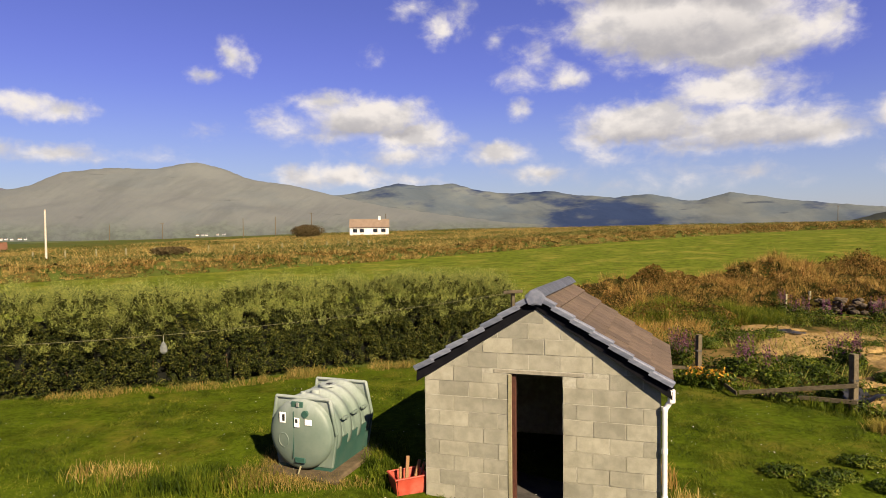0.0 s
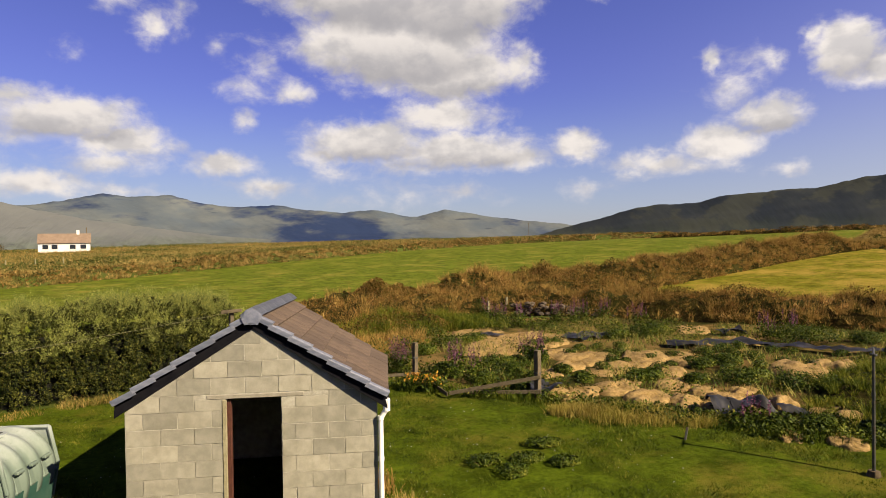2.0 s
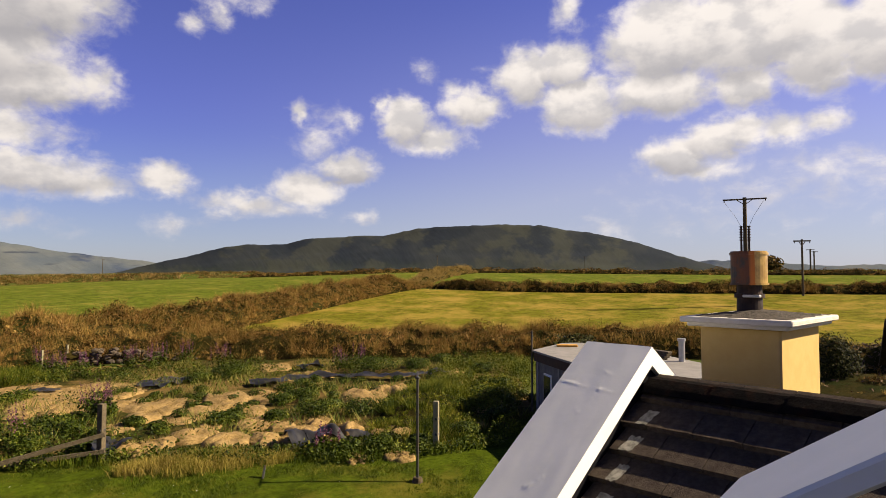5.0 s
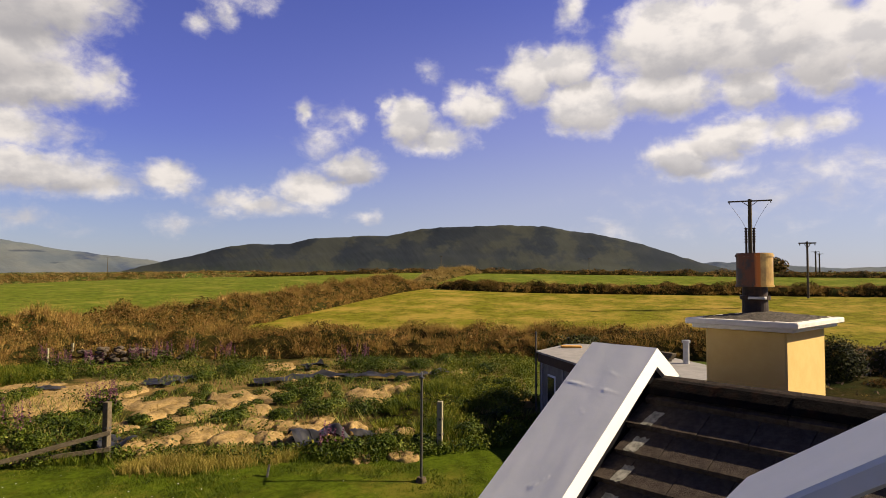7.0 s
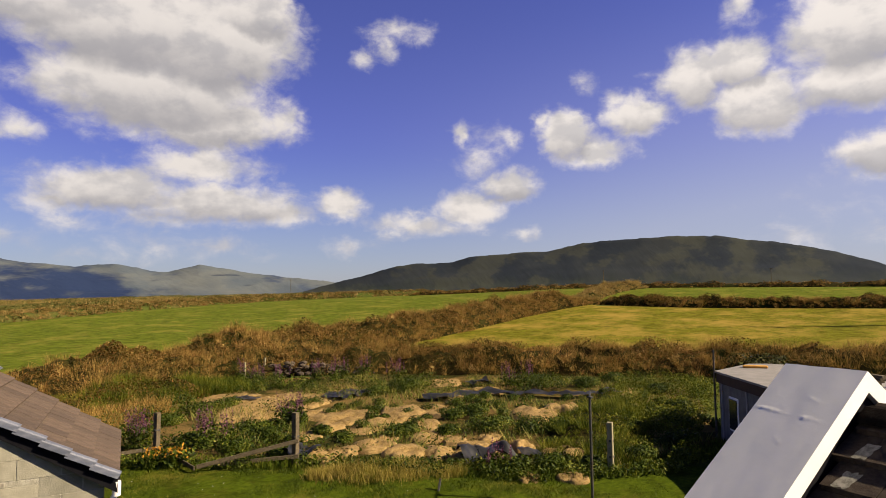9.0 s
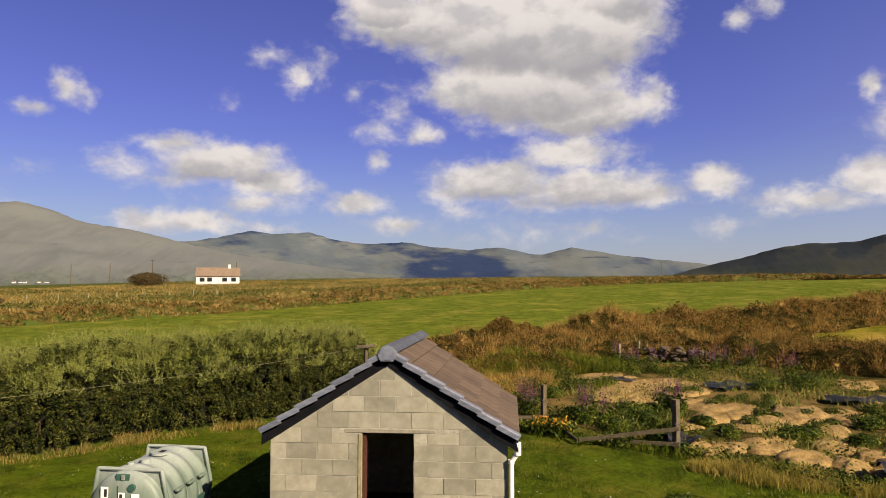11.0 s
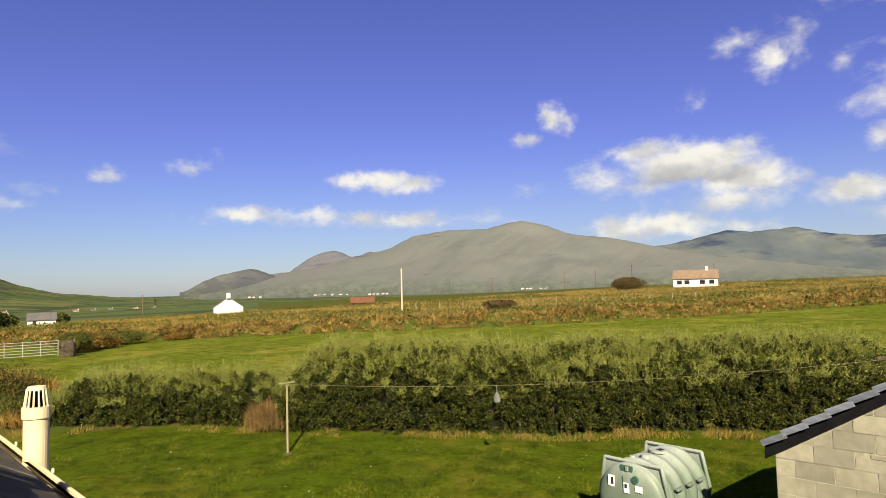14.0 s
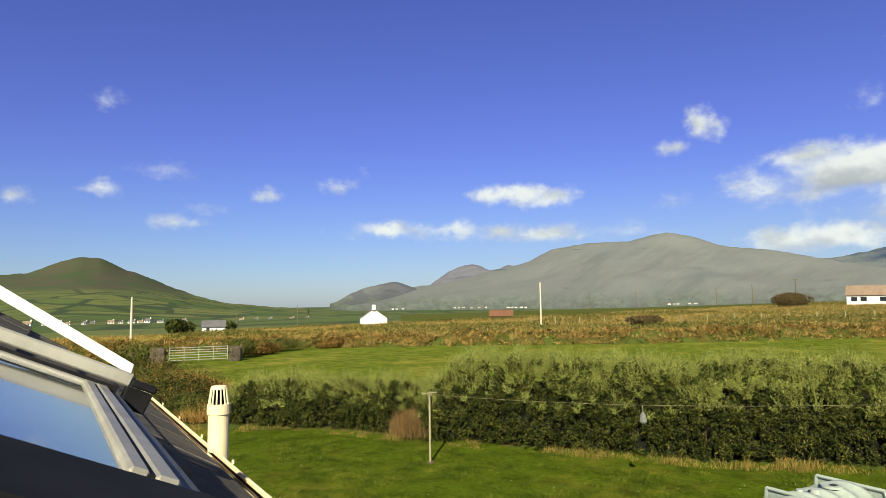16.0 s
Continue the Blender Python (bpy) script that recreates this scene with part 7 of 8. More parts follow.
# weeds along the lawn side of the plot
xy, a_, t_ = pts_along([(5.0, 17.0), (8.4, 12.6), (10.2, 10.0), (11.7, 7.8), (13.4, 6.5), (15, 6.3)], 9000, 0.5)
den = value_noise(xy[:, 0] + 9, xy[:, 1], 0.9)
at = on_land(xy[den > -0.1])
at[:, 2] += RNG.random(len(at)) * 0.22
stuff("edge_weeds", leaves(at, 0.045, np.array([[0, 0, 0.8]]), 0.9), M_WEED, "low green weeds where the lawn meets the plot", "weeds")
# meadow between plot and lawn corner, and towards the cabin
xy = pts_in([(2.6, 20.5), (5.2, 17.4), (9, 21), (9, 26), (5, 26.5), (1.5, 24)], 14000)
stuff("rough_meadow", thin_blades(on_land(xy), 0.55 + 0.35 * value_noise(xy[:, 0], xy[:, 1], 0.6), 0.026, 0.5), M_BLADE_BANK, "tall rough meadow grass beside the plot", "grass")
xy = pts_in([(2.6, 20.5), (5.2, 17.4), (10, 21), (10, 26), (5, 26.5), (1.5, 24)], 16000)
den = value_noise(xy[:, 0], xy[:, 1] + 30, 0.5)
ok = den > -0.05
at = on_land(xy[ok])
at[:, 2] += RNG.random(ok.sum()) * 0.5
stuff("meadow_weeds", leaves(at, 0.05, np.array([[0, 0, 0.8]]), 0.8), M_WEED, "leafy green growth in the rough meadow", "weeds")
xy = pts_in([(12.2, 6.9), (15.5, 10.2), (20.5, 12.2), (25, 13.4), (27, 11), (24, 8.6), (20, 8.0), (16.8, 6.9), (14.6, 5.9)], 40000)
den = value_noise(xy[:, 0], xy[:, 1] + 60, 0.7) + 0.6 * value_noise(xy[:, 0], xy[:, 1], 1.9)
at = on_land(xy)
keep = den > -0.02
at, den = at[keep], den[keep]
at[:, 2] += RNG.random(len(at)) * np.clip(0.30 + 0.5 * den, 0.08, 0.7)
stuff("slope_weeds", leaves(at, 0.036, np.array([[0, 0, 0.8]]), 0.9), M_SLOPE, "dense low green weeds beside the cabin", "weeds")


# ---- posts, rails, poles, lines ----
def post(name, label, x, y, w, h, mat, lean=(0, 0), group=""):
    bm = box(w, w, h + 0.1, (0, 0, -0.1), 0.008)
    ob = part(name, bm, mat)
    ob.matrix_world = Matrix.Translation((x, y, land_at(x, y))) @ pose(0, 0, 0, lean[0], lean[1], 17)
    return tagged(ob, label, "post", group)


def rail(a, b, w, h, label):
    a, b = Vector(a), Vector(b)
    bm = box(0.03, (b - a).length, h, (0, 0, -h / 2), 0.004)
    ob = part("fence_rail", bm, M_POST)
    ob.matrix_world = Matrix.Translation((a + b) / 2) @ (b - a).to_track_quat("Y", "Z").to_matrix().to_4x4()
    return tagged(ob, label, "rail", "old fence")


P1, P2 = (6.52, 16.12), (8.42, 12.9)
post("fence_post", "weathered square timber fence post with a dark band", *P1, 0.12, 1.05, M_POST, (0, 1), "old fence")
post("fence_post", "weathered square timber fence post with a dark notch", *P2, 0.13, 1.18, M_POST, (0, 0), "old fence")
for (x, y), z in ((P1, 0.62), (P2, 0.62), (P2, 0.22)):
    tagged(part("post_band", box(0.135, 0.135, 0.035, (x, y, land_at(x, y) + z), 0.004, None), M_STEELPOLE), "dark wire staple band round the fence post", "band")
rail((8.42, 12.78, 0.55), (6.55, 13.95, 0.12), 0.03, 0.09, "fallen weathered fence rail slanting to the ground")
rail((8.42, 12.78, 0.20), (7.0, 13.9, 0.10), 0.03, 0.09, "low weathered fence rail at the post foot")
rail((6.55, 16.0, 0.22), (6.5, 13.95, 0.10), 0.03, 0.09, "weathered fence rail lying in the grass")
rail((6.45, 16.1, 0.20), (4.2, 16.6, 0.16), 0.03, 0.08, "weathered fence rail leading behind the shed")
post("marker_stake", "short pale timber stake at the bank", 14.6, 26.9, 0.09, 0.85, M_PALEPOST, (2, 0), "stakes")
post("marker_stake", "short pale timber stake at the bank", 15.9, 27.4, 0.09, 0.9, M_PALEPOST, (0, 2), "stakes")
rail((14.6, 26.8, 0.18), (15.8, 27.0, 0.3), 0.03, 0.1, "pale board lying by the stakes")
post("timber_post", "pale timber post with two dark wire bands", 12.75, 7.24, 0.12, 1.04, M_PALEPOST)
for z in (0.28, 0.62):
    tagged(part("post_band", box(0.125, 0.125, 0.05, (12.75, 7.24, land_at(12.75, 7.24) + z), 0.004, pose(0, 0, 0)), M_STEELPOLE), "dark band round the pale post", "band")


def clothes_pole(x, y, h, mat, label, arm, foot):
    z0 = land_at(x, y)
    root = empty("clothes_pole", Matrix.Translation((x, y, z0)), label, "pole", "clothes line poles")
    part("tube", rod(0.026, 0.024, (0, 0, -0.1), (0, 0, h), 14), mat, root)
    for z in (0.75, 1.3):
        if z < h - 0.3:
            part("tube_collar", rod(0.031, 0.031, (0, 0, z), (0, 0, z + 0.05), 14), mat, root)
    part("head_bracket", rod(0.016, 0.016, (-arm[0], -arm[1], h + 0.02), (arm[0], arm[1], h + 0.08), 8), mat, root, "slanted steel line hook")
    part("hook_plate", box(0.06, 0.10, 0.035, (0, 0, h - 0.02), 0.006), mat, root)
    f = rod(0.12, 0.09, (0, 0, -0.06), (0.01, 0, foot), 10)
    for v in f.verts:
        v.co.x += 0.025 * noise.noise(v.co * 14)
        v.co.y += 0.025 * noise.noise(v.co * 15)
    part("concrete_foot", f, M_SLAB, root, "lump of pale concrete at the foot")
    return z0 + h


zc = clothes_pole(10.66, 6.43, 1.97, M_STEELPOLE, "dark steel clothes pole in a concrete foot", (0.16, 0.10), 0.08)
zl = clothes_pole(-10.8, 11.74, 1.64, M_PALEPOST, "pale galvanised clothes pole with a cross hook", (0.2, 0.06), 0.03)


def line(name, label, pts, r, mat):
    cu = bpy.data.curves.new(name, "CURVE")
    cu.dimensions, cu.bevel_depth, cu.bevel_resolution = "3D", r, 1
    sp = cu.splines.new("POLY")
    sp.points.add(len(pts) - 1)
    for q, p in zip(sp.points, pts):
        q.co = (*p, 1)
    cu.materials.append(mat)
    ob = new(name, cu)
    return tagged(ob, label, "line")


def sag(a, b, drop, n=16):
    a, b = Vector(a), Vector(b)
    return [a.lerp(b, i / n) - Vector((0, 0, drop * 4 * (i / n) * (1 - i / n))) for i in range(n + 1)]


LINE_END, LINE_SAG = (1.52, 13.87, 2.42), 0.22
line("washing_line", "thin pale washing line strung before the hedge", sag((-10.8, 11.74, zl + 0.02), LINE_END, LINE_SAG), 0.0028, M_PALEPOST)
# the support behind the shed that holds the line's far end
post("line_post", "timber line post with a crosspiece behind the shed", 1.52, 13.92, 0.08, 2.40 - land_at(1.52, 13.92), M_POST)
tagged(part("line_crosspiece", box(0.42, 0.07, 0.07, (0, 0, 0), 0.01, Matrix.Translation((1.52, 13.84, 2.40)) @ pose(0, 0, 0, 0, -4, -10)), M_POST), "short weathered timber crosspiece fixed on the line post", "crosspiece")
# made-up stick that stands for a small cast shadow on the grass
tagged(part("dark_stick", box(0.06, 0.04, 0.28, (0, 0, -0.05), 0.006, Matrix.Translation((9.3, 9.1, land_at(9.3, 9.1))) @ pose(0, 0, 0, 8, 22, 40)), M_STEELPOLE), "short dark stick added in place of a shadow on the lawn", "stick")
# peg bag on the line
tt = 0.417
bx, by = -10.8 + tt * (LINE_END[0] + 10.8), 11.74 + tt * (LINE_END[1] - 11.74)
bz = zl + 0.02 + tt * (LINE_END[2] - zl - 0.02) - LINE_SAG * 4 * tt * (1 - tt)
root_ = empty("peg_bag", Matrix.Translation((bx, by, bz)), "grey cloth peg bag hanging from the washing line", "bag")
part("hook", rod(0.004, 0.004, (0, 0, 0.0), (0, 0, -0.16), 6), M_GALV, root_)
bm = bmesh.new()
rows = []
for i, (z, w, d) in enumerate(((-0.14, 0.02, 0.015), (-0.19, 0.05, 0.03), (-0.27, 0.075, 0.04), (-0.34, 0.075, 0.04), (-0.37, 0.04, 0.02))):
    rows.append([bm.verts.new((w * math.cos(2 * math.pi * k / 12) + 0.012 * noise.noise(Vector((k, i, 3))), d * math.sin(2 * math.pi * k / 12), z)) for k in range(12)])
for p_, q_ in zip(rows, rows[1:]):
    for k in range(12):
        bm.faces.new((p_[k], q_[k], q_[(k + 1) % 12], p_[(k + 1) % 12]))
bm.faces.new(rows[0])
bm.faces.new(rows[-1][::-1])
bmesh.ops.recalc_face_normals(bm, faces=bm.faces[:])
part("pouch", bm, surface("grey_cloth", (0.10, 0.11, 0.105), (0.15, 0.16, 0.15), 20.0, 0.9, bump=0.2), root_)

# heap of stones by the stakes
rr = random.Random(4)
for i in range(150):
    f = rr.random()
    x, y = 16.0 + f * 4.2 + rr.gauss(0, 0.38), 26.9 - f * 2.3 + rr.gauss(0, 0.38)
    s = rr.uniform(0.08, 0.19)
    bm = bmesh.new()
    bmesh.ops.create_icosphere(bm, subdivisions=1, radius=s)
    for v in bm.verts:
        v.co *= 1 + 0.35 * noise.noise(v.co * 6 + Vector((i, 0, 0)))
        v.co.z *= 0.6
    ob = part("field_stone", bm, M_STONE)
    ob.location = (x, y, land_at(x, y) + 0.05 + 0.75 * (1 - f) ** 0.7 * min(1.0, 0.35 + 4 * f) * rr.random())
    ob.rotation_euler = (0, 0, rr.random() * 6)
    tagged(ob, "rough brown-grey field stone in a tumbled heap", "stone", "heap of stones")
tagged(part("broken_block", box(0.32, 0.2, 0.14, (3.35, 10.1, land_at(3.35, 10.1)), 0.02, None), M_BLOCK), "broken concrete block lying beside the shed", "block")
# ---- farther buildings, gate, poles ----
M_WHITE = surface("white_paint", (0.57, 0.555, 0.525), (0.615, 0.6, 0.57), 2.0, 0.85, stain=(0.495, 0.465, 0.42), stain_scale=0.5, bump=0.05)
M_PINKROOF = surface("faded_brown_roof_tiles", (0.164, 0.119, 0.082), (0.213, 0.156, 0.111), 1.5, 0.9, stain=(0.123, 0.0902, 0.0656), stain_scale=0.4, bump=0.1)
M_RUSTROOF = surface("rusty_barn_roof", (0.105, 0.0461, 0.0246), (0.142, 0.0677, 0.0369), 1.5, 0.9, bump=0.1)
M_GREYROOF = surface("grey_slate_roof", (0.0738, 0.0738, 0.0799), (0.111, 0.107, 0.111), 1.5, 0.8, bump=0.1)
M_DARKPANE = surface("dark_window_pane", (0.00918, 0.0123, 0.0184), (0.0184, 0.0216, 0.0277), 3.0, 0.15, 0.0, 0.6, bump=0.0)
M_FASCIA = surface("dark_brown_fascia", (0.0339, 0.0154, 0.00984), (0.0523, 0.0246, 0.0154), 5.0, 0.7, bump=0.1)
M_FELT = surface("pale_grey_roof_felt", (0.258, 0.246, 0.227), (0.32, 0.307, 0.283), 3.0, 0.8, stain=(0.221, 0.209, 0.184), stain_scale=1.0, bump=0.15)


def cottage(name, label, x, y, z, w, d, wall, rise, turn, roof_mat, windows, door=None, chimneys=(), wall_mat=None):
    """A gabled house: x along its ridge; the front faces -y."""
    root = empty(name, Matrix.Translation((x, y, z)) @ pose(0, 0, 0, 0, 0, turn), label, "house")
    wm = wall_mat or M_WHITE
    bm = bmesh.new()
    out = [(-d / 2, 0), (d / 2, 0), (d / 2, wall), (0, wall + rise), (-d / 2, wall)]
    bm = prism(out, w)
    bm.transform(Matrix(((0, 1, 0, -w / 2), (1, 0, 0, 0), (0, 0, 1, 0), (0, 0, 0, 1))))
    bmesh.ops.recalc_face_normals(bm, faces=bm.faces[:])
    part("wall", bm, wm, root)
    t = math.atan2(rise, d / 2)
    ln = math.hypot(d / 2 + 0.3, (d / 2 + 0.3) * math.tan(t))
    for sgn in (-1, 1):
        rb = box(w + 0.4, ln, 0.12, (0, -ln / 2, 0))
        rb.transform(Matrix.Translation((0, 0, wall + rise + 0.03)) @ (pose(0, 0, 0, math.degrees(t), 0, 0) if sgn < 0 else pose(0, 0, 0, 0, 0, 180) @ pose(0, 0, 0, math.degrees(t), 0, 0)))
        part("roof", rb, roof_mat, root)
    for cx in chimneys:
        part("chimney", box(0.7, 0.9, 1.3, (cx, 0, wall + rise - 0.3), 0.03), wm, root)
    for wx, wz, ww, wh in windows:
        wi = part("window", box(ww, 0.10, wh, (wx, -d / 2, wz), 0.0), M_DARKPANE, root)
        part("sill", box(ww + 0.2, 0.22, 0.1, (wx, -d / 2 - 0.04, wz - 0.1), 0.0), wm, wi)
    if door:
        part("door", box(0.95, 0.12, 2.05, (door, -d / 2, 0), 0.0), M_DARKPANE, root, "dark front door")
    return root


cottage("bungalow", "white bungalow with a faded pink roof on the moor", -22.4, 191.6, land_at(-22.4, 191.6) - 0.2, 11.6, 6.5, 2.5, 2.3, 5, M_PINKROOF, [(-4.2, 0.9, 1.3, 1.1), (-2.2, 0.9, 1.3, 1.1), (1.8, 0.9, 1.3, 1.1), (4.2, 0.9, 1.3, 1.1)], 0.0, (3.0,))
cottage("white_cottage", "white gabled cottage half hidden by the moor", -118.5, 109.5, land_at(-118.5, 109.5) - 0.3, 8.0, 6.6, 2.0, 2.4, 138, M_GREYROOF, [(-2, 0.8, 0.9, 1.0)], None, (-4.3,))
cottage("farm_barn", "long low barn with a rusty red roof", -108, 150, land_at(-108, 150) - 0.6, 6.5, 5, 1.4, 1.5, 35, M_RUSTROOF, [], None, (), M_STONE)
cottage("farm_building", "small grey stone outbuilding with a pale roof", -165, 92, land_at(-165, 92) - 0.2, 6.0, 5.0, 2.0, 1.6, 60, M_GREYROOF, [(-1.5, 0.8, 0.8, 0.9)], None)


def village(items, kind_label, base=None):
    for i, (az_, d_, w, turn) in enumerate(items):
        x, y = -math.sin(radians(az_)) * d_, math.cos(radians(az_)) * d_
        cottage("village_house", kind_label, x, y, land_at(x, y) - 0.5 if base is None else base, w * 0.42, 4.5 if base is None else 5.0, 2.2 if base is None else 3.2, 1.7, turn, M_GREYROOF if i % 3 else M_PINKROOF, [(-1.2, 1.0, 0.9, 0.9), (1.2, 1.0, 0.9, 0.9)], None, (w * 0.18,))


village([(74.2, 520, 12, 60), (73.1, 760, 13, 80), (72.2, 610, 11, 55), (71.6, 820, 12, 70), (70.4, 700, 10, 30), (69.9, 930, 14, 75), (68.6, 640, 12, 64), (67.9, 900, 12, 66), (67.1, 720, 16, 50), (66.5, 840, 13, 80), (65.9, 560, 11, 40), (65.0, 880, 18, 60), (63.2, 720, 12, 20)], "distant white farmhouse on the green hillside")
village([(58.6, 900, 14, 60), (57.4, 880, 12, 60), (56.2, 900, 12, 40), (54.4, 950, 15, 55), (53.1, 930, 12, 60)], "distant white village house across the bay")
village([(45.5, 1990, 16, 50), (45.15, 1985, 14, 30), (44.6, 1990, 15, 60), (39.9, 2050, 19, 40), (39.5, 2045, 15, 45), (39.1, 2055, 20, 30), (38.4, 1960, 14, 35), (37.7, 1960, 16, 40), (37.1, 1955, 14, 30), (35.1, 1915, 20, 40), (34.75, 1920, 15, 30), (34.4, 1915, 16, 35), (33.9, 1915, 19, 30), (33.55, 1910, 14, 40)], "white house at the foot of the mountain", -16.5)
village([(21.3, 1920, 20, 20), (20.9, 1925, 15, 25), (20.6, 1920, 19, 15), (19.7, 1925, 16, 20), (19.2, 1935, 24, 15)], "white house at the foot of the mountain", -12.3)


def wooden_pole(x, y, h, label, r=0.13, cross=0.0, turn=0.0, base=None, dark=False):
    z0 = land_at(x, y) if base is None else base
    mat = M_POST if dark else surface("bleached_pole_wood", (0.34, 0.30, 0.24), (0.46, 0.42, 0.35), 6.0, 0.9, bump=0.1)
    root = empty("utility_pole", Matrix.Translation((x, y, z0)) @ pose(0, 0, 0, 0, 0, turn), label, "pole", "utility poles")
    part("shaft", rod(r, r * 0.75, (0, 0, -0.3), (0, 0, h), 10), mat, root)
    if cross:
        arm = part("crossarm", box(cross, 0.10, 0.12, (0, -0.1, h - 0.22), 0.01), mat, root)
        for sx in (-1, 1):
            part("insulator", rod(0.05, 0.03, (sx * (cross / 2 - 0.1), -0.1, h - 0.36), (sx * (cross / 2 - 0.1), -0.1, h - 0.20), 8), M_FLUE, arm)
        for sx in (-1, 1):
            part("brace", rod(0.03, 0.03, (0, -0.06, h - 0.62), (sx * cross * 0.17, -0.06, h - 0.22), 6), mat, root)
    return root


wooden_pole(-54.7, 86.7, 7.0, "bare pale wooden pole standing on the moor", 0.16)
wooden_pole(-87.6, 36.85, 6.4, "bare pale wooden pole beyond the field gate", 0.17)
for az_, d_, h in ((59.0, 230, 7), (53.9, 260, 7.3), (63.9, 300, 8), (24.0, 330, 7.5), (27.9, 300, 7), (14.9, 230, 7.0), (17.6, 240, 7.0), (5.2, 220, 6.5), (11.8, 235, 8.0), (-32.0, 330, 8), (-59.8, 320, 9), (-73.0, 330, 8.5)):
    wooden_pole(-math.sin(radians(az_)) * d_, math.cos(radians(az_)) * d_, h, "distant slim utility pole against the hills", 0.16, 1.6 if h > 7.4 else 0.0, az_, None, True)
# the pole line beyond the chimney
tall = wooden_pole(58.15, 4.05, 7.95, "dark utility pole with crossarm, bushings and cables", 0.20, 3.3, -86, 2.4, True)
for sx in (-0.55, 0.5):
    st = rod(0.09, 0.07, (sx * 0.55, -0.25, 3.4), (sx * 0.55, -0.25, 5.56), 8)
    for k in range(6):
        st = rod(0.14, 0.14, (sx * 0.55, -0.25, 4.35 + 0.22 * k), (sx * 0.55, -0.25, 4.43 + 0.22 * k), 8, st)
    part("cable_bushing", st, M_FLUE, tall, "ribbed dark cable termination")
    lead = rod(0.012, 0.012, (sx * 0.55, -0.25, 5.5), (sx * 1.3, -0.18, 6.35), 5)
    part("cable_lead", rod(0.012, 0.012, (sx * 1.3, -0.18, 6.35), (sx * 2.8, -0.1, 7.6), 5, lead), M_FLUE, tall, "thin dark cable up to the crossarm")
wooden_pole(66.25, -0.02, 4.85, "utility pole with crossarm at the pasture bank", 0.11, 1.4, -86, 2.3, True)
wooden_pole(190.3, -1.8, 8.9, "utility pole with crossarm far off", 0.24, 1.9, -86, 1.8, True)
wooden_pole(202.0, -2.8, 8.7, "utility pole with crossarm far off", 0.24, 1.9, -86, 1.8, True)


def field_gate():
    x0, y0, x1, y1 = -45.0, 21.6, -43.3, 25.2
    z = land_at(-44.2, 23.4) + 0.05
    root = empty("field_gate", Matrix.Translation((x0, y0, z)) @ pose(0, 0, 0, 0, 0, math.degrees(math.atan2(y1 - y0, x1 - x0))), "galvanised bar gate closed between stone pillars", "gate")
    w = math.hypot(x1 - x0, y1 - y0)
    for k in range(6):
        zz = 0.2 + 0.18 * k
        part("bar", rod(0.022, 0.022, (0, 0, zz), (w, 0, zz), 6), M_GALV, root)
    for k in range(5):
        part("upright", rod(0.026, 0.026, (w * k / 4, 0, 0.12), (w * k / 4, 0, 1.14), 6), M_GALV, root)
    for i, (px, wide, h) in enumerate(((-0.75, 1.0, 1.25), (w + 0.55, 0.8, 1.15))):
        bm = box(wide, 0.8, h, (0, 0, 0), 0.12)
        bmesh.ops.subdivide_edges(bm, edges=bm.edges[:], cuts=3, use_grid_fill=True)
        for v in bm.verts:
            v.co += Vector((1, 1, 0.5)) * 0.12 * noise.noise(v.co * 2.5 + Vector((i * 7, 0, 0)))
        ob = part("gate_pillar", bm, M_STONE)
        ob.matrix_world = root.matrix_world @ Matrix.Translation((px, 0, -0.1))
        tagged(ob, "rough stone gate pillar grown with ivy", "pillar", "gate pillars")
    post("gate_post", "weathered timber post by the field gate", x1 + 0.4, y1 + 0.9, 0.12, 1.2, M_POST)
    post("gate_post", "weathered timber post in the field bank", x0 - 0.5, y0 - 2.4, 0.12, 1.0, M_POST)


field_gate()
for i in range(14):
    t = i / 13
    x, y = -60 + 46 * t, 92 + 26 * t
    post("field_stake", "small weathered fence stake on the moor", x, y, 0.16, 1.1, M_PALEPOST, (0, 0), "moor fence stakes")

for i, (x, y, rx, ry, h) in enumerate(((-46.6, 20.4, 1.6, 2.2, 1.5), (-48.5, 18.6, 1.8, 2.0, 1.3), (-45.0, 27.4, 1.4, 1.8, 1.5), (-47.5, 30.5, 1.6, 2.2, 1.1), (-49.5, 34.5, 1.8, 2.6, 1.2), (-48.5, 39.5, 1.6, 2.4, 1.0))):
    bush("gate_scrub", "dark thorn and bramble scrub on the bank by the gate", x, y, rx, ry, h, 3600, 0.09, M_BRACKEN if i % 2 else M_HEATH, "bush", "", None, 7, 60 + i)
# bushes on the moor and round the far farms
bush("moor_bush", "dark rounded thorn bush beside the bungalow", -39.0, 183.0, 5.6, 4.0, 3.6, 6500, 0.22, M_THORN, "bush", "", None, 6, 1)
bush("moor_bush", "dark thorn bush on the moor", -40.0, 92.0, 3.0, 2.2, 1.3, 3000, 0.16, M_THORN, "bush", "", None, 5, 2)
bush("field_tree", "dark round tree by the distant farm", -168, 84, 4.2, 4, 4.2, 2200, 0.7, M_HEDGE, "tree", "", None, 6, 3)
bush("field_tree", "low dark trees by the distant farm", -175, 100, 6, 4, 3.2, 2000, 0.7, M_HEDGE, "tree", "", None, 6, 4)
bush("field_tree", "small dark tree on the far pasture skyline", 205, 10, 6.0, 6.0, 5.0, 1600, 0.7, M_BRACKEN, "tree", "", None, 5, 5)
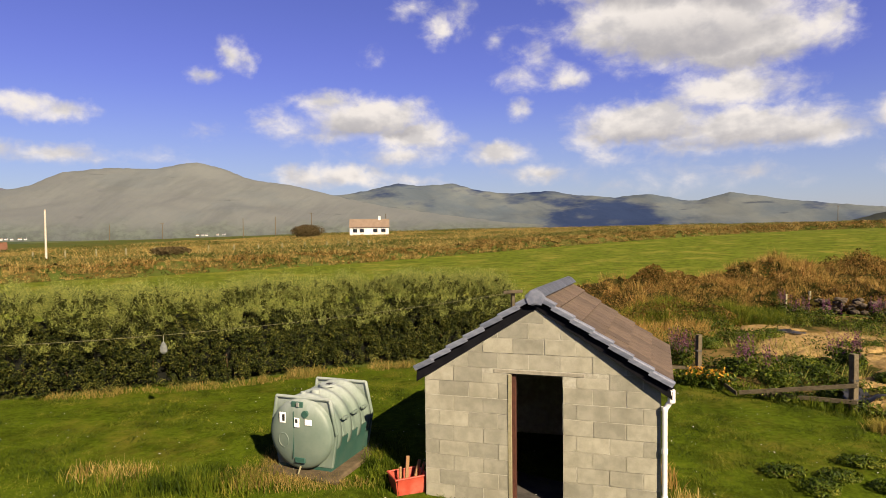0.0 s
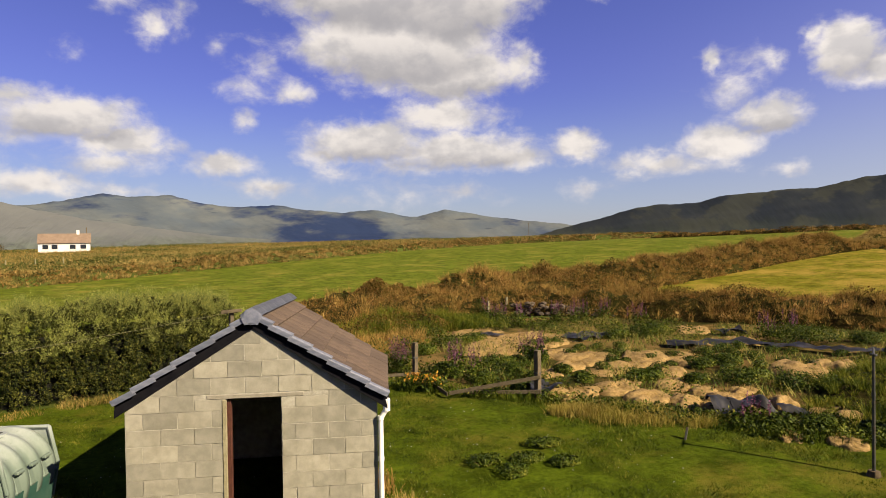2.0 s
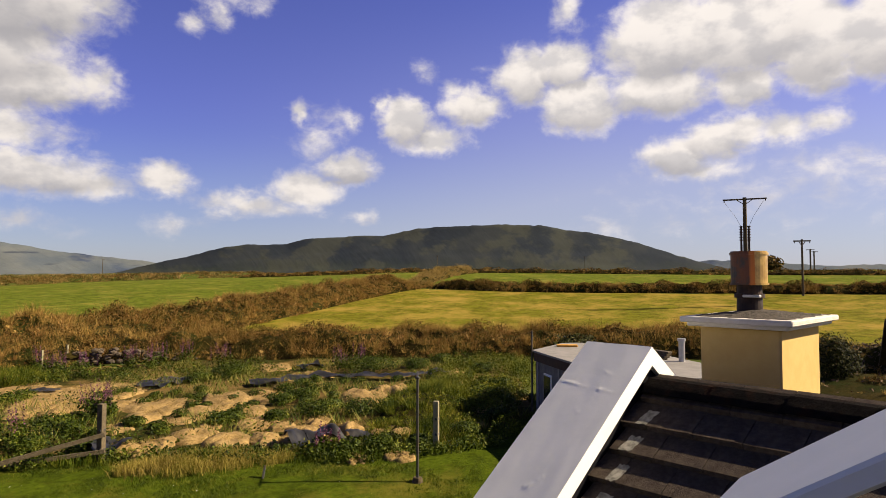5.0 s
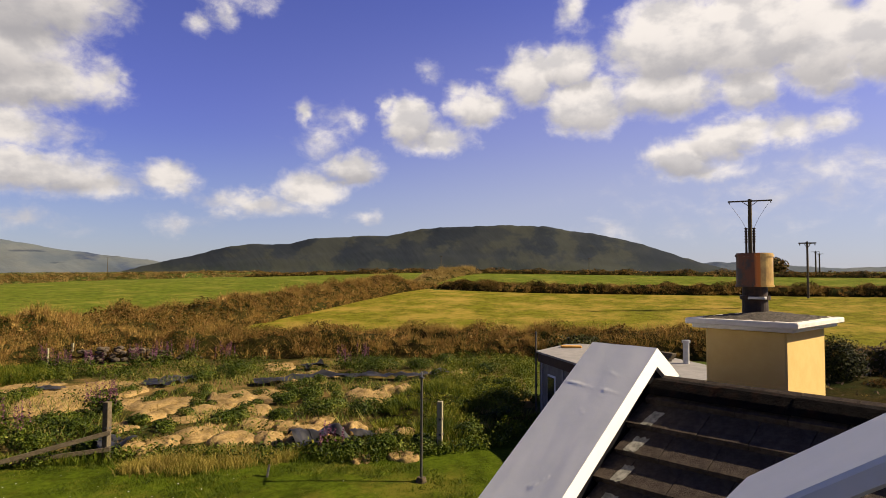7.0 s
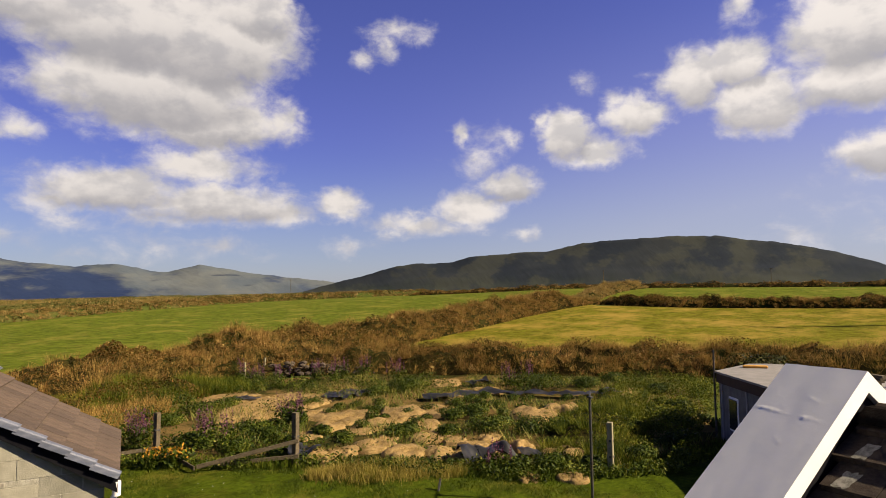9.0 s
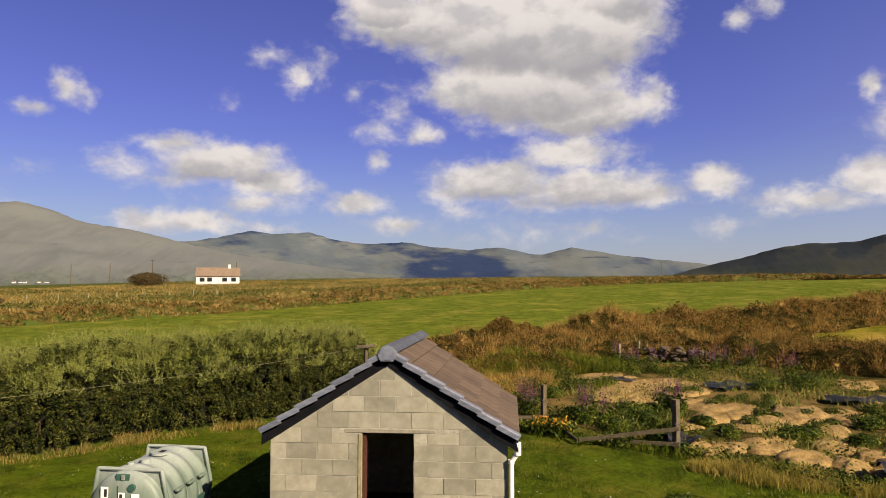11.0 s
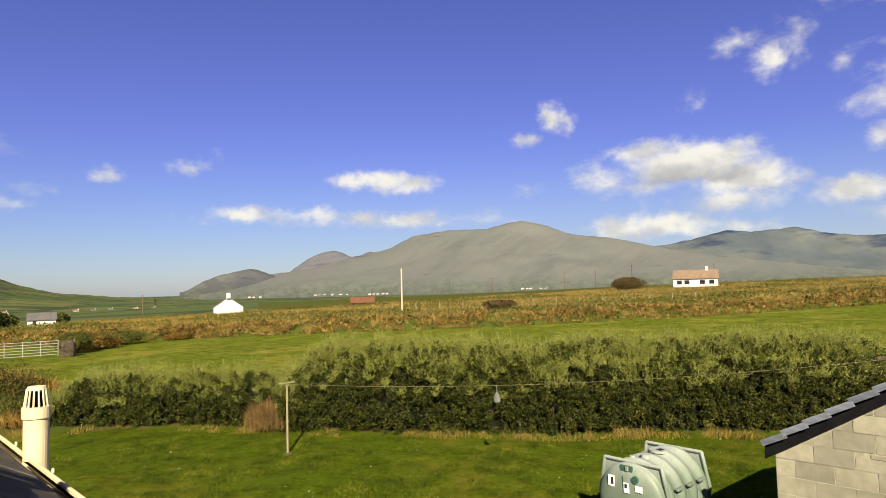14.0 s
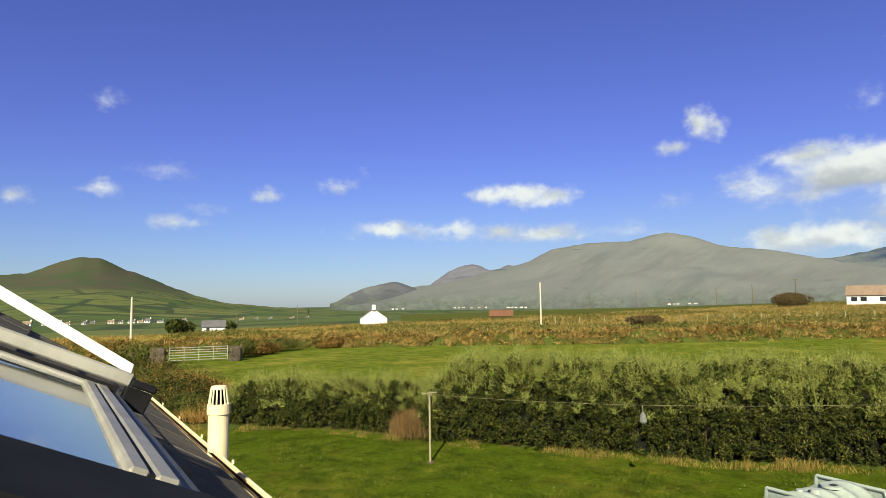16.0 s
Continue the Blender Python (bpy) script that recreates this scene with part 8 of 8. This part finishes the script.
for i, (x, y, s) in enumerate(((-23.5, 11.6, 1.5), (-26.0, 12.6, 1.7), (-29.5, 13.2, 1.6), (-22.0, 11.4, 0.8), (-33.5, 14.0, 1.5), (-38, 15, 1.6))):
    bush("bramble_bush", "dark bramble and thorn scrub beyond the hedge", x, y, 1.6 * s, 1.2 * s, 0.95 * s, 5000, 0.045, M_HEATH if i % 2 else M_HEDGE, "bush", "", None, 6, 20 + i)
for i, (x, y, s) in enumerate(((27.5, 6.5, 1.0), (29.0, 9.5, 1.2), (26.0, 8.6, 0.8), (24.0, 7.0, 0.7))):
    bush("bramble_bush", "green bramble clump in front of the bank", x, y, 1.3 * s, 1.1 * s, 0.9 * s, 1800, 0.08, M_HEDGE, "bush", "", None, 5, 40 + i)


# ---- the cabin beyond the wing ----
def cabin():
    """A low flat-roofed cabin with a slanted, rounded far end."""
    root = empty("mobile_cabin", Matrix.Translation((17.25, 6.55, -0.45)) @ pose(0, 0, 0, 0, 0, -136.6), "low pale cabin with flat grey roof and dark brown fascia", "cabin")
    L, D, H = 5.2, 2.85, 1.91

    def slab(grow, z0, z1):
        out = [(L + grow, -grow), (L + grow, D + grow), (0.6, D + grow), (-0.5, D - 0.05 + grow), (-1.2 - grow, D - 0.3), (-1.6 - grow, D - 0.75), (-1.65 - grow, 1.55), (-0.1 - grow, -grow)]
        bm = bmesh.new()
        f = bm.faces.new([bm.verts.new((x, y, z0)) for x, y in out])
        got = bmesh.ops.extrude_face_region(bm, geom=[f])
        bmesh.ops.translate(bm, vec=(0, 0, z1 - z0), verts=[g for g in got["geom"] if isinstance(g, bmesh.types.BMVert)])
        bmesh.ops.recalc_face_normals(bm, faces=bm.faces[:])
        return bm

    part("wall", slab(0.0, 0.0, H), M_CABIN, root)
    part("fascia", slab(0.05, H, H + 0.24), M_FASCIA, root, "dark brown fascia board")
    part("roof", slab(0.08, H + 0.24, H + 0.29), M_ROOFFELT, root, "pale grey flat roof")
    for x in (0.75, 2.3, 4.2):
        w = part("window", box(0.42, 0.06, 0.75, (x, -0.01, 0.85), 0.01), M_DARKPANE, root)
        part("frame", box(0.52, 0.04, 0.85, (x, 0.0, 0.80), 0.01), M_PVC, w)
    for x in (0.1, 1.5, 3.2, 4.9):
        part("wall_batten", box(0.05, 0.03, H, (x, -0.02, 0), 0.004), M_FELT, root)
    tagged(part("roof_plank", box(0.62, 0.17, 0.07, (0, 0, 0), 0.02, root.matrix_world @ Matrix.Translation((-0.72, 1.25, H + 0.29)) @ pose(0, 0, 0, 0, 0, 70)), M_ORANGE_PAINT), "orange painted plank lying on the cabin roof", "plank")
    fl = part("flue", rod(0.075, 0.075, (3.0, 2.6, H + 0.25), (3.0, 2.6, H + 0.82), 12), M_GALV, root, "steel stove flue")
    part("flue_cap", rod(0.10, 0.10, (3.0, 2.6, H + 0.80), (3.0, 2.6, H + 0.86), 12), M_GALV, fl)
    for k in range(4):
        tagged(part("timber_board", box(0.95 - 0.1 * k, 0.16, 0.05, (0, 0, 0), 0.008, root.matrix_world @ Matrix.Translation((2.15 + 0.05 * k, 2.45, H + 0.29 + 0.05 * k)) @ pose(0, 0, 0, 0, 0, 8 * k - 10)), M_POST), "weathered board stacked on the cabin roof", "board", "boards on the cabin roof")
    tagged(part("aerial_pole", rod(0.03, 0.025, (17.35, 6.75, -0.1), (17.35, 6.75, 2.3), 8), M_STEELPOLE), "thin dark pole standing at the cabin corner", "pole")


M_ROOFFELT = surface("grey_flat_roof_felt", (0.19, 0.185, 0.175), (0.25, 0.24, 0.225), 3.0, 0.85, stain=(0.15, 0.145, 0.13), stain_scale=1.0, bump=0.15)
# Walls turned from the sun: their shade is put into this darker grey.
M_CABIN = surface("weathered_shaded_boarding", (0.123, 0.119, 0.107), (0.172, 0.164, 0.148), 6.0, 0.8, stain=(0.0738, 0.0697, 0.0574), stain_scale=2.0, bump=0.2)
M_ORANGE_PAINT = surface("orange_painted_wood", (0.508, 0.246, 0.041), (0.574, 0.312, 0.0656), 8.0, 0.7, bump=0.2)
cabin()


# ---- the yard beyond the chimney ----
bush("yard_bush", "dense dark green shrub in the yard", 26.0, -0.9, 0.95, 0.9, 1.75, 7000, 0.045, M_HEDGE, "bush", "", None, 8, 81)
bush("yard_bush", "rusty low scrub in the yard", 24.6, 0.1, 0.8, 0.7, 0.5, 2400, 0.04, M_BRACKEN, "bush", "", None, 4, 82)
bush("yard_bush", "rusty low scrub in the yard", 25.0, -2.0, 0.7, 0.6, 0.6, 2400, 0.04, M_BRACKEN, "bush", "", None, 4, 84)
M_SOIL = surface("bare_brown_soil", (0.107, 0.0697, 0.041), (0.164, 0.115, 0.0697), 3.0, 0.95, stain=(0.0656, 0.0451, 0.0246), stain_scale=0.8, bump=0.6)
soil = bank("yard_bank", "bare brown earth bank with stones in the yard", [(24.5, 2.0), (25.2, -1.5), (25.6, -6.0)], 4.2, 0.5, 500, 0.2, M_BLADE_DRY, 0.02, 200, 83)
soil.children[0].data.materials[0] = M_SOIL
bank("yard_bank", "steep brown earth bank at the yard end", [(30.5, 0.0), (30.5, -3.0), (30.0, -8.0)], 1.6, 1.5, 2500, 0.3, M_BLADE_BANK, 0.02, 3000, 85).children[0].data.materials[0] = M_SOIL
for k in range(3):
    tagged(part("wall_board", box(0.06, 3.4, 0.22, (0, 0, 0), 0.01, Matrix.Translation((20.0, -1.1, -0.1 + 0.23 * k)) @ pose(0, 0, 0, 0, 0, 3)), M_POST), "weathered board of the low yard wall", "board", "boards of the yard wall")
cottage("outbuilding", "low grey outbuilding with dark roof beside the yard", 18.35, -4.1, -0.2, 4.4, 2.6, 1.98, 0.95, -90, M_DARKTILE, [(0, 0.8, 0.7, 0.7)], None, (), M_CABIN)
